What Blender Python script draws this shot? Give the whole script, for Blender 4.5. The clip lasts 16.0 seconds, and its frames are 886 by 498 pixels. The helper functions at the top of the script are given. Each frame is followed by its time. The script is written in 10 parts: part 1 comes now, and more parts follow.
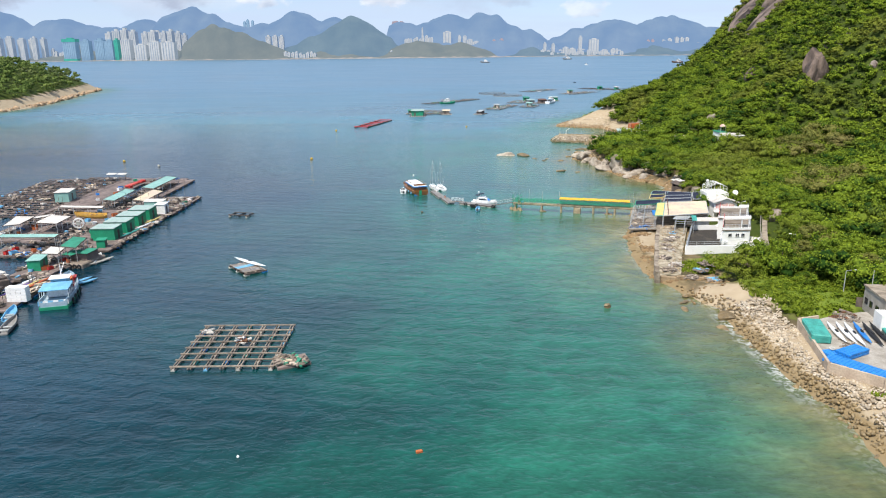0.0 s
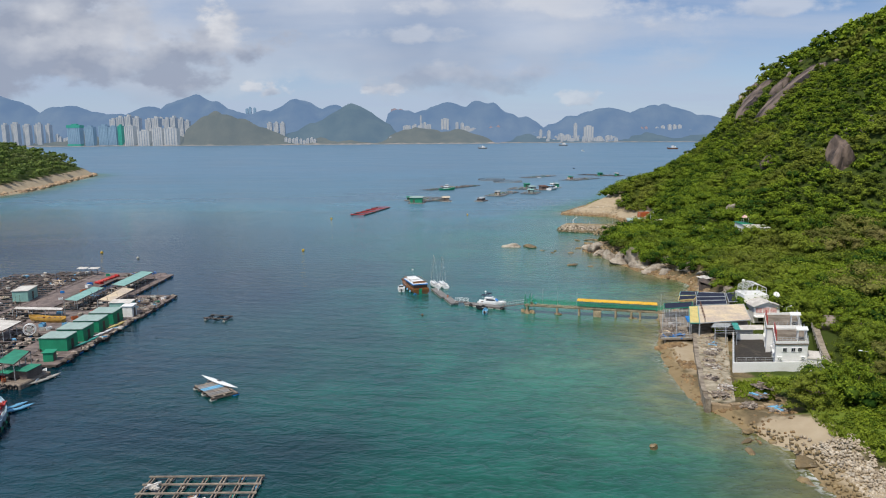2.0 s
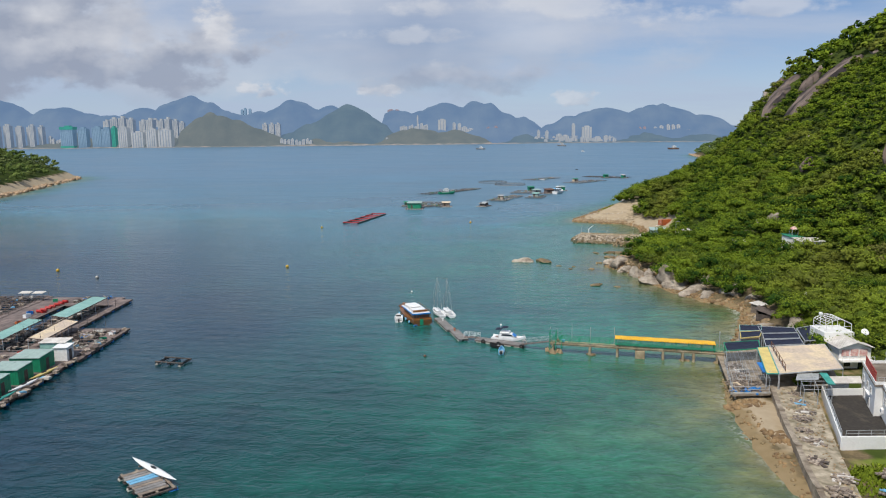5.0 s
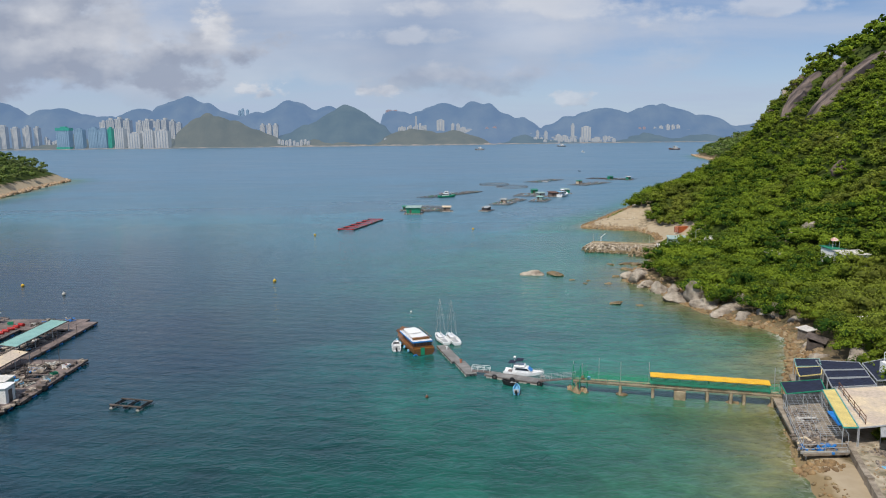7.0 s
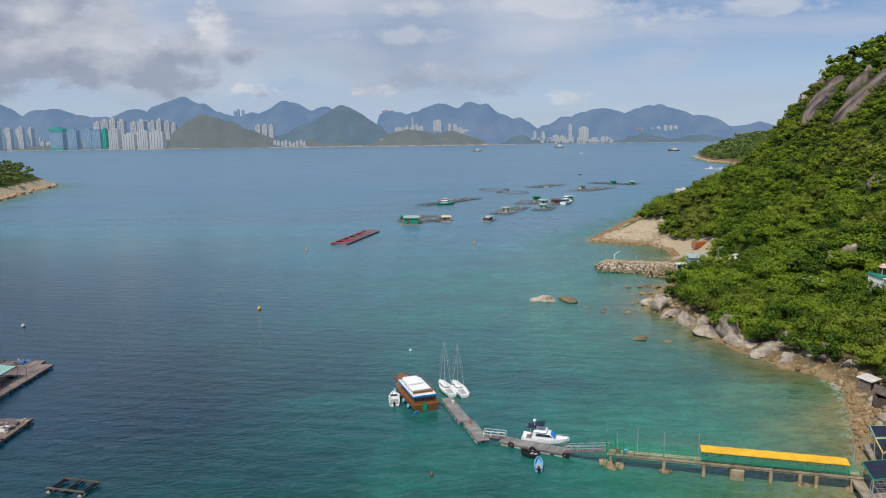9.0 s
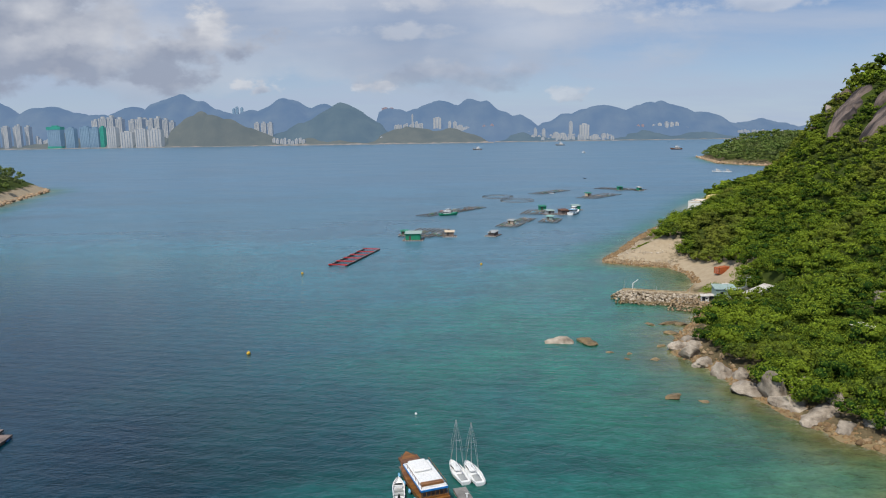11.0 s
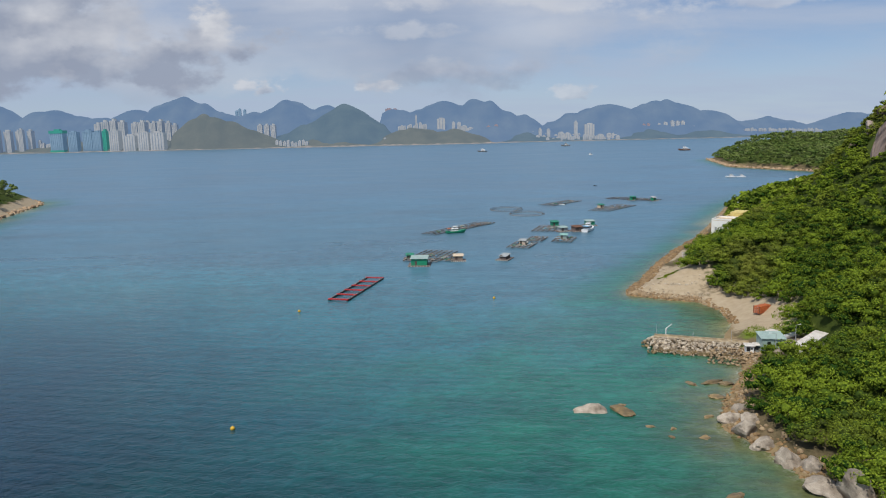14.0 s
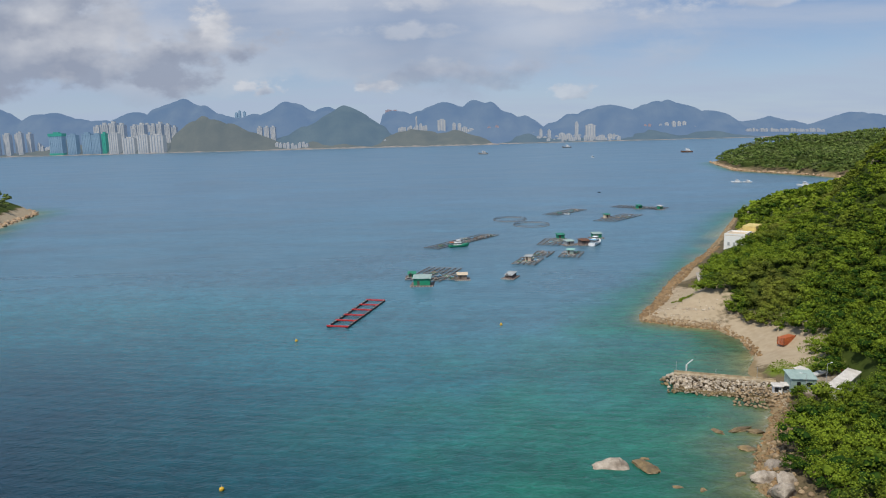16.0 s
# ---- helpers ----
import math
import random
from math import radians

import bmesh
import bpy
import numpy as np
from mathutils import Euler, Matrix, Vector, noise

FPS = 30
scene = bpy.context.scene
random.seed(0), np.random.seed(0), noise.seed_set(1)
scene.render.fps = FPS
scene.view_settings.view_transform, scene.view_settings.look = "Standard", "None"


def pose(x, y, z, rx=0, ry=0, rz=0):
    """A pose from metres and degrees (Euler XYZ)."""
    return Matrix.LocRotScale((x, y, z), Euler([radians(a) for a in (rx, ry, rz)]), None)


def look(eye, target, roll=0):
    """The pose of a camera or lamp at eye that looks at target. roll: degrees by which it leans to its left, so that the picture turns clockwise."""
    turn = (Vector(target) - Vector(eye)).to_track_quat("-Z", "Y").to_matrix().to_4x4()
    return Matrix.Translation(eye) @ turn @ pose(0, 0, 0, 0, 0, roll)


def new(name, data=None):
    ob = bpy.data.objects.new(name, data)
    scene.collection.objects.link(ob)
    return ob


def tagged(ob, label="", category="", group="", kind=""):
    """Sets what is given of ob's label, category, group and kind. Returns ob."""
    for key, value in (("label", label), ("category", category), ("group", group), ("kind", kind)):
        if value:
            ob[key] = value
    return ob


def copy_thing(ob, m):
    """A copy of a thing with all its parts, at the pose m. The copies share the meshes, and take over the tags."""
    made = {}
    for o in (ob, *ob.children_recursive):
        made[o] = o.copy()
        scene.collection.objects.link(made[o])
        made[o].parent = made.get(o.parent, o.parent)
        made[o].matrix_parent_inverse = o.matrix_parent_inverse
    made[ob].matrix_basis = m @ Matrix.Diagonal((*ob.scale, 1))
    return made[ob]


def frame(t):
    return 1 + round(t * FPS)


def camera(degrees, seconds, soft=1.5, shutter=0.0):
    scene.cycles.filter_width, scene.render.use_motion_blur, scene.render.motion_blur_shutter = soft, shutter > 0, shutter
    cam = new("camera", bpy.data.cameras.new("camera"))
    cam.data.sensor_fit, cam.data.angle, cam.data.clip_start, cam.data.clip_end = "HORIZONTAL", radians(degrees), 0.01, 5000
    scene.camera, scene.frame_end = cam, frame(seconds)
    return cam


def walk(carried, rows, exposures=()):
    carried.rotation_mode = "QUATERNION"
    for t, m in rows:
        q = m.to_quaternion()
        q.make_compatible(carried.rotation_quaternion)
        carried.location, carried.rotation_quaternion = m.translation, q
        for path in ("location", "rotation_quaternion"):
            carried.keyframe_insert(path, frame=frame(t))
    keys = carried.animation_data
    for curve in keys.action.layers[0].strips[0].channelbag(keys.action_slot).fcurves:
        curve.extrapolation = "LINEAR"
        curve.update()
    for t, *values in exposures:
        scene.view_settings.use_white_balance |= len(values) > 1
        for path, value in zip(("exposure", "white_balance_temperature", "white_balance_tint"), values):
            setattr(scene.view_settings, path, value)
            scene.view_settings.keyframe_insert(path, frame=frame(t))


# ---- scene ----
cam = camera(63.3, 16.0, soft=1.1)
PATH = [
    (0, (0.22, -0.04, 39.81), (-0.33, 96.29, 12.97), -0.58),
    (0.5, (-0.09, 5.04, 39.91), (-0.54, 102.33, 16.81), -0.45),
    (1, (-0.45, 10.16, 39.96), (-0.77, 108.29, 20.70), -0.40),
    (1.5, (-0.80, 15.30, 39.96), (-0.99, 114.04, 24.11), -0.40),
    (2, (-1.13, 20.44, 39.92), (-1.22, 119.21, 24.27), -0.44),
    (2.5, (-1.42, 25.55, 39.87), (-1.43, 124.32, 24.21), -0.49),
    (3, (-1.70, 30.65, 39.81), (-1.64, 129.43, 24.23), -0.55),
    (3.5, (-2.01, 35.73, 39.81), (-1.89, 134.51, 24.24), -0.57),
    (4, (-2.36, 40.78, 39.85), (-2.12, 139.55, 24.26), -0.57),
    (6.5, (-3.47, 65.25, 39.88), (-3.07, 164.04, 24.38), -0.69),
    (7, (-3.76, 70.22, 40.21), (-3.25, 169.01, 24.71), -0.70),
    (7.5, (-4.06, 75.23, 40.70), (-3.46, 174.02, 25.20), -0.71),
    (8, (-4.35, 80.23, 41.41), (-3.65, 179.02, 25.89), -0.73),
    (8.5, (-4.65, 85.17, 42.32), (-3.83, 183.96, 26.79), -0.73),
    (9, (-4.99, 90.00, 43.41), (-4.01, 188.79, 27.90), -0.73),
    (9.2, (-5.13, 91.90, 43.92), (-4.10, 190.69, 28.45), -0.73),
    (11.5, (-6.71, 112.17, 52.39), (-5.83, 210.85, 36.24), -0.91),
    (12, (-7.02, 116.31, 53.55), (-6.28, 215.00, 37.43), -1.01),
    (12.5, (-7.28, 120.41, 54.68), (-6.67, 219.10, 38.57), -1.12),
    (13, (-7.45, 124.47, 56.02), (-6.94, 223.15, 39.88), -1.18),
    (13.5, (-7.55, 128.43, 57.47), (-7.11, 227.12, 41.30), -1.23),
    (14, (-7.63, 132.24, 58.94), (-7.26, 230.92, 42.75), -1.28),
    (14.5, (-7.75, 135.85, 60.43), (-7.42, 234.52, 44.22), -1.32),
    (15, (-7.94, 139.21, 61.93), (-7.66, 237.89, 45.71), -1.37),
    (15.5, (-8.25, 142.39, 63.45), (-7.98, 241.07, 47.24), -1.43),
    (16, (-8.63, 145.53, 65.05), (-8.34, 244.21, 48.88), -1.49),
]
EXPOSURES = [(0.0, 0.58), (0.5, 0.49), (1.0, 0.31), (1.5, 0.15), (2.0, 0.02), (8.0, 0.0), (12.0, -0.07), (16.0, -0.09)]
walk(cam, [(t, look(eye, target, roll)) for t, eye, target, roll in PATH], EXPOSURES)

# ---- daylight ----
SUN = Vector((-0.36, -0.56, 1.10)).normalized()
world = bpy.data.worlds.new("sky")
scene.world = world
world.use_nodes = True


def sky_nodes():
    nt = world.node_tree
    nt.nodes.clear()
    N, L = nt.nodes.new, nt.links.new
    out, bg = N("ShaderNodeOutputWorld"), N("ShaderNodeBackground")
    sky = N("ShaderNodeTexSky")
    sky.sky_type, sky.sun_disc = "NISHITA", False
    sky.sun_elevation, sky.sun_rotation = math.asin(SUN.z), math.atan2(SUN.x, SUN.y)
    sky.air_density, sky.dust_density, sky.ozone_density = 0.8, 0.1, 2.5
    tint = N("ShaderNodeMix")
    tint.data_type, tint.blend_type = "RGBA", "MULTIPLY"
    tint.inputs[0].default_value = 1.0
    tint.inputs[7].default_value = (SKY_GAIN * 0.93, SKY_GAIN * 0.97, SKY_GAIN * 1.08, 1)
    L(sky.outputs[0], tint.inputs[6])
    co = N("ShaderNodeTexCoord")
    sep = N("ShaderNodeSeparateXYZ")
    L(co.outputs["Generated"], sep.inputs[0])
    up = N("ShaderNodeMath")
    up.operation = "MAXIMUM"
    up.inputs[1].default_value = 0.0
    L(sep.outputs[2], up.inputs[0])
    lift = N("ShaderNodeMath")
    lift.operation = "ADD"
    lift.inputs[1].default_value = 0.17
    L(up.outputs[0], lift.inputs[0])
    flat = N("ShaderNodeVectorMath")
    flat.operation = "DIVIDE"
    cmb = N("ShaderNodeCombineXYZ")
    for i in range(3):
        L(lift.outputs[0], cmb.inputs[i])
    L(co.outputs["Generated"], flat.inputs[0])
    L(cmb.outputs[0], flat.inputs[1])

    def cloud(scale, detail, lo, hi, offset, stretch):
        mp = N("ShaderNodeMapping")
        mp.inputs["Location"].default_value = offset
        mp.inputs["Scale"].default_value = stretch
        L(flat.outputs[0], mp.inputs[0])
        n = N("ShaderNodeTexNoise")
        n.inputs["Scale"].default_value, n.inputs["Detail"].default_value = scale, detail
        n.inputs["Roughness"].default_value, n.inputs["Distortion"].default_value = 0.55, 0.25
        L(mp.outputs[0], n.inputs["Vector"])
        r = N("ShaderNodeMapRange")
        r.interpolation_type = "SMOOTHSTEP"
        r.inputs[1].default_value, r.inputs[2].default_value = lo, hi
        L(n.outputs[0], r.inputs[0])
        return r, n

    def over(below, mask, rgb, amount):
        k = N("ShaderNodeMath")
        k.operation = "MULTIPLY"
        k.inputs[1].default_value = amount
        L(mask, k.inputs[0])
        m = N("ShaderNodeMix")
        m.data_type = "RGBA"
        L(k.outputs[0], m.inputs[0])
        L(below, m.inputs[6])
        if isinstance(rgb, tuple):
            m.inputs[7].default_value = (*rgb, 1)
        else:
            L(rgb, m.inputs[7])
        return m.outputs[2]

    col = tint.outputs[2]
    veil, _ = cloud(1.1, 6, 0.30, 0.66, (0.3, 1.7, 0), (0.8, 1.5, 1))
    col = over(col, veil.outputs[0], CLOUD_THIN, 0.85)
    # added blue band above the visible sky, brightening the water's reflections
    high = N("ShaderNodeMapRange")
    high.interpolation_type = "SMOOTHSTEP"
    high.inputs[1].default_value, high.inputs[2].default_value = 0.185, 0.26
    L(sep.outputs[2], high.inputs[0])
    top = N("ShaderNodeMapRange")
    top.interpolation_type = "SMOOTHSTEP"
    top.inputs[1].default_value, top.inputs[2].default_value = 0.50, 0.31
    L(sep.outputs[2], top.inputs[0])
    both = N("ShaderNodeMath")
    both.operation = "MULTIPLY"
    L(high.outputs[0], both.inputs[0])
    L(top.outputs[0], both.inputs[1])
    col = over(col, both.outputs[0], SKY_FILL, 0.8)
    low = N("ShaderNodeMapRange")
    low.interpolation_type = "SMOOTHSTEP"
    low.inputs[1].default_value, low.inputs[2].default_value = 0.16, 0.0
    L(sep.outputs[2], low.inputs[0])
    col = over(col, low.outputs[0], HAZE, 0.75)
    def calc(op, x, y=None, z=None):
        k = N("ShaderNodeMath")
        k.operation = op
        for i, s in enumerate((x, y, z)):
            if s is None:
                continue
            if isinstance(s, (int, float)):
                k.inputs[i].default_value = s
            else:
                L(s, k.inputs[i])
        return k.outputs[0]

    # heaped clouds low over the mountains: u to the east, v up
    ahead = calc("MAXIMUM", sep.outputs[1], 0.05)
    u, v = calc("DIVIDE", sep.outputs[0], ahead), calc("DIVIDE", up.outputs[0], ahead)
    uv = N("ShaderNodeCombineXYZ")
    L(u, uv.inputs[0])
    L(v, uv.inputs[1])
    for cu, cv, ru, rv, scale, seed, amount, lit in CLOUDS:
        mp = N("ShaderNodeMapping")
        mp.inputs["Location"].default_value = (seed, seed * 0.7, seed * 1.3)
        mp.inputs["Scale"].default_value = (1, 1.7, 1)
        L(uv.outputs[0], mp.inputs[0])
        n = N("ShaderNodeTexNoise")
        n.inputs["Scale"].default_value, n.inputs["Detail"].default_value, n.inputs["Roughness"].default_value = scale, 8, 0.58
        L(mp.outputs[0], n.inputs["Vector"])
        du, dv = calc("DIVIDE", calc("SUBTRACT", u, cu), ru), calc("DIVIDE", calc("SUBTRACT", v, cv), rv)
        dist = calc("ADD", calc("MULTIPLY", du, du), calc("MULTIPLY", dv, dv))
        body = calc("SUBTRACT", calc("MULTIPLY_ADD", n.outputs[0], 4.6, -1.75), dist)
        r = N("ShaderNodeMapRange")
        r.interpolation_type = "SMOOTHSTEP"
        r.inputs[1].default_value, r.inputs[2].default_value = -0.1, 0.55
        L(body, r.inputs[0])
        n2 = N("ShaderNodeTexNoise")
        n2.inputs["Scale"].default_value, n2.inputs["Detail"].default_value = scale * 1.3, 4
        L(mp.outputs[0], n2.inputs["Vector"])
        # sunlit tops, grey undersides
        tone = calc("ADD", calc("MULTIPLY_ADD", dv, 0.30, lit), calc("MULTIPLY_ADD", n2.outputs[0], 2.6, -1.3))
        mx = N("ShaderNodeMix")
        mx.data_type = "RGBA"
        mx.inputs[6].default_value, mx.inputs[7].default_value = (*CLOUD_GREY, 1), (*CLOUD_LIT, 1)
        L(tone, mx.inputs[0])
        col = over(col, r.outputs[0], mx.outputs[2], amount)
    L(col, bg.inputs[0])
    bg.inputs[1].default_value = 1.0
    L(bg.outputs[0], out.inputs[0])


SKY_GAIN = 0.085
CLOUD_THIN, CLOUD_LIT, CLOUD_GREY, HAZE = (0.43, 0.51, 0.66), (0.68, 0.695, 0.74), (0.31, 0.355, 0.46), (0.42, 0.51, 0.66)
# fill colour of the band added overhead
SKY_FILL = (0.47, 0.68, 1.00)
# bearing, height, half-widths, grain, seed, cover, brightness
CLOUDS = [(-0.20, 0.13, 0.75, 0.10, 3.2, 1.3, 0.45, 0.55), (-0.58, 0.12, 0.26, 0.085, 7.0, 4.0, 0.9, 0.14), (-0.42, 0.085, 0.17, 0.045, 9.0, 9.0, 0.85, 0.12), (-0.50, 0.175, 0.16, 0.06, 9.0, 6.0, 0.85, 0.32), (-0.275, 0.125, 0.115, 0.036, 10.0, 7.5, 0.9, 0.40), (-0.295, 0.156, 0.055, 0.034, 13.0, 5.2, 0.92, 0.95), (-0.23, 0.065, 0.05, 0.016, 22.0, 3.5, 0.7, 0.8), (-0.08, 0.062, 0.035, 0.013, 25.0, 6.5, 0.6, 0.85), (0.02, 0.075, 0.16, 0.03, 12.0, 8.0, 0.45, 0.3), (0.18, 0.05, 0.05, 0.013, 22.0, 2.0, 0.5, 0.8), (0.27, 0.15, 0.16, 0.022, 8.0, 11.0, 0.6, 1.0), (0.10, 0.17, 0.26, 0.022, 6.0, 2.7, 0.55, 0.95), (0.42, 0.17, 0.20, 0.018, 7.0, 6.1, 0.55, 1.0), (-0.05, 0.135, 0.14, 0.016, 9.0, 8.3, 0.45, 0.9)]
sky_nodes()
sun = new("sun", bpy.data.lights.new("sun", "SUN"))
sun.data.energy, sun.data.angle, sun.data.color = 3.85, radians(0.6), (1.0, 0.95, 0.86)
sun.matrix_world = look(SUN * 100, (0, 0, 0))

# ---- materials ----


def material(name, rgb, rgb2=None, rough=0.8, metal=0.0, scale=1.0, bump=0.0, fine=8.0, per_object=0.0, stretch=(1, 1, 1), spec=0.5, contrast=(0.35, 0.65), grain=(0.82, 1.15)):
    """Two-scale mottled paint: rgb and rgb2 mixed by a coarse noise, fine grain on top, and a bump of the grain."""
    m = bpy.data.materials.new(name)
    m.use_nodes = True
    nt = m.node_tree
    N, L = nt.nodes.new, nt.links.new
    b = nt.nodes["Principled BSDF"]
    rgb2 = rgb2 or tuple(c * 0.62 for c in rgb)
    co, mp = N("ShaderNodeTexCoord"), N("ShaderNodeMapping")
    mp.inputs["Scale"].default_value = stretch
    L(co.outputs["Object"], mp.inputs[0])
    n1, n2 = N("ShaderNodeTexNoise"), N("ShaderNodeTexNoise")
    for n, s in ((n1, scale), (n2, scale * fine)):
        n.inputs["Scale"].default_value, n.inputs["Detail"].default_value = s, 4
        L(mp.outputs[0], n.inputs["Vector"])
    r = N("ShaderNodeMapRange")
    r.inputs[1].default_value, r.inputs[2].default_value = contrast
    L(n1.outputs[0], r.inputs[0])
    mix = N("ShaderNodeMix")
    mix.data_type = "RGBA"
    mix.inputs[6].default_value, mix.inputs[7].default_value = (*rgb, 1), (*rgb2, 1)
    L(r.outputs[0], mix.inputs[0])
    hsv = N("ShaderNodeHueSaturation")
    L(mix.outputs[2], hsv.inputs["Color"])
    val = N("ShaderNodeMapRange")
    val.inputs[1].default_value, val.inputs[2].default_value = 0.3, 0.7
    val.inputs[3].default_value, val.inputs[4].default_value = grain
    L(n2.outputs[0], val.inputs[0])
    last = val.outputs[0]
    if per_object:
        oi = N("ShaderNodeObjectInfo")
        pr = N("ShaderNodeMapRange")
        pr.inputs[3].default_value, pr.inputs[4].default_value = 1 - per_object, 1 + per_object
        L(oi.outputs["Random"], pr.inputs[0])
        mul = N("ShaderNodeMath")
        mul.operation = "MULTIPLY"
        L(last, mul.inputs[0])
        L(pr.outputs[0], mul.inputs[1])
        last = mul.outputs[0]
    L(last, hsv.inputs["Value"])
    L(hsv.outputs[0], b.inputs["Base Color"])
    b.inputs["Roughness"].default_value, b.inputs["Metallic"].default_value = rough, metal
    b.inputs["Specular IOR Level"].default_value = spec
    if bump:
        bp = N("ShaderNodeBump")
        bp.inputs["Strength"].default_value, bp.inputs["Distance"].default_value = min(1, bump * 4), bump
        L(n2.outputs[0], bp.inputs["Height"])
        L(bp.outputs[0], b.inputs["Normal"])
    return m


def leaf_material(name, low, high, dry):
    """Foliage: colour by each crown's own tint with any painted shade, and by patches of the hillside; a little light
    passes through the leaves.
    """
    m = bpy.data.materials.new(name)
    m.use_nodes = True
    nt = m.node_tree
    N, L = nt.nodes.new, nt.links.new
    b, out = nt.nodes["Principled BSDF"], nt.nodes["Material Output"]
    at = N("ShaderNodeAttribute")
    at.attribute_name = "tint"
    geo = N("ShaderNodeNewGeometry")
    patch, grain = N("ShaderNodeTexNoise"), N("ShaderNodeTexNoise")
    patch.inputs["Scale"].default_value, grain.inputs["Scale"].default_value = 0.035, 1.6
    for n in (patch, grain):
        L(geo.outputs["Position"], n.inputs["Vector"])
    mix, mix2 = N("ShaderNodeMix"), N("ShaderNodeMix")
    for k in (mix, mix2):
        k.data_type = "RGBA"
    mix.inputs[6].default_value, mix.inputs[7].default_value = (*low, 1), (*high, 1)
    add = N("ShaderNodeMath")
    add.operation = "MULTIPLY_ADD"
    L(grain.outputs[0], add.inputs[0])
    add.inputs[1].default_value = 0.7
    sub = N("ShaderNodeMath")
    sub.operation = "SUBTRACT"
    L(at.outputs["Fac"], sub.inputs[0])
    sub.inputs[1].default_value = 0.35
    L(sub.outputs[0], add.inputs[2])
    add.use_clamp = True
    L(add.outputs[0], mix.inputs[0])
    r = N("ShaderNodeMapRange")
    r.inputs[1].default_value, r.inputs[2].default_value = 0.52, 0.72
    r.inputs[4].default_value = 0.7
    L(patch.outputs[0], r.inputs[0])
    L(r.outputs[0], mix2.inputs[0])
    L(mix.outputs[2], mix2.inputs[6])
    mix2.inputs[7].default_value = (*dry, 1)
    L(mix2.outputs[2], b.inputs["Base Color"])
    b.inputs["Roughness"].default_value = 0.75
    b.inputs["Specular IOR Level"].default_value = 0.06
    tr, ms = N("ShaderNodeBsdfTranslucent"), N("ShaderNodeMixShader")
    L(mix2.outputs[2], tr.inputs[0])
    ms.inputs[0].default_value = 0.16
    L(b.outputs[0], ms.inputs[1])
    L(tr.outputs[0], ms.inputs[2])
    L(ms.outputs[0], out.inputs[0])
    return m


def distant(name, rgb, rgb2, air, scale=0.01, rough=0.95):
    """Far backdrop: haze of kilometres of bright air put in as emission."""
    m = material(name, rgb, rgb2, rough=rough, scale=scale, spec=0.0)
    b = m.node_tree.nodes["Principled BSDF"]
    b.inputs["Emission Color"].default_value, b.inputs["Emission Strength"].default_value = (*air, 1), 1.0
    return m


LEAF = leaf_material("leaves", (0.022, 0.056, 0.008), (0.208, 0.278, 0.024), (0.198, 0.196, 0.040))
# greyish far trees, with distance haze put into the leaf colour
LEAF_GREY_HAZED = leaf_material("hazed_grey_green_leaves", (0.075, 0.125, 0.030), (0.17, 0.225, 0.060), (0.17, 0.18, 0.09))
GRASS = leaf_material("lime_grass", (0.075, 0.125, 0.012), (0.22, 0.28, 0.025), (0.18, 0.19, 0.045))
HILL_ROCK = material("hill_rock", (0.33, 0.27, 0.225), (0.15, 0.11, 0.095), scale=0.3, fine=10, bump=0.12, rough=0.9, per_object=0.15, stretch=(1, 1, 0.35))
LEAF_DRY = leaf_material("dry_leaves", (0.09, 0.105, 0.022), (0.24, 0.23, 0.06), (0.26, 0.20, 0.09))
BARK = material("bark", (0.16, 0.12, 0.08), scale=3, bump=0.02)
GRANITE = material("granite", (0.41, 0.35, 0.28), (0.17, 0.135, 0.10), scale=0.45, fine=14, bump=0.05, rough=0.9, per_object=0.15)
GRANITE_DARK = material("dark_granite", (0.21, 0.150, 0.115), (0.042, 0.031, 0.028), scale=0.35, fine=12, bump=0.08, rough=0.9, stretch=(1, 1, 0.2))
GRANITE_STREAK = material("streaked_granite", (0.185, 0.140, 0.118), (0.030, 0.024, 0.025), scale=0.26, fine=5, bump=0.2, rough=0.9, stretch=(0.07, 1, 0.2), contrast=(0.42, 0.56))
SHORE_STONE = material("shore_stone", (0.49, 0.42, 0.33), (0.30, 0.23, 0.15), scale=0.6, fine=9, bump=0.03, rough=0.9, per_object=0.3)
SHORE_ROCK = material("shore_rock", (0.37, 0.27, 0.16), (0.21, 0.145, 0.08), scale=0.5, fine=9, bump=0.04, rough=0.85)
OCHRE_ROCK = material("ochre_rock", (0.47, 0.335, 0.21), (0.27, 0.18, 0.11), scale=0.15, fine=8, bump=0.1, rough=0.9)
SHORE_LEDGE = material("brown_ledge", (0.30, 0.19, 0.085), (0.14, 0.085, 0.04), scale=0.6, fine=8, bump=0.05, rough=0.8)
PALE_GREEN = material("pale_green_sheet", (0.34, 0.44, 0.40), (0.27, 0.36, 0.33), scale=0.6, rough=0.6)
YARD_FLOOR = material("dusty_yard", (0.46, 0.39, 0.29), (0.16, 0.135, 0.080), scale=0.8, fine=8, bump=0.02)
WET_STONE = material("wet_stone", (0.25, 0.175, 0.080), (0.125, 0.09, 0.045), scale=0.8, fine=8, bump=0.04, rough=0.55, per_object=0.25)
CONCRETE = material("concrete", (0.42, 0.38, 0.33), (0.27, 0.24, 0.20), scale=0.5, fine=12, bump=0.01)
ROOF_TERRACE = material("stained_roof_terrace", (0.24, 0.20, 0.155), (0.12, 0.095, 0.07), scale=0.5, fine=8, rough=0.9)
PIER_CONCRETE = material("weathered_pier_concrete", (0.45, 0.36, 0.235), (0.26, 0.195, 0.115), scale=0.9, fine=7, bump=0.02)
CONCRETE_OLD = material("old_concrete", (0.36, 0.30, 0.23), (0.18, 0.14, 0.10), scale=0.8, fine=9, bump=0.02)
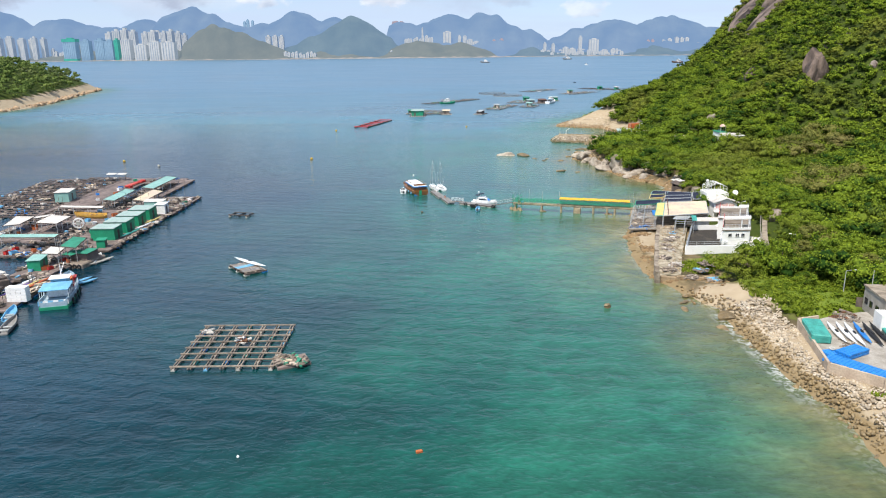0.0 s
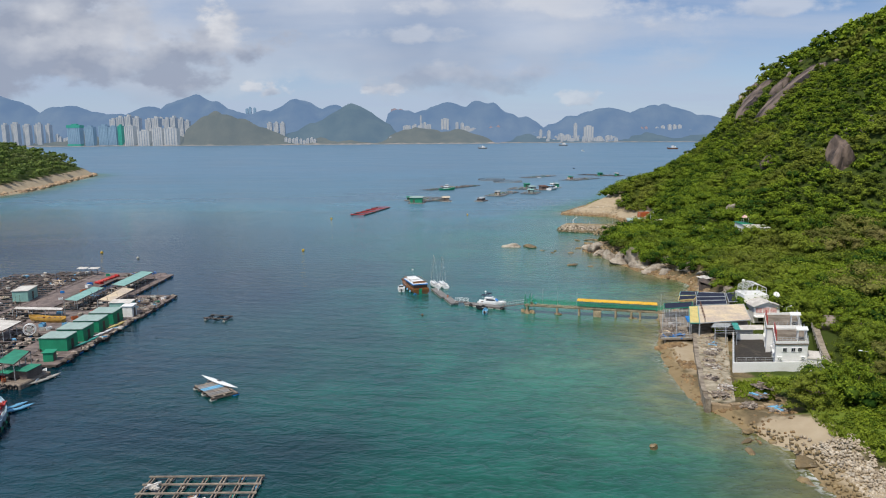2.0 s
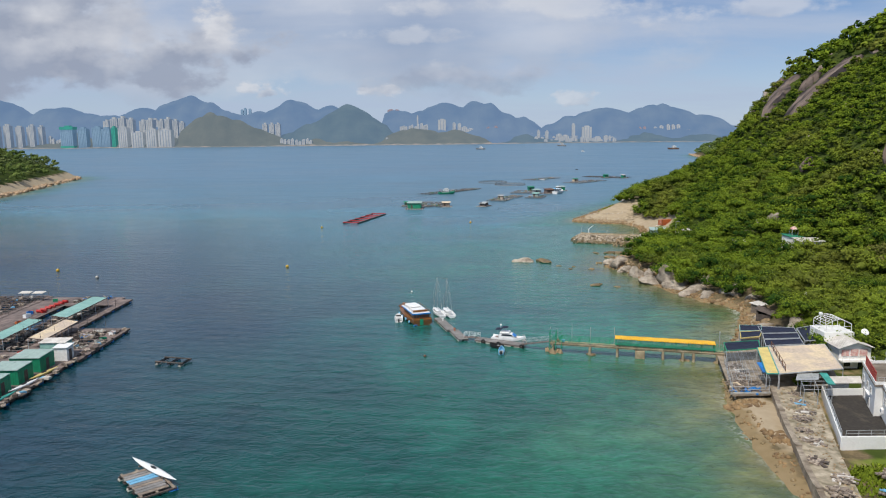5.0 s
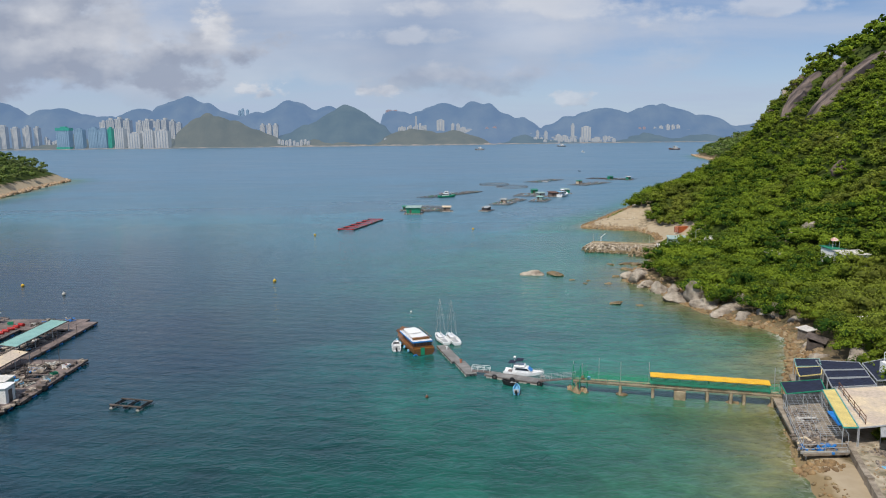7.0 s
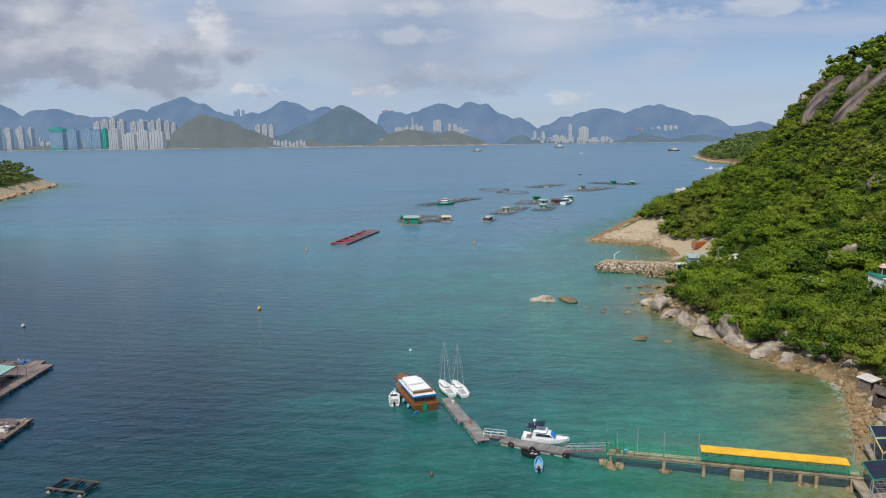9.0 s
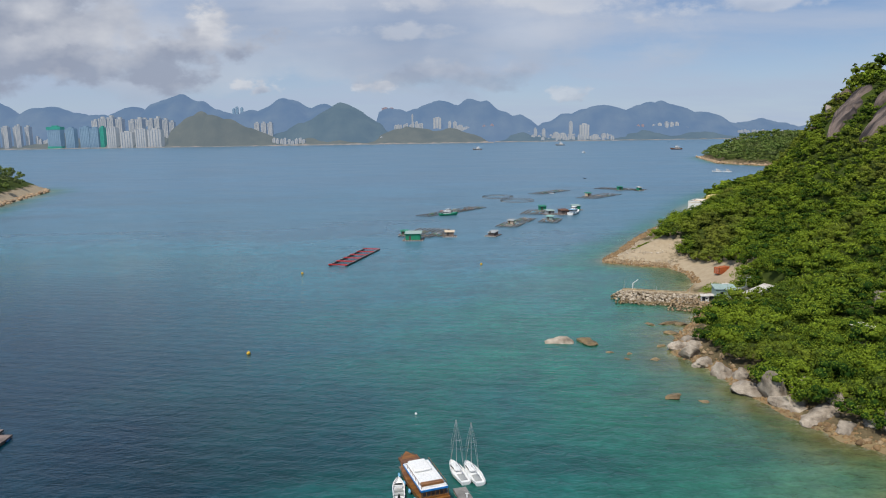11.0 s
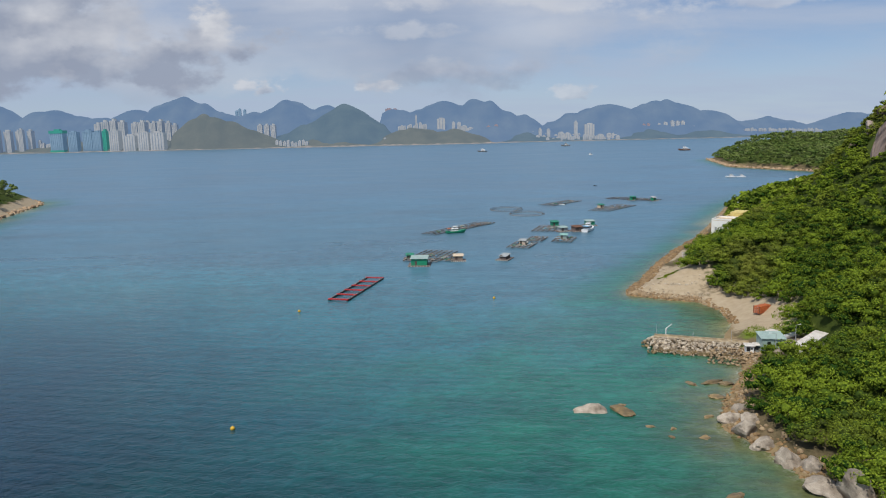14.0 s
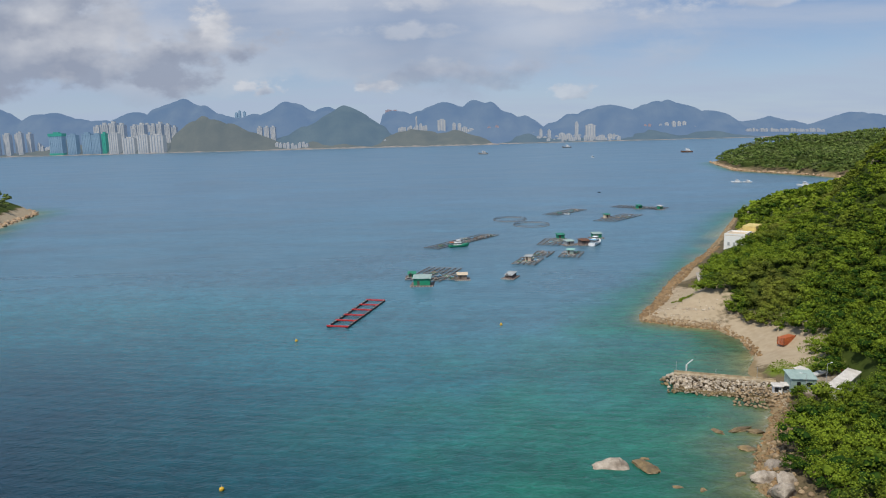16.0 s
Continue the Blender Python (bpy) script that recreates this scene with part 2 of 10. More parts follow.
WHITE_WALL = material("white_render", (0.80, 0.79, 0.76), (0.72, 0.70, 0.66), scale=0.4, fine=14, contrast=(0.5, 0.8), rough=0.85, grain=(0.95, 1.04))
WHITE_PAINT = material("white_paint", (0.80, 0.79, 0.77), (0.70, 0.69, 0.66), scale=0.8, rough=0.4, contrast=(0.5, 0.8))
WHITE_GEL = material("white_gelcoat", (0.80, 0.80, 0.79), (0.74, 0.73, 0.71), scale=0.6, rough=0.25, contrast=(0.5, 0.8))
DECK = material("weathered_deck", (0.235, 0.178, 0.155), (0.125, 0.096, 0.086), scale=0.7, fine=10, bump=0.01, per_object=0.18)
DECK_GREY = material("grey_deck", (0.27, 0.255, 0.24), (0.18, 0.17, 0.16), scale=0.7, fine=10, per_object=0.15)
TIMBER = material("timber", (0.30, 0.24, 0.185), (0.16, 0.125, 0.10), scale=1.5, fine=6, per_object=0.2)
TIMBER_DARK = material("dark_timber", (0.13, 0.10, 0.085), (0.07, 0.055, 0.045), scale=1.2, fine=6, per_object=0.25)
TEAK = material("varnished_wood", (0.27, 0.115, 0.030), (0.13, 0.052, 0.016), scale=1.5, rough=0.35, stretch=(0.3, 1, 4))
GREEN_PAINT = material("green_paint", (0.014, 0.26, 0.135), (0.011, 0.19, 0.10), scale=0.6, rough=0.5, contrast=(0.45, 0.8))
GREEN_ROOF = material("green_awning", (0.03, 0.25, 0.15), (0.02, 0.17, 0.10), scale=0.8, rough=0.6)
AQUA_ROOF = material("aqua_sheet", (0.27, 0.47, 0.41), (0.20, 0.37, 0.33), scale=0.5, rough=0.5)
GREY_ROOF = material("grey_sheet", (0.40, 0.41, 0.40), (0.29, 0.30, 0.29), scale=0.6, rough=0.5)
WHITE_SHEET = material("white_sheet", (0.66, 0.62, 0.57), (0.48, 0.44, 0.39), scale=0.5, rough=0.7)
CREAM_SHEET = material("cream_sheet", (0.66, 0.53, 0.36), (0.52, 0.42, 0.33), scale=0.35, rough=0.85, contrast=(0.42, 0.58))
YELLOW = material("yellow_sheet", (0.80, 0.46, 0.02), (0.68, 0.36, 0.015), scale=0.7, rough=0.5)
YELLOW_PALE = material("pale_yellow", (0.70, 0.56, 0.20), (0.55, 0.43, 0.16), scale=0.7)
NAVY_NET = material("navy_shade_net", (0.012, 0.018, 0.045), (0.007, 0.010, 0.026), scale=1.5, rough=0.8)
BLACK = material("black_rubber", (0.015, 0.015, 0.016), scale=2, rough=0.6)
RED = material("red_paint", (0.50, 0.025, 0.02), (0.36, 0.02, 0.018), scale=1.0, rough=0.5)
ORANGE = material("orange_paint", (0.50, 0.13, 0.035), (0.36, 0.09, 0.03), scale=0.8, rough=0.6)
BLUE = material("blue_plastic", (0.02, 0.22, 0.62), (0.015, 0.16, 0.48), scale=1.2, rough=0.4, per_object=0.12)
PALE_HULL = material("faded_blue_hull", (0.40, 0.50, 0.55), (0.25, 0.36, 0.44), scale=0.9, rough=0.5)
SKY_BLUE = material("pale_blue_paint", (0.18, 0.45, 0.66), (0.13, 0.34, 0.52), scale=0.8, rough=0.5)
TEAL_TARP = material("teal_tarpaulin", (0.06, 0.36, 0.30), (0.04, 0.25, 0.21), scale=1.2, rough=0.6, bump=0.05)
STEEL = material("galvanised_steel", (0.52, 0.53, 0.53), (0.40, 0.41, 0.41), scale=2, rough=0.5, metal=0.3)
RUST = material("rusty_iron", (0.20, 0.085, 0.04), (0.10, 0.05, 0.03), scale=2, rough=0.8)
GLASS_DARK = material("dark_glass", (0.02, 0.025, 0.03), scale=1, rough=0.1)
ASPHALT = material("dark_terrace", (0.036, 0.030, 0.024), (0.095, 0.080, 0.056), scale=0.5, fine=6, rough=0.9, contrast=(0.5, 0.72), stretch=(1, 0.5, 1), grain=(0.7, 1.3))
RUBBISH = material("mixed_rubbish", (0.38, 0.31, 0.24), (0.10, 0.08, 0.07), scale=3.0, fine=5, per_object=0.35)
PURPLE = material("purple_paint", (0.16, 0.08, 0.32), scale=1, rough=0.4)
FLOAT = material("foam_float", (0.50, 0.48, 0.43), (0.33, 0.31, 0.27), scale=1.2, per_object=0.25)
BUOY_YELLOW = material("buoy_yellow", (0.75, 0.45, 0.03), scale=3, rough=0.45)

# ---- mesh helpers ----


def part(name, bm, mat, parent=None, label="", kind="", smooth=False):
    me = bpy.data.meshes.new(name)
    bm.normal_update()
    bm.to_mesh(me)
    bm.free()
    me.materials.append(mat)
    if smooth:
        me.shade_smooth()
    ob = new(name, me)
    if parent:
        ob.parent = parent
    return tagged(ob, label, kind=kind)


def empty(name, m, label, category, group="", kind=""):
    ob = new(name)
    ob.empty_display_size = 0.3
    ob.matrix_basis = m
    return tagged(ob, label, category, group, kind)


def box(bm, x, y, z, sx, sy, sz, rz=0.0, bevel=0.0):
    """A box with its base centre at x, y, z."""
    m = Matrix.Translation((x, y, z + sz / 2)) @ Matrix.Rotation(radians(rz), 4, "Z") @ Matrix.Diagonal((sx, sy, sz, 1))
    r = bmesh.ops.create_cube(bm, size=1.0, matrix=m)
    if bevel:
        es = list({e for v in r["verts"] for e in v.link_edges})
        bmesh.ops.bevel(bm, geom=es, offset=bevel, segments=1, affect="EDGES", clamp_overlap=True)
    return bm


def bar(bm, p, q, w, h=None):
    """A squared bar from p to q."""
    p, q = Vector(p), Vector(q)
    d = q - p
    m = Matrix.Translation((p + q) / 2) @ d.to_track_quat("X", "Z").to_matrix().to_4x4() @ Matrix.Diagonal((d.length, w, h or w, 1))
    bmesh.ops.create_cube(bm, size=1.0, matrix=m)
    return bm


def rod(bm, p, q, r, r2=None, n=8):
    p, q = Vector(p), Vector(q)
    d = q - p
    m = Matrix.Translation((p + q) / 2) @ d.to_track_quat("Z", "Y").to_matrix().to_4x4()
    bmesh.ops.create_cone(bm, cap_ends=True, segments=n, radius1=r, radius2=r if r2 is None else r2, depth=d.length, matrix=m)
    return bm


def ring(bm, centre, R, r, n=40, k=6, axis="Z"):
    vs = []
    for i in range(n):
        a = 2 * math.pi * i / n
        for j in range(k):
            b = 2 * math.pi * j / k
            v = Vector(((R + r * math.cos(b)) * math.cos(a), (R + r * math.cos(b)) * math.sin(a), r * math.sin(b)))
            if axis == "Y":
                v = Vector((v.x, v.z, v.y))
            elif axis == "X":
                v = Vector((v.z, v.x, v.y))
            vs.append(bm.verts.new(v + Vector(centre)))
    for i in range(n):
        for j in range(k):
            bm.faces.new((vs[i * k + j], vs[(i + 1) % n * k + j], vs[(i + 1) % n * k + (j + 1) % k], vs[i * k + (j + 1) % k]))
    return bm


def sheet(bm, corners, thick=0.06, sag=0.0, nu=8, nv=8, ripple=0.0, seed=0):
    """A thin sheet over four corners, sagging between them."""
    a, b, c, d = [Vector(p) for p in corners]
    rnd = random.Random(seed)
    top, low = [], []
    for i in range(nu + 1):
        for j in range(nv + 1):
            u, v = i / nu, j / nv
            p = a.lerp(b, u).lerp(d.lerp(c, u), v)
            p.z -= sag * 16 * u * (1 - u) * v * (1 - v) + ripple * rnd.uniform(-1, 1)
            top.append(bm.verts.new(p))
            low.append(bm.verts.new(p - Vector((0, 0, thick))))
    at = lambda i, j: i * (nv + 1) + j
    for i in range(nu):
        for j in range(nv):
            q = (at(i, j), at(i + 1, j), at(i + 1, j + 1), at(i, j + 1))
            bm.faces.new([top[k] for k in q])
            bm.faces.new([low[k] for k in reversed(q)])
    edge = [at(i, 0) for i in range(nu + 1)] + [at(nu, j) for j in range(1, nv + 1)] + [at(i, nv) for i in range(nu - 1, -1, -1)] + [at(0, j) for j in range(nv - 1, 0, -1)]
    for i, k in enumerate(edge):
        n = edge[(i + 1) % len(edge)]
        bm.faces.new((top[n], top[k], low[k], low[n]))
    return bm


def hull(bm, length, beam, depth, bow=0.35, stern=0.85, sheer=0.25, n=12, flat=0.55, inside=0.0):
    """A boat's hull with its bow towards +y, keel at z 0; inside: depth of an open well."""
    rows = []
    for i in range(n + 1):
        u = i / n
        w = beam / 2 * (stern + (1 - stern) * min(1, u / 0.35)) if u < 1 - bow else beam / 2 * max(0.02, math.cos((u - 1 + bow) / bow * math.pi / 2) ** 0.7)
        top = depth * (1 + sheer * (2 * u - 0.7) ** 2)
        keel = depth * 0.9 * max(0, (u - 1 + bow * 0.5) / (bow * 0.5)) ** 2
        y = (u - 0.5) * length
        pts = [(-w, y, top), (-w * 0.97, y, top * 0.55 + keel * 0.4), (-w * flat, y, keel), (w * flat, y, keel), (w * 0.97, y, top * 0.55 + keel * 0.4), (w, y, top)]
        if inside:
            k = max(0.02, w - 0.12)
            f = max(top - inside, keel + 0.05)
            pts += [(k, y, top), (k * 0.9, y, f), (-k * 0.9, y, f), (-k, y, top)]
        rows.append([bm.verts.new(p) for p in pts])
    m = len(rows[0])
    for i in range(n):
        for j in range(m):
            bm.faces.new((rows[i][j], rows[i][(j + 1) % m], rows[i + 1][(j + 1) % m], rows[i + 1][j]))
    bm.faces.new(rows[0])
    bm.faces.new(list(reversed(rows[-1])))
    bmesh.ops.recalc_face_normals(bm, faces=bm.faces)
    return bm


def rock(bm, x, y, z, sx, sy, sz, seed, detail=2, rough=0.35):
    """A weathered boulder: a lumpy ball with a few flattened faces."""
    r = bmesh.ops.create_icosphere(bm, subdivisions=detail, radius=1.0)
    rnd = random.Random(seed)
    cuts = [(Vector((rnd.uniform(-1, 1), rnd.uniform(-1, 1), rnd.uniform(-0.3, 1))).normalized(), rnd.uniform(0.48, 0.80)) for _ in range(9)]
    o = Vector((seed * 3.7, seed * 1.3, seed * 2.1))
    a = rnd.uniform(0, math.pi)
    for v in r["verts"]:
        p = v.co.copy()
        for n, k in cuts:
            over = p.dot(n) - k
            if over > 0:
                p -= n * over * 0.94
        p *= 1 + rough * noise.noise(p * 1.4 + o) + rough * 0.4 * noise.noise(p * 3.5 + o)
        p = Vector((p.x * sx, p.y * sy, p.z * sz))
        v.co = Vector((x + p.x * math.cos(a) - p.y * math.sin(a), y + p.x * math.sin(a) + p.y * math.cos(a), z + p.z))
    return bm


def array_mesh(name, verts, quads, tris, mat, attributes=()):
    """A mesh from numpy arrays of vertices, four- and three-cornered faces."""
    me = bpy.data.meshes.new(name)
    nq, nt = len(quads), len(tris)
    me.vertices.add(len(verts))
    me.vertices.foreach_set("co", np.asarray(verts, np.float32).ravel())
    me.loops.add(nq * 4 + nt * 3)
    loops = np.concatenate([np.asarray(quads, np.int32).ravel(), np.asarray(tris, np.int32).ravel()])
    me.loops.foreach_set("vertex_index", loops.astype(np.int32))
    me.polygons.add(nq + nt)
    starts = np.concatenate([np.arange(nq) * 4, nq * 4 + np.arange(nt) * 3]).astype(np.int32)
    me.polygons.foreach_set("loop_start", starts)
    for key, values in attributes:
        me.attributes.new(key, "FLOAT", "POINT").data.foreach_set("value", np.asarray(values, np.float32))
    me.update()
    me.validate()
    me.materials.append(mat)
    return me

# ---- the land ----
COAST = [
    (60, -400), (46, -60), (42, 20), (43, 50), (43.4, 63), (44, 71), (42.7, 80), (42.2, 92),
    (42.6, 106), (40.5, 112), (38.4, 120), (37, 127), (37.2, 138), (39, 149), (42, 159), (46.5, 171),
    (53.6, 184), (59.3, 196), (64.7, 207), (64.3, 213), (59.8, 218), (56.3, 228), (53.7, 239), (51.7, 255),
    (47.6, 265), (53, 279), (61, 291), (67, 302), (70, 316), (73, 329), (80, 342), (82.3, 357),
    (79.8, 368), (70.7, 373), (58.7, 381), (63, 393), (70, 404), (84, 433), (105, 472), (128, 508),
    (158, 566), (198, 645), (260, 730), (380, 830), (472, 914), (446, 1028), (405, 1151), (459, 1383),
    (800, 1500), (1500, 1500), (1500, -400),
]
HEADLAND = [(-900, 300), (-420, 380), (-322, 450), (-311, 515), (-314, 568), (-338, 660), (-374, 798), (-392, 822), (-520, 870), (-900, 900)]


def coast_distance(x, y, poly):
    """Metres inland (plus) or out at sea (minus)."""
    x=np.asarray(x,float); y=np.asarray(y,float)
    best=np.full(x.shape,1e9); inside=np.zeros(x.shape,bool)
    n=len(poly)
    for i in range(n):
        (ax,ay),(bx,by)=poly[i],poly[(i+1)%n]
        dx,dy=bx-ax,by-ay
        s=np.clip(((x-ax)*dx+(y-ay)*dy)/(dx*dx+dy*dy),0,1)
        best=np.minimum(best,np.hypot(x-ax-s*dx,y-ay-s*dy))
        if ay!=by:
            inside^=((ay>y)!=(by>y))&(x<(bx-ax)*(y-ay)/(by-ay)+ax)
    return np.where(inside,best,-best)


def ease(a, b, v):
    t=np.clip((v-a)/(b-a),0,1); return t*t*(3-2*t)


PADS = [(46, 137, 11, 19, 0.7), (54, 160, 13, 20, 0.9), (55, 86, 11, 13, 1.2), (56, 141, 7, 12, 0.8), (82, 309, 9, 10, 2.7)]


def ground_height(x,y):
    d=coast_distance(x,y,COAST)
    x=np.asarray(x,float); y=np.asarray(y,float)
    # shore shelf, then a slope whose foot and steepness change along the coast
    shelf=2.6*ease(-1,9,d)
    foot=np.interp(y,[60,120,170,230,300,345,400,460,600],[45,40,34,26,17,8,9,6,4])
    steep=np.interp(y,[60,150,230,300,345,385,430,480,560,700,1000],[.45,.45,.50,.84,.82,.79,.78,.52,.36,.32,0.75])
    top=np.interp(y,[60,250,330,400,440,500,600,800,1000],[120,150,170,170,150,85,56,46,46])
    # two rounded tops on the headland beyond the bay
    humps=17+18*np.exp(-np.hypot((x-540)/62,(y-1325)/95)**2)+24*np.exp(-np.hypot((x-690)/95,(y-1290)/130)**2)
    top=top+(humps-top)*ease(820,960,y)
    dd=np.maximum(d-foot,0)
    up=steep*dd*(.72+.28*ease(20,80,dd))
    hill=top*np.tanh(up/top)
    # the rocky spur
    spur=6*np.exp(-(((y-417)+(x-165)*.1)/15)**2)*ease(149,164,x)-6*np.exp(-((y-412)/22)**2)*ease(95,120,x)*ease(155,140,x)
    sea=np.minimum(d*0.18,0)
    h=np.where(d>0,0.15+shelf+hill+spur*(d>0),np.maximum(sea,-6))
    # ground levelled for the house plot, the boat yard and the beach yard
    for cx,cy,rx,ry,level in PADS:
        k=ease(1.35,1.0,np.maximum(np.abs(x-cx)/rx,np.abs(y-cy)/ry))
        h=h+(np.minimum(h,level)-h)*k
    return h


def headland_height(x, y):
    d = coast_distance(x, y, HEADLAND)
    up = 4.0 * ease(-1, 9, d) + 34 * np.tanh(np.maximum(d - 5, 0) / 70)
    return np.where(d > 0, up, np.maximum(d * 0.2, -6))


def land_material():
    """Soil and shade-dark undergrowth under the trees, sand and gravel where the beaches are, ochre rock at the
    waterline.
    """
    m = material("land", (0.16, 0.12, 0.07), (0.09, 0.075, 0.04), scale=0.25, fine=10, bump=0.05, rough=0.95, spec=0.1)
    nt = m.node_tree
    N, L = nt.nodes.new, nt.links.new
    b = nt.nodes["Principled BSDF"]
    soil = b.inputs["Base Color"].links[0].from_socket
    geo, noi = N("ShaderNodeNewGeometry"), N("ShaderNodeTexNoise")
    noi.inputs["Scale"].default_value, noi.inputs["Detail"].default_value = 0.5, 6
    L(geo.outputs["Position"], noi.inputs["Vector"])

    def layer(below, key, c1, c2):
        at = N("ShaderNodeAttribute")
        at.attribute_name = key
        k = N("ShaderNodeMath")
        k.operation = "MULTIPLY_ADD"
        L(noi.outputs[0], k.inputs[0])
        k.inputs[1].default_value = 0.9
        L(at.outputs["Fac"], k.inputs[2])
        r = N("ShaderNodeMapRange")
        r.inputs[1].default_value, r.inputs[2].default_value = 0.75, 1.0
        L(k.outputs[0], r.inputs[0])
        tone = N("ShaderNodeMix")
        tone.data_type = "RGBA"
        tone.inputs[6].default_value, tone.inputs[7].default_value = (*c1, 1), (*c2, 1)
        L(noi.outputs[0], tone.inputs[0])
        mx = N("ShaderNodeMix")
        mx.data_type = "RGBA"
        L(r.outputs[0], mx.inputs[0])
        L(below, mx.inputs[6])
        L(tone.outputs[2], mx.inputs[7])
        return mx.outputs[2]

    # green undergrowth, darkened to pass for shadow between the crowns
    c = layer(soil, "scrub", (0.035, 0.055, 0.010), (0.065, 0.085, 0.018))
    c = layer(c, "grass", (0.10, 0.16, 0.02), (0.16, 0.19, 0.03))
    c = layer(c, "sand", (0.29, 0.22, 0.135), (0.47, 0.385, 0.275))
    c = layer(c, "wet", (0.19, 0.135, 0.065), (0.30, 0.225, 0.13))
    L(c, b.inputs["Base Color"])
    return m


LAND = land_material()


def blob(x, y, cx, cy, rx, ry):
    return np.clip(1.4 - np.hypot((x - cx) / rx, (y - cy) / ry), 0, 1)


def grid_mesh(name, xs, ys, height, distance, label, category):
    X, Y = np.meshgrid(xs, ys, indexing="ij")
    d = distance(X, Y)
    Z = height(X, Y)
    bump = np.array([noise.noise((x * 0.09, y * 0.09, 0.3)) + 0.6 * noise.noise((x * 0.3, y * 0.3, 1.7)) for x, y in zip(X.ravel(), Y.ravel())]).reshape(X.shape)
    Z = Z + bump * np.interp(d, [-1, 4, 30, 60], [0.25, 0.45, 0.7, 0.9]) * (d > -3)
    n, k = len(xs), len(ys)
    i, j = np.meshgrid(np.arange(n - 1), np.arange(k - 1), indexing="ij")
    a = (i * k + j).ravel()
    quads = np.stack([a, a + k, a + k + 1, a + 1], 1)
    dq = d.ravel()[quads].max(1)
    quads = quads[dq > -30]
    sand = np.maximum.reduce([blob(X, Y, 44, 108, 5, 7), blob(X, Y, 42, 146, 4, 14), blob(X, Y, 85, 348, 14, 26), blob(X, Y, 73, 387, 17, 17), blob(X, Y, 80, 412, 6, 16), blob(X, Y, 96, 452, 10, 22), blob(X, Y, 57, 200, 6, 10), blob(X, Y, 66, 308, 5, 8), blob(X, Y, 45, 84, 4.5, 28)])
    grass = np.maximum.reduce([blob(X, Y, 56, 112, 9, 14), blob(X, Y, 53, 129, 8, 4), blob(X, Y, 95, 330, 7, 10), blob(X, Y, 82, 323, 7, 7), blob(X, Y, 86, 402, 4, 6), 0.5 * blob(X, Y, 70, 110, 14, 14)])
    scrub = ease(9, 15, d)
    if xs[0] < -500:
        # bare ochre rock all round the headland
        sand = ease(13, 8, d)
    wet = np.clip(1.0 - (Z - 0.1) / 0.9, 0, 1) * (0.0 if xs[0] < -500 else 1) * (1 - 0.75 * np.maximum(blob(X, Y, 83, 350, 9, 22), blob(X, Y, 43, 108, 5, 8)))
    me = array_mesh(name, np.stack([X, Y, Z], -1).reshape(-1, 3), quads, np.zeros((0, 3), int), LAND, (("sand", sand.ravel()), ("grass", grass.ravel()), ("scrub", scrub.ravel()), ("wet", wet.ravel())))
    me.shade_smooth()
    return tagged(new(name, me), label, category, kind="structure")


xs = np.unique(np.concatenate([np.arange(26, 110, 1.6), np.arange(110, 240, 4), np.arange(240, 520, 14), np.arange(520, 1500, 60)]))
ys = np.unique(np.concatenate([np.arange(-390, 40, 30), np.arange(40, 135, 1.6), np.arange(135, 460, 2.2), np.arange(460, 720, 8), np.arange(720, 1500, 22)]))
grid_mesh("ground_hillside", xs, ys, ground_height, lambda x, y: coast_distance(x, y, COAST), "steep green hillside with rocky shore and small beaches", "hillside")
grid_mesh("ground_headland", np.concatenate([np.arange(-900, -480, 14.0), np.arange(-480, -290, 5.0)]), np.arange(300, 900, 6.0), headland_height, lambda x, y: coast_distance(x, y, HEADLAND), "low wooded headland with bare ochre rock at its tip", "headland")


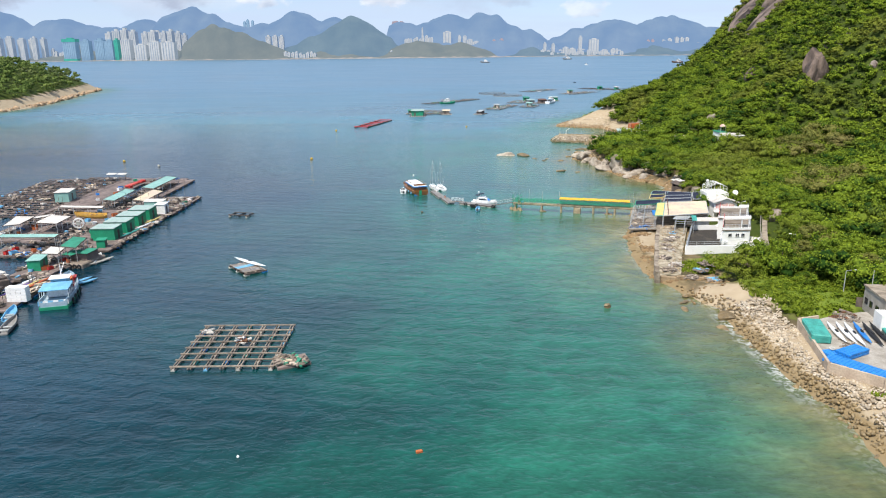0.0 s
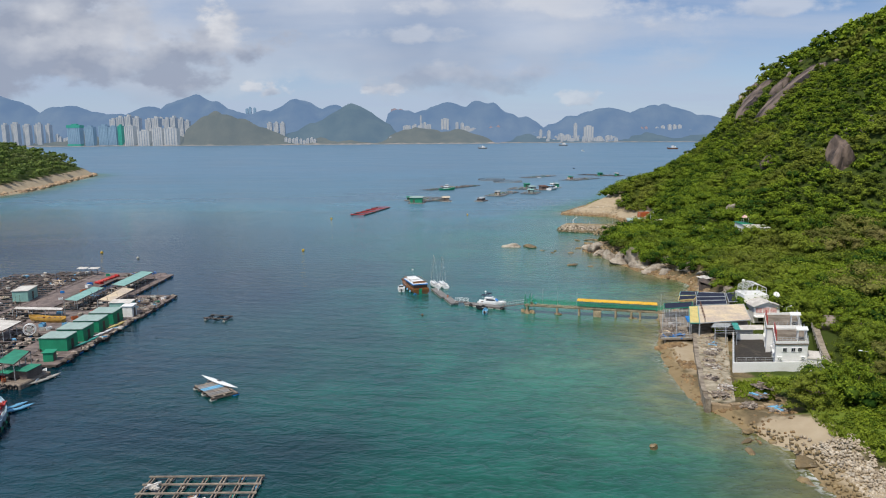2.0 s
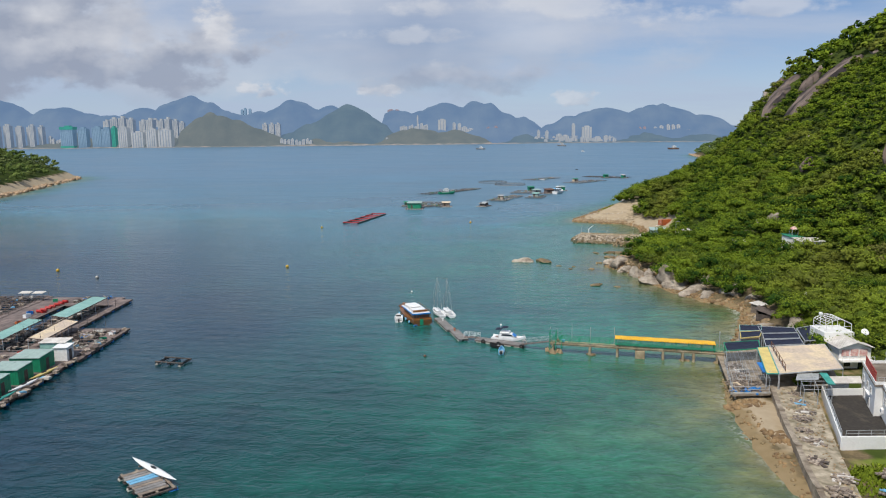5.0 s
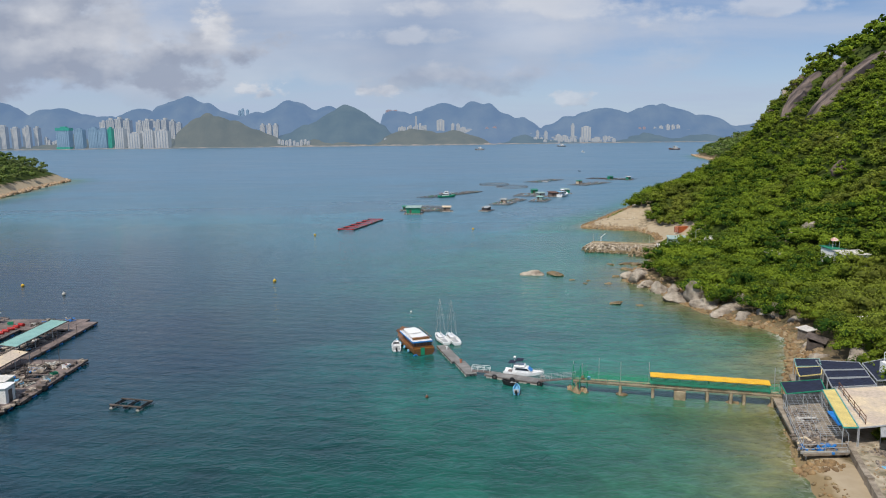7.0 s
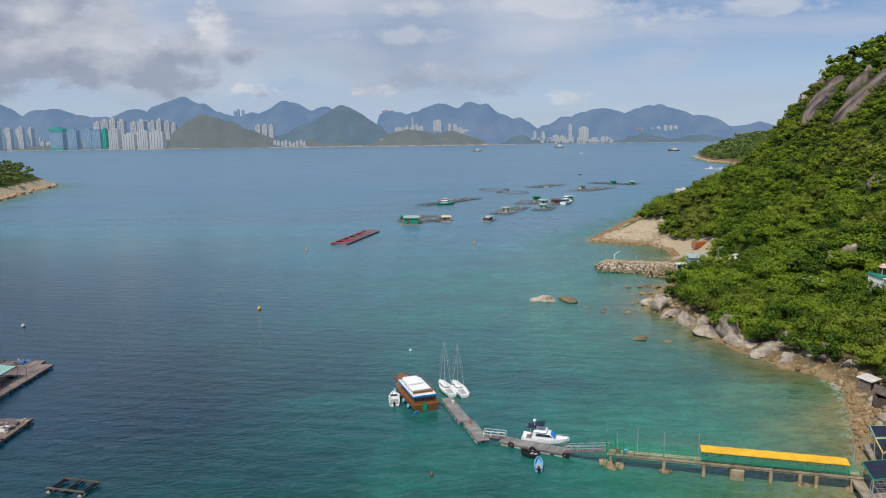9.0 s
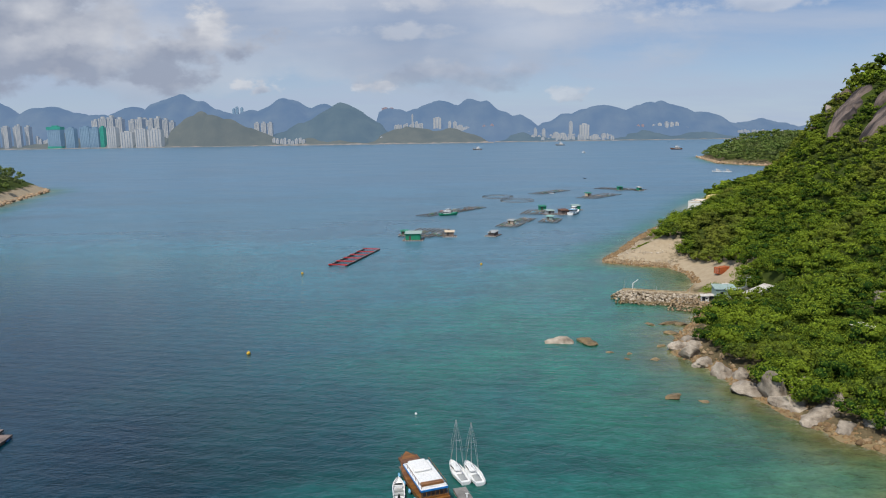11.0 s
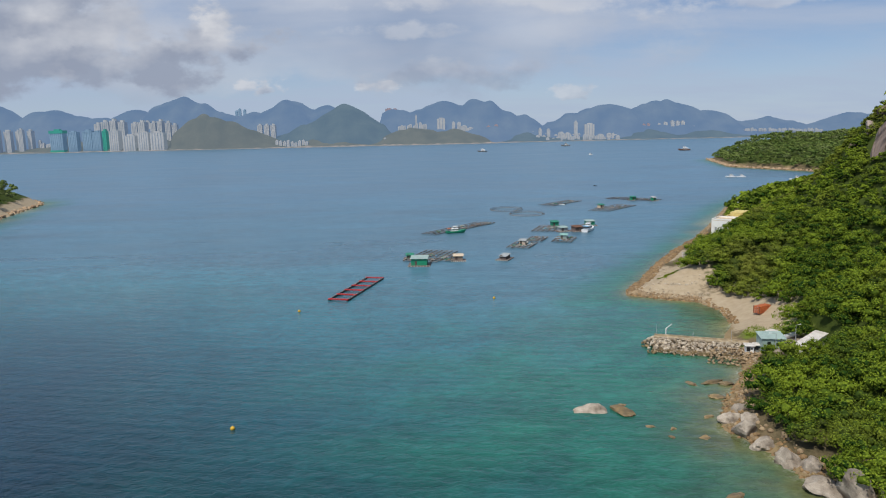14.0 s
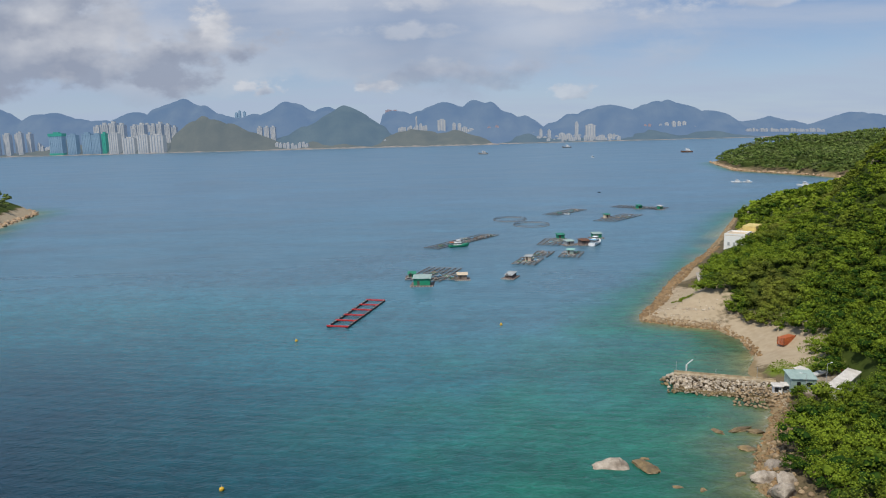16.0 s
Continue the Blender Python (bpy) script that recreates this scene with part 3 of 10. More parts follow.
def water_material():
    m = bpy.data.materials.new("sea_water")
    m.use_nodes = True
    nt = m.node_tree
    N, L = nt.nodes.new, nt.links.new
    b = nt.nodes["Principled BSDF"]
    geo = N("ShaderNodeNewGeometry")

    def noi(scale, stretch, detail=3, turn=0.0, dist=0.0):
        mp, n = N("ShaderNodeMapping"), N("ShaderNodeTexNoise")
        mp.inputs["Scale"].default_value = stretch
        mp.inputs["Rotation"].default_value = (0, 0, radians(turn))
        n.inputs["Scale"].default_value, n.inputs["Detail"].default_value, n.inputs["Distortion"].default_value = scale, detail, dist
        L(geo.outputs["Position"], mp.inputs[0])
        L(mp.outputs[0], n.inputs["Vector"])
        return n.outputs[0]

    def attr(key):
        a = N("ShaderNodeAttribute")
        a.attribute_name = key
        return a.outputs["Fac"]

    def mixed(f, a, b2):
        k = N("ShaderNodeMix")
        k.data_type = "RGBA"
        L(f, k.inputs[0])
        for s, c in ((6, a), (7, b2)):
            if isinstance(c, tuple):
                k.inputs[s].default_value = (*c, 1)
            else:
                L(c, k.inputs[s])
        return k.outputs[2]

    def ranged(f, lo, hi, a=0.0, c=1.0):
        r = N("ShaderNodeMapRange")
        r.inputs[1].default_value, r.inputs[2].default_value, r.inputs[3].default_value, r.inputs[4].default_value = lo, hi, a, c
        L(f, r.inputs[0])
        return r.outputs[0]

    broad = noi(0.012, (1, 0.6, 1), 4, 20, 0.5)
    deep = mixed(ranged(broad, 0.35, 0.65), DEEP_A, DEEP_B)
    # offshore blue with the reflected sky's paleness put into the base colour
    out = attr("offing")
    deep = mixed(ranged(out, 0.0, 0.45), deep, MIDDLE_SHEEN)
    deep = mixed(ranged(out, 0.45, 1.0), deep, OFFING_SHEEN)
    # dark weed beds under the green water
    weed = ranged(noi(0.055, (1, 1, 1), 5, 0, 0.6), 0.50, 0.66)
    shelf = mixed(weed, SHELF, WEED)
    col = mixed(attr("shelf"), deep, shelf)
    patch = noi(0.09, (1, 1, 1), 5)
    bottom = mixed(ranged(patch, 0.40, 0.62), BOTTOM_SAND, BOTTOM_WEED)
    col = mixed(attr("shallow"), col, bottom)
    # thin foam where the sea meets the stones
    foam = N("ShaderNodeMath")
    foam.operation = "MULTIPLY"
    L(ranged(noi(0.9, (1, 1, 1), 7, 0, 1.5), 0.44, 0.62), foam.inputs[0])
    L(attr("edge"), foam.inputs[1])
    col = mixed(foam.outputs[0], col, (0.62, 0.62, 0.58))
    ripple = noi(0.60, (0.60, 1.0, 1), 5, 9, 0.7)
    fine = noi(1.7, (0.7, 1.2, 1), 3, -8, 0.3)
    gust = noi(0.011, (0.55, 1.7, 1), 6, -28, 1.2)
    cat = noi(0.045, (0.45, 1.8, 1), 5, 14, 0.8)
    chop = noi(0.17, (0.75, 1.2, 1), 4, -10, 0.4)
    # light and dark of wavelets, gusts and chop put into the base colour
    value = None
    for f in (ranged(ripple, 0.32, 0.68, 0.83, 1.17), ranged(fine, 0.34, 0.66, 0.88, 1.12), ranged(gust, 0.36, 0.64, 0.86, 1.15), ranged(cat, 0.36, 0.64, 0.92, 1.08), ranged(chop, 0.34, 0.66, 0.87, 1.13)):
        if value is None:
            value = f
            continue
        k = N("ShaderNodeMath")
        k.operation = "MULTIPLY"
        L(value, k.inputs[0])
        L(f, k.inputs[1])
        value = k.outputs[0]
    ripple_light = N("ShaderNodeHueSaturation")
    L(value, ripple_light.inputs["Value"])
    L(col, ripple_light.inputs["Color"])
    L(ripple_light.outputs[0], b.inputs["Base Color"])
    rough = N("ShaderNodeMath")
    rough.operation = "ADD"
    L(ranged(gust, 0.38, 0.62, 0.06, 0.14), rough.inputs[0])
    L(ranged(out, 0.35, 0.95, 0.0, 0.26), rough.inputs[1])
    L(rough.outputs[0], b.inputs["Roughness"])
    b.inputs["IOR"].default_value = 1.333
    b.inputs["Specular IOR Level"].default_value = 0.5
    # old wakes and swell crossing the bay as long low bands
    mp, swell = N("ShaderNodeMapping"), N("ShaderNodeTexWave")
    mp.inputs["Rotation"].default_value = (0, 0, radians(28))
    mp.inputs["Scale"].default_value = (0.35, 1, 1)
    L(geo.outputs["Position"], mp.inputs[0])
    L(mp.outputs[0], swell.inputs["Vector"])
    swell.bands_direction = "Y"
    swell.inputs["Scale"].default_value, swell.inputs["Distortion"].default_value = 0.085, 7.0
    swell.inputs["Detail"].default_value, swell.inputs["Detail Scale"].default_value = 2.0, 0.35
    prev = None
    for src, dist_, strength in ((swell.outputs["Fac"], 0.05, 0.6), (chop, 0.13, 0.8), (ripple, 0.17, 1.0), (fine, 0.06, 1.0)):
        bp = N("ShaderNodeBump")
        bp.inputs["Strength"].default_value, bp.inputs["Distance"].default_value = strength, dist_
        L(src, bp.inputs["Height"])
        if prev:
            L(prev, bp.inputs["Normal"])
        prev = bp.outputs[0]
    L(prev, b.inputs["Normal"])
    return m


MIDDLE_SHEEN = (0.022, 0.122, 0.150)
WEED = (0.012, 0.092, 0.060)
DEEP_A, DEEP_B, SHELF, OFFING_SHEEN = (0.000, 0.011, 0.024), (0.000, 0.023, 0.038), (0.014, 0.128, 0.082), (0.084, 0.163, 0.234)
BOTTOM_SAND, BOTTOM_WEED = (0.155, 0.136, 0.046), (0.085, 0.108, 0.040)


def sea():
    xs = np.unique(np.concatenate([[-5200, -3600, -2400, -1600, -1100, -800, -600], np.arange(-480, -20, 20), np.arange(-20, 110, 2.4), np.arange(110, 500, 15), [520, 600, 750, 1000, 1500, 2200, 3200, 5200]]))
    ys = np.unique(np.concatenate([[-1500, -800, -400, -200, -100, -40], np.arange(0, 60, 10), np.arange(60, 400, 2.4), np.arange(400, 560, 6), np.arange(560, 1500, 25), [1600, 1800, 2200, 2800, 3400, 4200, 5200]]))
    X, Y = np.meshgrid(xs, ys, indexing="ij")
    d = np.maximum(coast_distance(X, Y, COAST), coast_distance(X, Y, HEADLAND))
    off = np.maximum(-d, 0)
    # the bottom falls away slowly inside the bay and steeply off the point
    reach = np.interp(Y, [40, 90, 150, 215, 260, 300, 340, 380, 450, 600], [22, 22, 24, 24, 17, 15, 15, 8, 6, 6])
    wob = 1 + 0.35 * np.array([noise.noise((x * 0.06, y * 0.06, 5.1)) for x, y in zip(X.ravel(), Y.ravel())]).reshape(X.shape)
    shallow = np.exp(-(off / (reach * 0.52 * wob)) ** 1.4)
    bank = np.interp(Y, [40, 150, 215, 260, 300, 340, 380, 450], [22, 24, 26, 30, 30, 24, 10, 6])
    shelf = np.exp(-(off / (bank * 2.45 * wob)) ** 2.3)
    # small surf on the beach by the boat yard and in the cove behind the pier
    surf = np.maximum(np.maximum(ease(74, 79, Y) * ease(107, 102, Y), ease(200, 203, Y) * ease(213, 210, Y)), 0.35)
    edge = np.clip(1.1 - off / 1.6, 0, 1) * surf
    # grows with distance; carries the painted sky sheen and the far roughness
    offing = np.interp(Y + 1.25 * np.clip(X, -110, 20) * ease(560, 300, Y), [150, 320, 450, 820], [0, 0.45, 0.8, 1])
    n, k = len(xs), len(ys)
    i, j = np.meshgrid(np.arange(n - 1), np.arange(k - 1), indexing="ij")
    a = (i * k + j).ravel()
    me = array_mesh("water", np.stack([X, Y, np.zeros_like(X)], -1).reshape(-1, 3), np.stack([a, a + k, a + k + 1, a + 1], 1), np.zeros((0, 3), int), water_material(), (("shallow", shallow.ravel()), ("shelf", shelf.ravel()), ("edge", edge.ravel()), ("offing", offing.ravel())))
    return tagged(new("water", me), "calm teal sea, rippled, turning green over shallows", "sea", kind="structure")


sea()

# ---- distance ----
# third colour is the haze each one glows with
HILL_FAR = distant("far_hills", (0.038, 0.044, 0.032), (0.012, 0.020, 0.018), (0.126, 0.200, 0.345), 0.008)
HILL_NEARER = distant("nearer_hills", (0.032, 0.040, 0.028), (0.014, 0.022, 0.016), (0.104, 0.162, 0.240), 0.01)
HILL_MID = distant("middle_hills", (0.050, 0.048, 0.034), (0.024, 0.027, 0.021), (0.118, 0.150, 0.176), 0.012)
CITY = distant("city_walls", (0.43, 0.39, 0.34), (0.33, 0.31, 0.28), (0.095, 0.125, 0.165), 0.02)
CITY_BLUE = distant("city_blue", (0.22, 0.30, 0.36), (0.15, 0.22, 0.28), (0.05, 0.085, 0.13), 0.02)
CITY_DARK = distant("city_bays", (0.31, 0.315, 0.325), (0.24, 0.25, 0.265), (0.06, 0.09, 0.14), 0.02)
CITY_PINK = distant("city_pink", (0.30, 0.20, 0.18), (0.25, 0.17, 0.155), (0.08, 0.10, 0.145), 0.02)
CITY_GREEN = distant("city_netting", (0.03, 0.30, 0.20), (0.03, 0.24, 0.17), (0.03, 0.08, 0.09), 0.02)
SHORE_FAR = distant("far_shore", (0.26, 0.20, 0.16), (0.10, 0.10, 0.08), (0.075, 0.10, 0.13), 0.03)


def far_hill(x0, x1, y, depth, peaks, mat, label, seed):
    """A range of hills: rounded peaks (x, height, half-width) joined into one ridge."""
    nx, ny = 150, 24
    vs, quads = [], []
    for i in range(nx + 1):
        x = x0 + (x1 - x0) * i / nx
        # softened maximum, so that saddles stay sharp and tops round
        ridge = max(h * max(0.0, 1 - (math.hypot(x - px, 0.12 * w) - 0.12 * w) / w) ** 1.1 for px, h, w in peaks)
        ridge += 5 * noise.noise((x * 0.012, seed, 0)) + 3 * noise.noise((x * 0.04, seed, 3)) if ridge > 8 else 0
        end = min(1.0, min(i, nx - i) / 7)
        for j in range(ny + 1):
            v = j / ny
            rise = math.sin(min(1, v * 1.25) * math.pi / 2) ** 1.25 if v < 0.8 else 1 - (v - 0.8) * 1.5
            fold = 1 + (0.16 * noise.noise((x * 0.006, v * 4, seed + 9)) + 0.22 * (0.4 - abs(noise.noise((x * 0.011, v * 1.2, seed + 4))))) * (1 - v)
            vs.append((x, y - depth * (1 - v) + 40 * noise.noise((x * 0.004, v, seed)), max(-3, ridge * rise * fold * end - 2 + (1 - v) * v * 70 * noise.noise((x * 0.016, v * 3, seed)) * min(1, ridge / 90))))
    for i in range(nx):
        for j in range(ny):
            a = i * (ny + 1) + j
            quads.append((a, a + ny + 1, a + ny + 2, a + 1))
    me = array_mesh("backdrop_hill", np.array(vs), np.array(quads), np.zeros((0, 3), int), mat)
    me.shade_smooth()
    return tagged(new("backdrop_hill", me), label, "hills", kind="structure")


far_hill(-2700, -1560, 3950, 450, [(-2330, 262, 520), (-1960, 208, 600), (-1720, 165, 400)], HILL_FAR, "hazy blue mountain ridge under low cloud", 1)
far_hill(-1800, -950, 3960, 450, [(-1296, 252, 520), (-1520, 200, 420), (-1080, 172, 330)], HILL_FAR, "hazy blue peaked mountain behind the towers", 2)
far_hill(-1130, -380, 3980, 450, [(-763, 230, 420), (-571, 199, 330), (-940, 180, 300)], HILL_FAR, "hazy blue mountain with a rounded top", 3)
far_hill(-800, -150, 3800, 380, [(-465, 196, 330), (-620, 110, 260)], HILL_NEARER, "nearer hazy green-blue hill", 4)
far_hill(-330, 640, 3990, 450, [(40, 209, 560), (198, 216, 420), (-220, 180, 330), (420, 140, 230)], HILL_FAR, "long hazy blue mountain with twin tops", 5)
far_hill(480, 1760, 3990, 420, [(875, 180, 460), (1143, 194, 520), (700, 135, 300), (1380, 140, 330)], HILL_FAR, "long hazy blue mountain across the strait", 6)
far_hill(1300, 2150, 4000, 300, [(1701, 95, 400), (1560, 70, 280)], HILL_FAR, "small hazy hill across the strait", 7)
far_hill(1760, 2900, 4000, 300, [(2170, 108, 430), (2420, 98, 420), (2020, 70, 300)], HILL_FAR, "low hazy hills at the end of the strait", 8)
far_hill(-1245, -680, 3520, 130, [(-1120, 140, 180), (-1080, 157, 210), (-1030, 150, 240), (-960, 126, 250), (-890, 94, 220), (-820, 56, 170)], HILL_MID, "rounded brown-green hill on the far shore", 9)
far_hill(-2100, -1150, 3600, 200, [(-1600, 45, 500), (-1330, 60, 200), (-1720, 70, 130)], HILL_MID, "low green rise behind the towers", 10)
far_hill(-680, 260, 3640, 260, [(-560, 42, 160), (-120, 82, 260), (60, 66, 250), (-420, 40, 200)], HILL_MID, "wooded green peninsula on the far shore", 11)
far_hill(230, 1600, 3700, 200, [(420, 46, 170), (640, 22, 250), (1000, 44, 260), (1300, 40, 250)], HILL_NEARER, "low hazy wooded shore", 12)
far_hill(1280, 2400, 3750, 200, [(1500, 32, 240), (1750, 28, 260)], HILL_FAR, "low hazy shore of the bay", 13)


def far_strand(x0, x1, y, h):
    bm = bmesh.new()
    n = 60
    rnd = random.Random(int(x0))
    lo, hi = [], []
    for i in range(n + 1):
        x = x0 + (x1 - x0) * i / n
        yy = y + 12 * noise.noise((x * 0.01, 0, 0))
        lo.append(bm.verts.new((x, yy - 12, -1)))
        hi.append(bm.verts.new((x, yy + 14, h * rnd.uniform(0.5, 1.5))))
    for i in range(n):
        bm.faces.new((lo[i], lo[i + 1], hi[i + 1], hi[i]))
    ob = part("backdrop_shore", bm, SHORE_FAR, kind="structure")
    return tagged(ob, "thin pale rocky waterline of the far shore", "shore")


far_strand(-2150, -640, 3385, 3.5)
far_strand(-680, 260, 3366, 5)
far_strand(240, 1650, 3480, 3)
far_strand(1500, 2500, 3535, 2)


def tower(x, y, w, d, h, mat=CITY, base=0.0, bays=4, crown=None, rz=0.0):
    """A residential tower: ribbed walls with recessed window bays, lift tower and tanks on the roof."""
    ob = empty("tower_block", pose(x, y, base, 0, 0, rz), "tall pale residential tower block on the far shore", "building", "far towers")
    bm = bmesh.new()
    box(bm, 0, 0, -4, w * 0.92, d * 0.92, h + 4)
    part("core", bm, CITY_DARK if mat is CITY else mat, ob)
    step = w / bays
    for i in range(bays):
        bm = bmesh.new()
        box(bm, -w / 2 + step * (i + 0.5), 0, -4, step * 0.62, d, h + 4 - (i % 2) * 2.5)
        part("rib", bm, mat, ob)
    bm = bmesh.new()
    box(bm, 0, 0, h, w * 0.4, d * 0.5, h * 0.05 + 2)
    box(bm, w * 0.24, 0, h, w * 0.12, d * 0.3, 3)
    part("roof_house", bm, crown or mat, ob)
    if crown:
        bm = bmesh.new()
        box(bm, 0, 0, h * 0.88, w * 1.04, d * 1.04, h * 0.13)
        part("netting", bm, crown, ob, "green construction netting")
        bm = bmesh.new()
        box(bm, 0, 0, -2, w * 1.04, d * 1.04, h * 0.14)
        part("lower_netting", bm, crown, ob, "green construction netting")
    return ob


rnd = random.Random(7)
for i in range(8):
    tower(-2065 + i * 27, 3460 + (i % 2) * 30, 21, 26, 106 + rnd.uniform(-6, 8), rz=rnd.uniform(-12, 12))
for i in range(5):
    tower(-1850 + i * 15, 3500 + rnd.uniform(0, 20), 14, 16, rnd.uniform(34, 56), bays=2)
tower(-1716, 3420, 60, 40, 98, CITY_BLUE, bays=7, crown=CITY_GREEN)
for x, w in ((-1648, 42), (-1582, 44), (-1540, 40)):
    tower(x, 3425, w, 36, 92 + rnd.uniform(-4, 4), CITY_BLUE, bays=6)
tower(-1508, 3430, 20, 30, 94, CITY_GREEN, bays=3)
for i in range(7):
    tower(-1640 + i * 60, 3640 + rnd.uniform(0, 30), 30, 34, 98 + rnd.uniform(-14, 10), base=30, rz=rnd.uniform(-20, 20))
for x, w, h in ((-1562, 36, 136), (-1520, 32, 141), (-1482, 32, 133), (-1424, 26, 112), (-1388, 36, 131), (-1336, 26, 127), (-1302, 26, 134), (-1268, 26, 126), (-1238, 24, 116)):
    tower(x, 3560, w, 36, h, rz=rnd.uniform(-10, 10))
for x, w, h in ((-1454, 44, 92), (-1388, 58, 70), (-1324, 50, 82), (-1262, 64, 80)):
    tower(x, 3410, w, 44, h, bays=5)
for x in (-840, -808, -778):
    tower(x, 3560, 24, 26, 96, base=8)
for i in range(9):
    tower(-740 + i * 17, 3440 + rnd.uniform(0, 20), 15, 18, rnd.uniform(18, 34), bays=2)
for x, w, h in ((-560, 50, 16), (-490, 60, 20), (-430, 40, 15), (-300, 40, 8)):
    tower(x, 3560, w, 18, h, CITY, base=34, bays=6)
for i in range(10):
    tower(-190 + i * 14 + rnd.uniform(-4, 4), 3600, 15, 18, rnd.uniform(14, 34), base=70, bays=2)
for x, w, h, b, mt in ((10, 42, 52, 66, CITY), (70, 16, 40, 60, CITY), (96, 18, 42, 55, CITY), (120, 30, 26, 55, CITY), (150, 34, 20, 52, CITY), (200, 20, 46, 30, CITY_PINK), (238, 18, 50, 28, CITY_PINK), (275, 20, 56, 26, CITY_PINK), (-110, 8, 46, 90, CITY), (-262, 36, 30, 150, CITY_PINK), (-230, 30, 28, 150, CITY_PINK)):
    tower(x, 3650 if b < 140 else 3960, w, 20, h, mt, base=b, bays=3)
for i in range(16):
    tower(300 + i * 27 + rnd.uniform(-8, 8), 3660, 18, 16, rnd.uniform(8, 20), base=rnd.uniform(16, 30), bays=2)
for x, w, h in ((480, 14, 56), (520, 16, 52), (650, 16, 84), (715, 50, 72), (610, 40, 30), (580, 30, 36), (770, 30, 22), (810, 26, 26), (840, 30, 20)):
    tower(x, 3600, w, 20, h, base=4, bays=4)
for x, w, h, b, mt in ((1000, 16, 40, 30, CITY_PINK), (1022, 14, 42, 30, CITY_PINK), (1075, 18, 30, 40, CITY), (1105, 22, 36, 40, CITY), (1140, 18, 42, 40, CITY), (1165, 18, 40, 40, CITY), (1190, 20, 38, 42, CITY), (1230, 40, 14, 44, CITY)):
    tower(x, 3690, w, 20, h, mt, base=b, bays=2)
for i in range(24):
    tower(1480 + i * 16 + rnd.uniform(-5, 5), 3640, 14, 16, rnd.uniform(6, 12), base=30 - i * 0.5, bays=2)
# low white blocks along the waterfront and villas on the slopes
for i in range(30):
    tower(470 + i * 13 + rnd.uniform(-6, 6), 3560 + rnd.uniform(-20, 40), rnd.uniform(9, 20), 14, rnd.uniform(8, 30), base=2, bays=2)
for i in range(14):
    tower(-420 + i * 40 + rnd.uniform(-14, 14), 3480 + rnd.uniform(0, 60), rnd.uniform(10, 26), 12, rnd.uniform(6, 12), base=rnd.uniform(4, 26), bays=2)
for x, h in ((-1052, 36), (-1035, 44), (-1010, 40)):
    tower(x, 3950, 14, 14, h, CITY_BLUE, base=150, bays=2)

# ---- woods ----


def crown_shape(seed, lumps, leaves, size):
    """A crown of unit radius: several lumps, each a core under a skin of leaf sprays. Returns vertices, quads,
    triangles and painted shade.
    """
    rnd = np.random.RandomState(seed)
    V, Q, T, S = [], [], [], []
    ico = bmesh.new()
    bmesh.ops.create_icosphere(ico, subdivisions=1, radius=1.0)
    iv = np.array([v.co[:] for v in ico.verts])
    it = np.array([[v.index for v in f.verts] for f in ico.faces])
    ico.free()
    n = 0
    balls = []
    for k in range(lumps):
        a, rad = rnd.uniform(0, 6.28), (0.0 if k == 0 else rnd.uniform(0.35, 0.75))
        balls.append((np.array([math.cos(a) * rad, math.sin(a) * rad, rnd.uniform(-0.05, 0.55) if k else 0.5]), rnd.uniform(0.38, 0.58)))
    for k, (c, r) in enumerate(balls):
        V.append(iv * r * 0.58 * np.array([1, 1, 0.8]) + c + rnd.uniform(-0.06, 0.06, iv.shape))
        T.append(it + n)
        # cores painted darker, as the shade inside the crown
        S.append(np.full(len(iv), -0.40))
        n += len(iv)
        m = leaves // lumps
        nrm = rnd.normal(size=(m, 3))
        nrm[:, 2] = np.abs(nrm[:, 2]) * 1.1 - 0.35
        nrm /= np.linalg.norm(nrm, axis=1)[:, None]
        p = c + nrm * r * rnd.uniform(0.82, 1.12, (m, 1)) * np.array([1, 1, 0.85])
        # no leaves deep inside the neighbouring lumps
        free = np.ones(m, bool)
        for i, (c2, r2) in enumerate(balls):
            if i != k:
                free &= np.linalg.norm(p - c2, axis=1) > r2 * 0.80
        p, nrm, m = p[free], nrm[free], int(free.sum())
        tilt = nrm + rnd.normal(size=(m, 3)) * 0.30 + np.array([0, 0, 0.15])
        tilt /= np.linalg.norm(tilt, axis=1)[:, None]
        u = np.cross(tilt, rnd.normal(size=(m, 3)))
        u /= np.linalg.norm(u, axis=1)[:, None]
        w = np.cross(tilt, u)
        s = rnd.uniform(0.6, 1.25, (m, 1)) * size
        droop = tilt * s * 0.35
        quad = np.stack([p - u * s - droop, p - w * s * 0.7, p + u * s - droop, p + w * s * 0.7], 1)
        V.append(quad.reshape(-1, 3))
        # upturned leaves painted lighter, as if sunlit, besides their random tone
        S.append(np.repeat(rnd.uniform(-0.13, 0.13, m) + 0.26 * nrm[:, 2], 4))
        Q.append(np.arange(m * 4).reshape(m, 4) + n)
        n += m * 4
    return np.concatenate(V), np.concatenate(Q), np.concatenate(T), np.concatenate(S)


RICH = [crown_shape(i, 7, 360, 0.078) for i in range(12)]
FINE = [crown_shape(200 + i, 7, 590, 0.060) for i in range(10)]
SCRUB = [crown_shape(120 + i, 4, 108, 0.142) for i in range(10)]
FAR = [crown_shape(80 + i, 2, 29, 0.275) for i in range(6)]
PLAIN = [crown_shape(50 + i, 4, 50, 0.22) for i in range(6)]


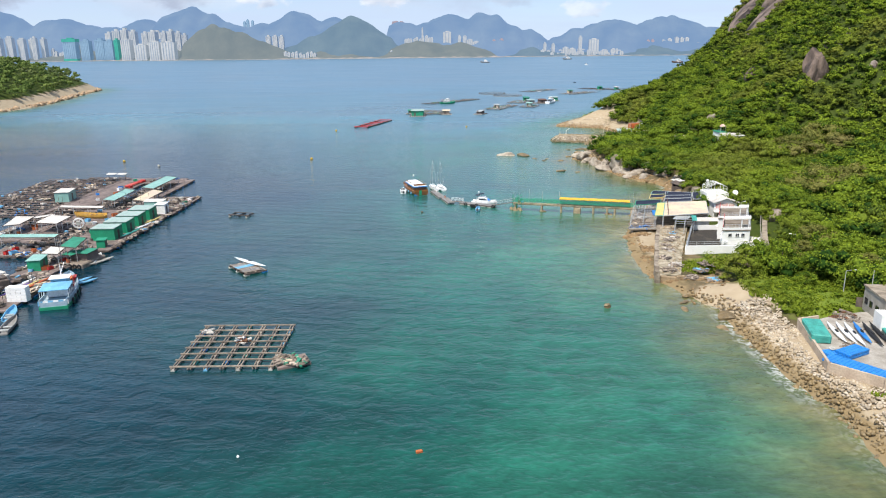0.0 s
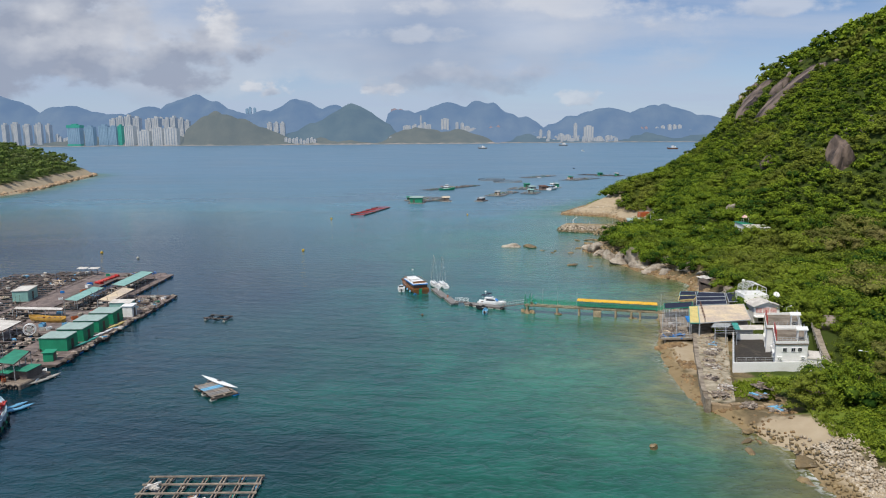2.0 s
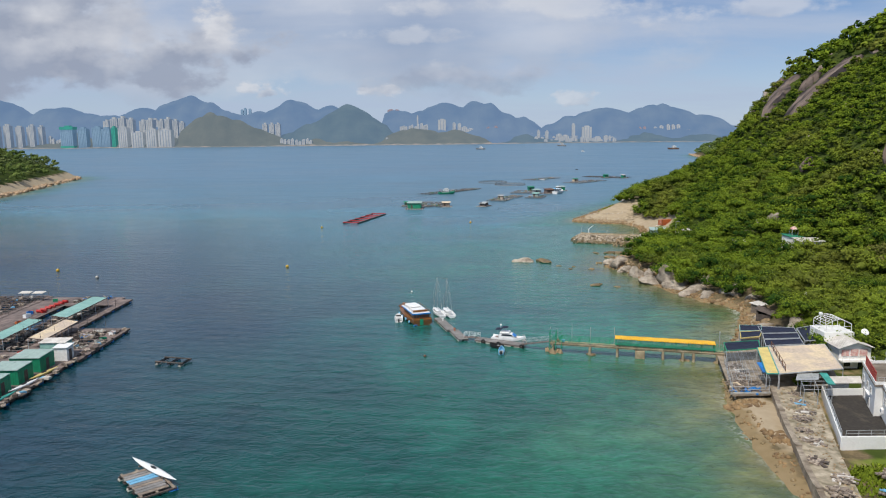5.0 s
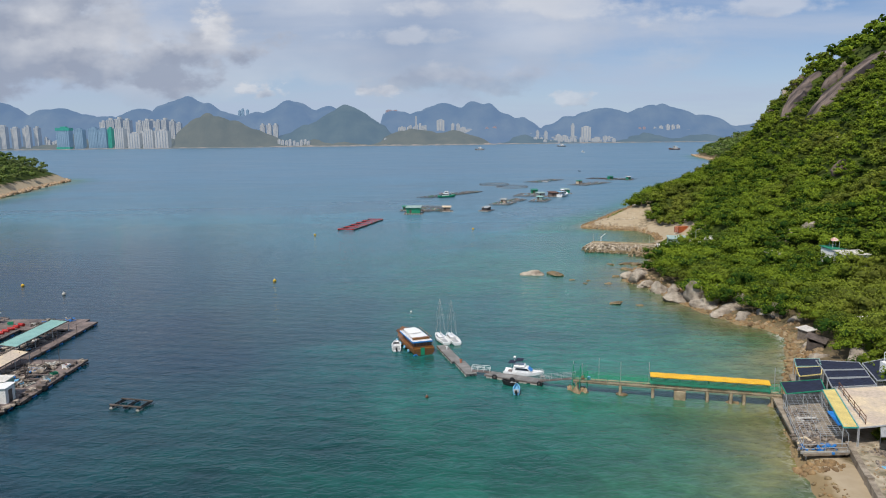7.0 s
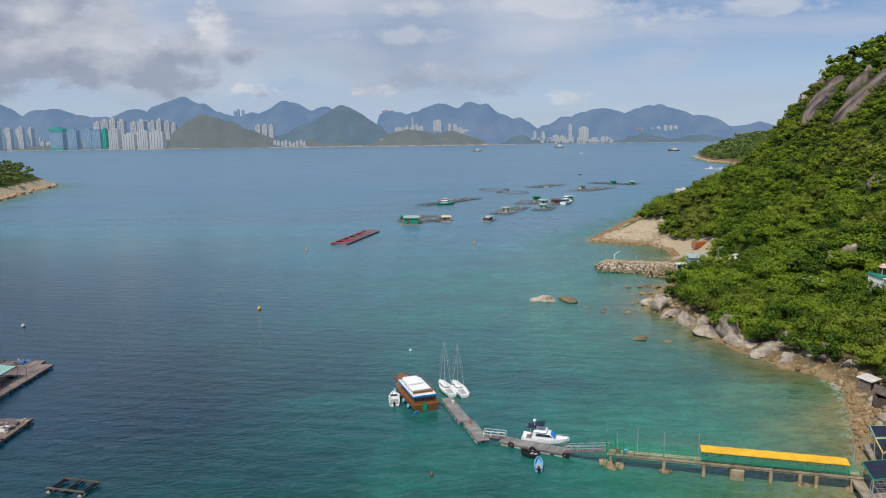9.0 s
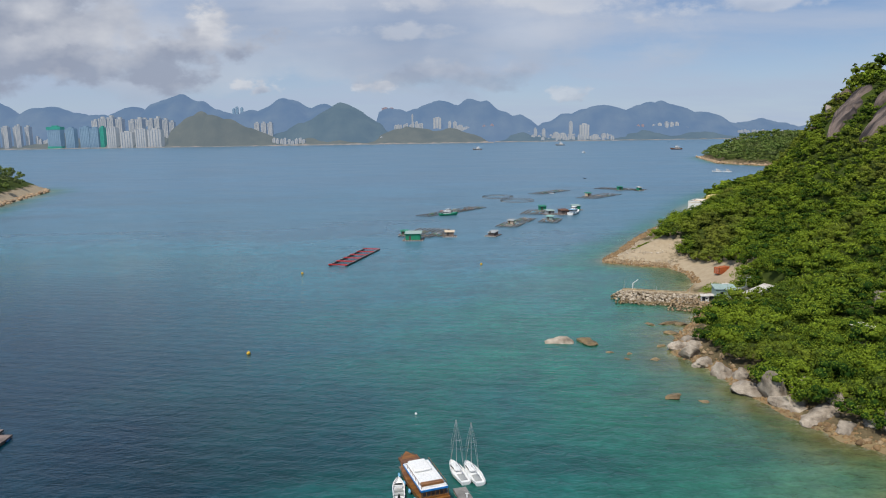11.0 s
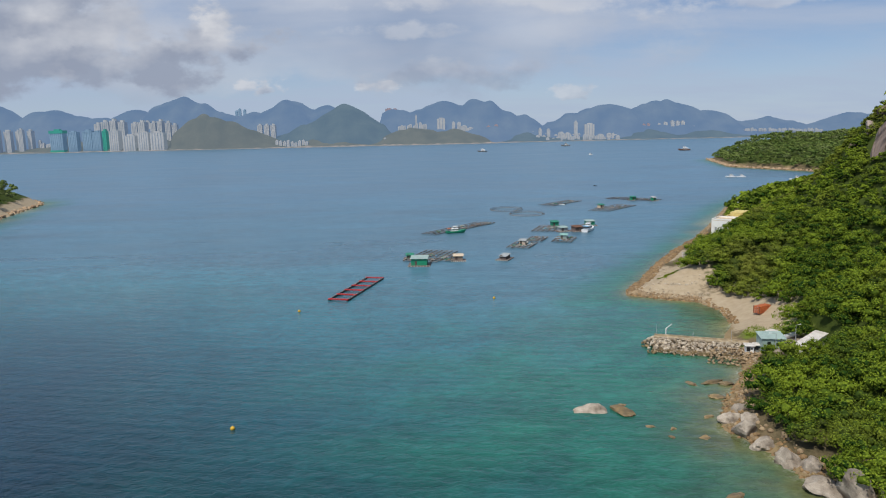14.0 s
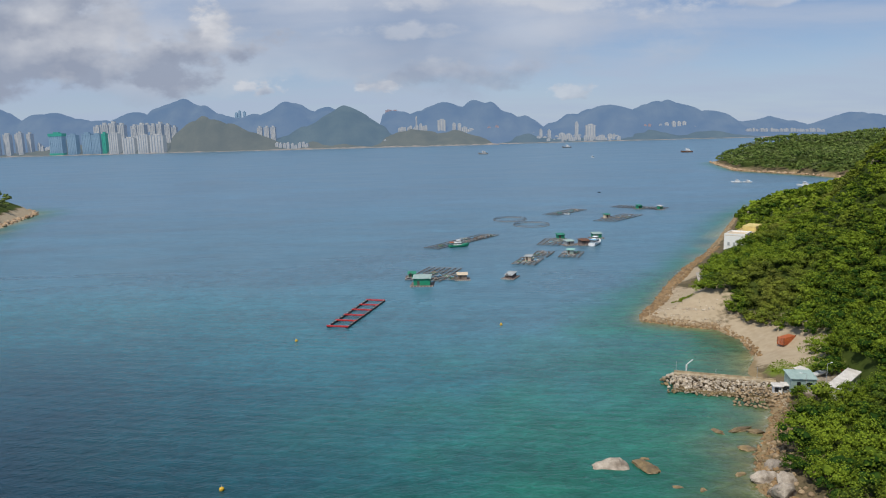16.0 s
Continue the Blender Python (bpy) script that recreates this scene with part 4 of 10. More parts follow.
def woods(name, places, shapes, mat, label, seed):
    """One mass of crowns: places are rows of x, y, z, radius, height, tint."""
    rnd = np.random.RandomState(seed)
    V, Q, T, A, n = [], [], [], [], 0
    pick = rnd.randint(0, len(shapes), len(places))
    for k, (x, y, z, r, h, tint) in zip(pick, places):
        v, q, t, shade = shapes[k]
        a = rnd.uniform(0, 6.28)
        c, s = math.cos(a), math.sin(a)
        V.append(np.stack([x + r * (v[:, 0] * c - v[:, 1] * s), y + r * (v[:, 0] * s + v[:, 1] * c), z + h * v[:, 2]], 1))
        Q.append(q + n)
        T.append(t + n)
        # the crown's own tint plus its painted shade
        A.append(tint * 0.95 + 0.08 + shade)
        n += len(v)
    me = array_mesh(name, np.concatenate(V), np.concatenate(Q), np.concatenate(T), mat, (("tint", np.concatenate(A)),))
    return tagged(new(name, me), label, "woods", kind="stuff")


# ground kept clear of trees: x, y, radius
CLEAR = [(53, 145, 10), (50, 160, 12), (57, 152, 12), (52, 172, 10), (58, 132, 9), (60, 140, 8), (46, 130, 7), (50, 86, 12), (58, 88, 9), (54, 104, 10), (47, 112, 8), (64, 160, 6), (66, 148, 4), (66, 142, 4), (64, 166, 5), (62, 176, 3),
         (66, 203, 1.2), (64, 195, 2.2), (75.5, 198, 2.0), (92.5, 241.0, 2.2), (93, 260, 2.8), (94, 282, 2.0), (72, 151, 4.0), (82, 302, 8), (86, 308, 6), (80, 312, 6), (88, 311, 4.5), (91, 315, 2.5), (89, 306, 2), (82, 322, 6.5), (76, 319, 4), (90, 330, 3), (118, 452, 8), (126, 462, 6), (88, 400, 4), (128, 484, 9), (136, 490, 9), (119, 467, 8), (141, 499, 9), (148, 509, 8), (155, 518, 8), (145, 494, 7), (152, 503, 7)]
OUTCROPS = [(127.5, 253, 31, 5.4, 4.6, 10.0, -8), (123, 298, 27, 2.6, 2.2, 5.5, 10), (150, 323, 47, 2.6, 1.8, 2.4, 0), (139, 327, 36, 3.2, 1.0, 1.8, 30), (184, 365, 77, 4, 3, 3.4, 0), (153, 412, 56, 3, 3, 4, 20), (158, 409, 62, 3.4, 3, 4, -20), (165, 411, 50, 4, 3, 4, 10), (172, 388, 68, 2.6, 2, 3.6, 0), (131, 272, 50, 2.0, 1.8, 2.4, 15), (131, 284, 55, 2.4, 1.6, 1.6, 40), (139, 272, 33, 1.6, 1.4, 2.4, 0), (141, 266, 33, 2.4, 1.4, 2.0, 0), (145, 269, 42, 3.6, 2, 2.0, 10), (141, 244, 42, 1.8, 1.6, 2.2, 10), (117, 322, 42, 2.2, 1.6, 1.0, 10), (179, 370, 42, 1.6, 1.4, 2.4, 10), (186, 409, 42, 3, 2.4, 3, 10)]
SLABS = [(158, 395, 14, 5.0, 0.62), (165, 371, 18, 5.6, 0.12), (165, 383, 6, 2.4, 0.3)]


def places(x0, x1, y0, y1, step, low, high, radius, edge, height, seed, tall, belt=(0, 260)):
    rnd = np.random.RandomState(seed)
    X, Y = np.meshgrid(np.arange(x0, x1, step), np.arange(y0, y1, step), indexing="ij")
    X = X.ravel() + rnd.uniform(-0.48, 0.48, X.size) * step
    Y = Y.ravel() + rnd.uniform(-0.48, 0.48, Y.size) * step
    d = radius(X, Y)
    keep = (d > edge(X, Y)) & (d > belt[0]) & (d < belt[1])
    for cx, cy, r in CLEAR:
        keep &= np.hypot(X - cx, Y - cy) > r
    for o in OUTCROPS:
        keep &= np.hypot(X - o[0], Y - o[1]) > max(o[3], o[4]) * 0.5
    for cx, cy, a, b, turn in SLABS:
        c, s = math.cos(turn), math.sin(turn)
        u, v = (Y - cy) * c - (X - cx) * s, (X - cx) * c + (Y - cy) * s
        keep &= np.hypot(v / a, u / (b + 1.5)) > 1.05
    X, Y, d = X[keep], Y[keep], d[keep]
    Z = height(X, Y)
    size = (low + (high - low) * rnd.uniform(0, 1, len(X)) ** 1.8) * tall(d)
    return [(x, y, z + 0.62 * s, s, s * rnd.uniform(0.75, 1.1), rnd.uniform(0, 1)) for x, y, z, s in zip(X, Y, Z, size)]


def wood_edge(x, y):
    return np.interp(y, [60, 95, 104, 112, 120, 180, 190, 205, 213, 230, 250, 265, 290, 305, 330, 345, 360, 374, 381, 405, 435, 470, 510, 600], [12, 12, 16, 9, 9, 10, 5.5, 4.5, 4, 3.0, 3.0, 5, 5, 10, 18, 11, 7, 8, 15, 15, 16, 18, 12, 5])


COASTAL = lambda x, y: coast_distance(x, y, COAST)
# tall trees on the lower ground, scrub higher up
TALL = lambda d: np.interp(d, [0, 30, 55, 90], [1.1, 1.1, 0.85, 0.8])
LIMIT = lambda p: p[0] <= 10 + 0.64 * p[1]
lower = places(36, 175, 84, 450, 3.2, 1.9, 3.6, COASTAL, wood_edge, ground_height, 1, TALL, (0, 48))
scrub = places(60, 175, 84, 450, 2.35, 1.35, 2.9, COASTAL, wood_edge, ground_height, 21, lambda d: 1 + 0 * d, (46, 260))
# the far flank of the hill carries fewer, wider crowns
flank = [(x, y, z, r * 2.0, h * 1.7, t) for x, y, z, r, h, t in scrub if not LIMIT((x, y))][::6]
near = lambda p: p[1] < 262 and COASTAL(p[0], p[1]) < 34
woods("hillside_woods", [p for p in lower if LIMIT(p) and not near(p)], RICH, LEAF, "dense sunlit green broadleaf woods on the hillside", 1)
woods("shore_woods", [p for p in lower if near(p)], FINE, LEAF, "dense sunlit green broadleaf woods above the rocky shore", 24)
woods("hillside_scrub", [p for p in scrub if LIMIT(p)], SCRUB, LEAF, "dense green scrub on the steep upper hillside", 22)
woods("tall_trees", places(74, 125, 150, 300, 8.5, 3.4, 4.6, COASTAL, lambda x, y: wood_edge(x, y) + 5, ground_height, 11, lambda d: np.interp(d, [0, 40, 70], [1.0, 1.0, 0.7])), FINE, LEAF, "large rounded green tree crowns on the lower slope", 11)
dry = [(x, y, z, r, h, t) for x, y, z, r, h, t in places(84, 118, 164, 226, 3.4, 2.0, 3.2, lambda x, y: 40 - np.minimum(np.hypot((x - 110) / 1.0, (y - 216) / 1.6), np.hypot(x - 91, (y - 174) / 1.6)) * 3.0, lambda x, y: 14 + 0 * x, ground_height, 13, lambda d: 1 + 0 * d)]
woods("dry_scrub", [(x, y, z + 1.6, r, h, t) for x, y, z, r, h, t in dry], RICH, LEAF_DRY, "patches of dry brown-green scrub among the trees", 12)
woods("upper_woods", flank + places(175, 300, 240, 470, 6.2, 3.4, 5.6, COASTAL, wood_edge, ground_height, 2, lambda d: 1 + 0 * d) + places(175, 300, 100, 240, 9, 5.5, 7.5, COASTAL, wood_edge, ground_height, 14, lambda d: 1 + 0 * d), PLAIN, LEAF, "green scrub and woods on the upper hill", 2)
woods("bay_woods", places(395, 760, 960, 1450, 8.4, 4.2, 6.8, COASTAL, lambda x, y: 5 + 0 * x, ground_height, 4, lambda d: 1 + 0 * d), FAR, LEAF_GREY_HAZED, "green wooded headland beyond the bay", 3)
woods("headland_woods", places(-500, -300, 430, 880, 7.2, 2.8, 5.2, lambda x, y: coast_distance(x, y, HEADLAND), lambda x, y: 9 + 9 * ease(700, 800, y), headland_height, 5, lambda d: 1 + 0 * d), FAR, LEAF_GREY_HAZED, "low green woods covering the headland", 4)
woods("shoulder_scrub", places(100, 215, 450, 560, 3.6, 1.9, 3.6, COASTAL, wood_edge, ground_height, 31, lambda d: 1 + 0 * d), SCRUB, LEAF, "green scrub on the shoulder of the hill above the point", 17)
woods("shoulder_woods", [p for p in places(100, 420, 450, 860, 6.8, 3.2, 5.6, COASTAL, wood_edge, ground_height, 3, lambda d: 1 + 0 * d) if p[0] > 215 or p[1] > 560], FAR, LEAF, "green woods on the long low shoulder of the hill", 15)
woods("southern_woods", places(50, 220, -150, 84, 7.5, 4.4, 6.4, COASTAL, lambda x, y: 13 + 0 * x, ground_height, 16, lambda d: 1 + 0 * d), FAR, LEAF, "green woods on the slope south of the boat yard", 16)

# ---- shore stones ----


def ground_at(x, y):
    return float(ground_height(np.array([x]), np.array([y]))[0])


def stone_meshes(n, mat, seed, detail=1):
    out = []
    for i in range(n):
        bm = bmesh.new()
        rnd = random.Random(seed + i)
        rock(bm, 0, 0, 0, 1, rnd.uniform(0.7, 1), rnd.uniform(0.5, 0.8), seed + i, detail, 0.4)
        me = bpy.data.meshes.new("stone")
        bm.to_mesh(me)
        bm.free()
        me.materials.append(mat)
        out.append(me)
    return out


STONES = stone_meshes(8, SHORE_STONE, 20)
WET_STONES = stone_meshes(6, WET_STONE, 60)


def stones_along(name, spots, label, seed):
    """A bank of loose stones, each a part of its own: spots are rows of x, y, z, size, wet."""
    bank = empty(name, pose(spots[0][0], spots[0][1], 0), label, "stones", kind="structure")
    rnd = random.Random(seed)
    inv = bank.matrix_basis.inverted()
    for x, y, z, s, wet in spots:
        ob = new("stone", rnd.choice(WET_STONES if wet else STONES))
        ob.parent = bank
        ob.matrix_basis = inv @ Matrix.Translation((x, y, z)) @ Euler((rnd.uniform(-0.4, 0.4), rnd.uniform(-0.4, 0.4), rnd.uniform(0, 6.28))).to_matrix().to_4x4() @ Matrix.Scale(s, 4)
    return bank


def stone_mass(name, spots, mat, label, seed):
    """Countless small stones as one mass."""
    rnd = np.random.RandomState(seed)
    shapes = [(np.array([v.co[:] for v in me.vertices]), np.array([p.vertices[:] for p in me.polygons])) for me in STONES[:6]]
    V, T, n = [], [], 0
    for x, y, z, s in spots:
        v, t = shapes[rnd.randint(6)]
        a = rnd.uniform(0, 6.28)
        c, k = math.cos(a), math.sin(a)
        V.append(np.stack([x + s * (v[:, 0] * c - v[:, 1] * k), y + s * (v[:, 0] * k + v[:, 1] * c), z + s * v[:, 2]], 1))
        T.append(t + n)
        n += len(v)
    me = array_mesh(name, np.concatenate(V), np.zeros((0, 4), int), np.concatenate(T), mat)
    return tagged(new(name, me), label, "stones", kind="stuff")


def along_coast(y0, y1, step, inland, seed):
    """Points scattered along the coast between two northings, with their distance inland."""
    rnd = random.Random(seed)
    pts = []
    for (ax, ay), (bx, by) in zip(COAST, COAST[1:]):
        n = max(1, int(math.hypot(bx - ax, by - ay) / step))
        dx, dy = (bx - ax), (by - ay)
        l = math.hypot(dx, dy)
        for i in range(n):
            u = (i + rnd.random()) / n
            y = ay + dy * u
            if y0 <= y <= y1 and by < 860:
                k = rnd.uniform(*inland)
                pts.append((ax + dx * u + dy / l * k, y - dx / l * k, k))
    return pts


rnd = random.Random(3)
spots = []
for layer in range(14):
    for x, y, k in along_coast(60, 118, 0.7, (0.1 + layer * 0.5, 0.7 + layer * 0.5), 10 + layer):
        if k < np.interp(y, [60, 76, 84, 96, 104, 112, 118], [6, 5, 4.2, 6.5, 6.0, 1.0, 0.3]):
            spots.append((x, y, max(0.05, ground_at(x, y)) + rnd.uniform(0.0, 0.3), rnd.uniform(0.15, 0.38), k < 2.0 + rnd.random()))
rnd.shuffle(spots)
stones_along("riprap_bank", spots[:300], "pale broken stone riprap bank, brown and wet at the waterline", 1)
stone_mass("riprap_rest", [s[:4] for s in spots[300:] if not s[4]], SHORE_STONE, "pale broken stones filling the riprap bank", 8)
stone_mass("riprap_wet", [s[:4] for s in spots[300:] if s[4]], WET_STONE, "wet brown stones at the foot of the bank", 9)
mass = []
for layer in range(24):
    mass += [(x, y, ground_at(x, y) + 0.10, rnd.uniform(0.10, 0.28)) for x, y, k in along_coast(60, 106, 0.5, (2.2, 7.4), 240 + layer)]
stone_mass("gravel_bank", mass, SHORE_STONE, "pale gravel between the riprap stones", 4)
mass = []
for layer in range(7):
    mass += [(x, y, max(ground_at(x, y), 0) + 0.0, rnd.uniform(0.15, 0.55)) for x, y, k in along_coast(60, 300, 1.6 if layer < 4 else 3.0, (-0.6, 2.2), 60 + layer) if not (98 < y < 121 or 122 < y < 152 and layer > 2)]
stone_mass("wet_shore_stones", mass, WET_STONE, "brown weed-covered stones along the waterline", 5)
mass = []
for layer in range(5):
    mass += [(x, y, max(ground_at(x, y), 0.1) - 0.1, rnd.uniform(0.3, 1.1)) for x, y, k in along_coast(186, 300, 2.4, (0.6, 6.0), 80 + layer)]
    mass += [(x, y, max(ground_at(x, y), 0.1), rnd.uniform(0.25, 0.9)) for x, y, k in along_coast(372, 660, 2.2, (-0.6, 3.0), 90 + layer)]
ledges = [(x, y, max(ground_at(x, y), 0.0) + 0.05, rnd.uniform(0.2, 0.7)) for layer in range(5) for x, y, k in along_coast(182, 218, 0.9, (-0.6, 4.6), 120 + layer)]
ledges += [(x, y, max(ground_at(x, y), 0.0), rnd.uniform(0.25, 0.85)) for layer in range(5) for x, y, k in along_coast(216, 312, 1.1, (-0.8, 4.0), 130 + layer)]
ledges += [(x, y, max(ground_at(x, y), 0.0), rnd.uniform(0.3, 1.0)) for layer in range(5) for x, y, k in along_coast(340, 480, 1.2, (-0.9, 1.8), 150 + layer)]
# rubble fan where the breakwater meets the land
fan = random.Random(91)
for _ in range(240):
    u, v = fan.random(), fan.random()
    x, y = 62 + 13 * u - 3 * v, 312.4 - 3.6 * u - (7.5 + 2 * u) * v
    mass.append((x, y, max(0.1, 2.0 * (1 - v)) + fan.uniform(0, 0.3), fan.uniform(0.22, 0.62)))
# pale broken ledge along the south side of the spit, brown rock on its weather side
for layer in range(6):
    mass += [(x, y, max(0.2, ground_at(x, y)) + 0.1, rnd.uniform(0.3, 1.0)) for x, y, k in along_coast(366, 384, 0.8, (0.2, 3.2), 170 + layer)]
    ledges += [(x, y, max(0.1, ground_at(x, y)), rnd.uniform(0.4, 1.3)) for x, y, k in along_coast(384, 520, 1.5, (-0.8, 4.6), 180 + layer)]
spit = []
for _ in range(1300):
    a, r = fan.uniform(0, 6.28), math.sqrt(fan.random())
    x, y = 77 + 16 * r * math.cos(a), 392 + 26 * r * math.sin(a)
    d = float(COASTAL(x, y))
    if 0.5 < d < 15 and fan.random() < (1.0 if d < 6 else 0.35):
        spit.append((x, y, ground_at(x, y) + 0.05, fan.uniform(0.12, 0.42)))
# a line of broken masonry across the spit
for k in range(90):
    u = fan.random()
    x, y = 66 + 15 * u + fan.gauss(0, 0.5), 386 - 7 * u + fan.gauss(0, 0.5)
    spit.append((x, y, ground_at(x, y) + 0.1, fan.uniform(0.2, 0.6)))
stone_mass("spit_gravel", spit, SHORE_STONE, "pale gravel and broken stones on the spit", 35)
stone_mass("brown_shore_rocks", ledges, SHORE_LEDGE, "rough brown rocks packed along the shore", 33)
stone_mass("shore_stones", mass, SHORE_ROCK, "tan-brown rocks strewn along the shore", 6)
mass = []
for layer in range(4):
    for (ax, ay), (bx, by) in list(zip(HEADLAND, HEADLAND[1:]))[1:8]:
        n = int(math.hypot(bx - ax, by - ay) / 3)
        mass += [(ax + (bx - ax) * i / n + rnd.uniform(-9, 1), ay + (by - ay) * i / n + rnd.uniform(-3, 3), rnd.uniform(0.2, 1.6), rnd.uniform(1.0, 2.8)) for i in range(n)]
    for (ax, ay), (bx, by) in list(zip(COAST, COAST[1:]))[44:47]:
        n = int(math.hypot(bx - ax, by - ay) / 5)
        mass += [(ax + (bx - ax) * i / n + rnd.uniform(-2, 8), ay + (by - ay) * i / n + rnd.uniform(-3, 3), rnd.uniform(0.2, 1.6), rnd.uniform(1.5, 3.6)) for i in range(n)]
stone_mass("headland_rocks", mass, OCHRE_ROCK, "bare ochre rocks round the headlands", 7)


def boulder(x, y, z, sx, sy, sz, seed, mat=GRANITE, label="large pale grey granite boulder on the shore"):
    bm = bmesh.new()
    rock(bm, 0, 0, 0, sx, sy, sz, seed, 4 if max(sx, sz) > 3 else 3, 0.42)
    ob = part("boulder", bm, mat, None, smooth=False)
    ob.matrix_basis = pose(x, y, z)
    return tagged(ob, label, "boulder", "shore boulders")


for i, (x, y, sx, sy, sz) in enumerate([(53.5, 240, 3.0, 2.2, 1.6), (56.8, 236.5, 3.6, 2.4, 2.4), (58.2, 231.5, 3.0, 2.4, 1.6), (58.6, 225.4, 2.3, 1.8, 1.2), (61.5, 226.5, 2.2, 2.0, 1.4), (64.5, 229, 2.6, 2.0, 2.4), (62.4, 221.0, 2.4, 1.8, 1.1), (66.5, 219.6, 2.6, 1.9, 1.2), (70, 214, 2.2, 1.6, 1.0), (52.6, 250, 2.2, 1.6, 1.5), (51.6, 257, 2.4, 1.5, 1.3), (50.0, 262.5, 2.2, 2.0, 1.8), (52.3, 266, 1.8, 1.6, 1.4), (55, 247, 2.0, 1.6, 1.5), (49.8, 268.5, 2.0, 1.5, 1.1), (53.4, 273, 1.6, 1.4, 1.0), (66.8, 225.2, 2.0, 1.6, 1.8), (60.4, 233.4, 2.2, 1.8, 2.3), (69.0, 221.5, 1.8, 1.6, 1.7), (67, 186, 2.6, 2.0, 2.6), (71, 190, 2.2, 1.7, 2.0), (62, 190, 1.7, 1.3, 1.0), (64, 197, 1.5, 1.3, 0.9)]):
    boulder(x, y, max(0.0, ground_at(x, y) * 0.6) + 0.3 * sz, sx * 1.3, sy * 1.3, sz * 1.35, 100 + i)
for i, (x, y, sx, sy, sz, lab) in enumerate([(24.0, 277.0, 4.2, 3.0, 1.5, "pale rounded rock standing in the sea"), (29.6, 275.4, 3.6, 2.2, 1.1, "low brown rock awash in the sea"), (38.3, 238.7, 2.6, 1.5, 0.5, "low dark rock awash in the bay"), (43.5, 236.0, 1.2, 0.9, 0.35, "small dark rock awash in the bay"), (25.6, 107.4, 0.75, 0.6, 0.7, "small brown rock standing in shallow water"), (49.8, 290.4, 2.0, 1.2, 0.5, "flat brown reef breaking the surface"), (54.6, 291.8, 3.6, 1.5, 0.6, "flat brown reef breaking the surface"), (37.5, 266, 1.0, 0.7, 0.3, "small dark rock awash in the bay"), (36.0, 262, 0.9, 0.6, 0.25, "small dark rock awash in the bay"), (42.6, 102.5, 2.5, 1.7, 1.1, "dark rock in the wash at the beach edge"), (39.8, 112.4, 1.1, 0.8, 0.5, "dark flat rock at the beach edge"), (41.6, 109.0, 1.0, 0.7, 0.4, "dark flat rock at the beach edge"), (38.4, 109.4, 1.3, 0.6, 0.3, "dark flat rock at the beach edge"), (42.8, 111.6, 0.9, 0.7, 0.5, "dark flat rock at the beach edge"), (37.6, 106.4, 1.2, 0.6, 0.3, "dark flat rock awash off the beach"), (40.6, 98.4, 1.5, 0.8, 0.3, "dark flat rock awash off the beach"), (42.0, 261.6, 1.3, 0.9, 0.35, "small brown rock awash near the shore"), (57.6, 290.2, 2.2, 1.3, 0.6, "flat brown reef breaking the surface"), (33.3, 267.5, 1.1, 0.8, 0.25, "small dark rock just awash in the bay"), (46.4, 271.6, 1.4, 0.9, 0.3, "small dark rock just awash in the bay"), (52.0, 282.4, 2.4, 1.4, 0.5, "flat brown reef breaking the surface"), (30.6, 279.0, 1.0, 0.7, 0.2, "small dark rock just awash in the bay")]):
    boulder(x, y, 0.08 * sz, sx, sy, sz, 508 + i if i < 2 else 140 + i, GRANITE if i == 0 else WET_STONE, lab)
for i, (x, y, sx, sy, sz) in enumerate(((92.0, 262.5, 2.0, 1.7, 2.4), (95.4, 260.7, 2.6, 2.0, 2.8), (88.6, 264.6, 1.4, 1.2, 1.8), (94.9, 284.0, 1.8, 1.5, 2.0), (73.6, 153.4, 3.0, 2.8, 2.4))):
    boulder(x, y, ground_at(x, y) + 0.3 * sz, sx, sy, sz, 260 + i, HILL_ROCK if i == 4 else GRANITE, "large pale grey boulder among the trees")
for i, (x, y, z, sx, sy, sz, a) in enumerate(OUTCROPS):
    ob = boulder(x, y, ground_at(x, y) + sz * (0.10 if i == 0 else 0.12), sx, sy, sz * (1.05 if i == 0 else 0.85), 170 + i, GRANITE_DARK if i in (0, 1, 5, 7) else HILL_ROCK, "weathered brown granite outcrop on the green hillside")


def slab(cx, cy, a, b, turn, seed):
    """A long bare sheet of rock that follows the slope."""
    bm = bmesh.new()
    n, k = 26, 22
    vs = []
    for i in range(n + 1):
        for j in range(k + 1):
            u, v = i / n * 2 - 1, j / k * 2 - 1
            w = b * (1 - 0.7 * abs(u) ** 2.2) * (1 + 0.8 * noise.noise((u * 3.4, seed, 1.0 if v > 0 else 7.0)))
            c, s = math.cos(turn), math.sin(turn)
            x, y = cx + c * u * a - s * v * w, cy + s * u * a + c * v * w
            edge = max(abs(u), abs(v)) ** 6
            z = ground_at(x, y) + 2.6 * (1 - edge) - 1.0 * edge + 0.7 * noise.noise((x * 0.5, y * 0.5, seed)) + 0.9 * noise.noise((v * 6, u * 1.5, seed)) + 0.4 * noise.noise((v * 17, u * 2, seed))
            vs.append(bm.verts.new((x - cx, y - cy, z - 50)))
    for i in range(n):
        for j in range(k):
            q = i * (k + 1) + j
            bm.faces.new((vs[q], vs[q + k + 1], vs[q + k + 2], vs[q + 1]))
    bmesh.ops.recalc_face_normals(bm, faces=bm.faces)
    ob = part("rock_slab", bm, GRANITE_STREAK)
    ob.matrix_basis = pose(cx, cy, 50)
    return tagged(ob, "steep bare brown granite slab streaked with dark water stains", "rock")


for i, s in enumerate(SLABS):
    slab(*s, i + 1)

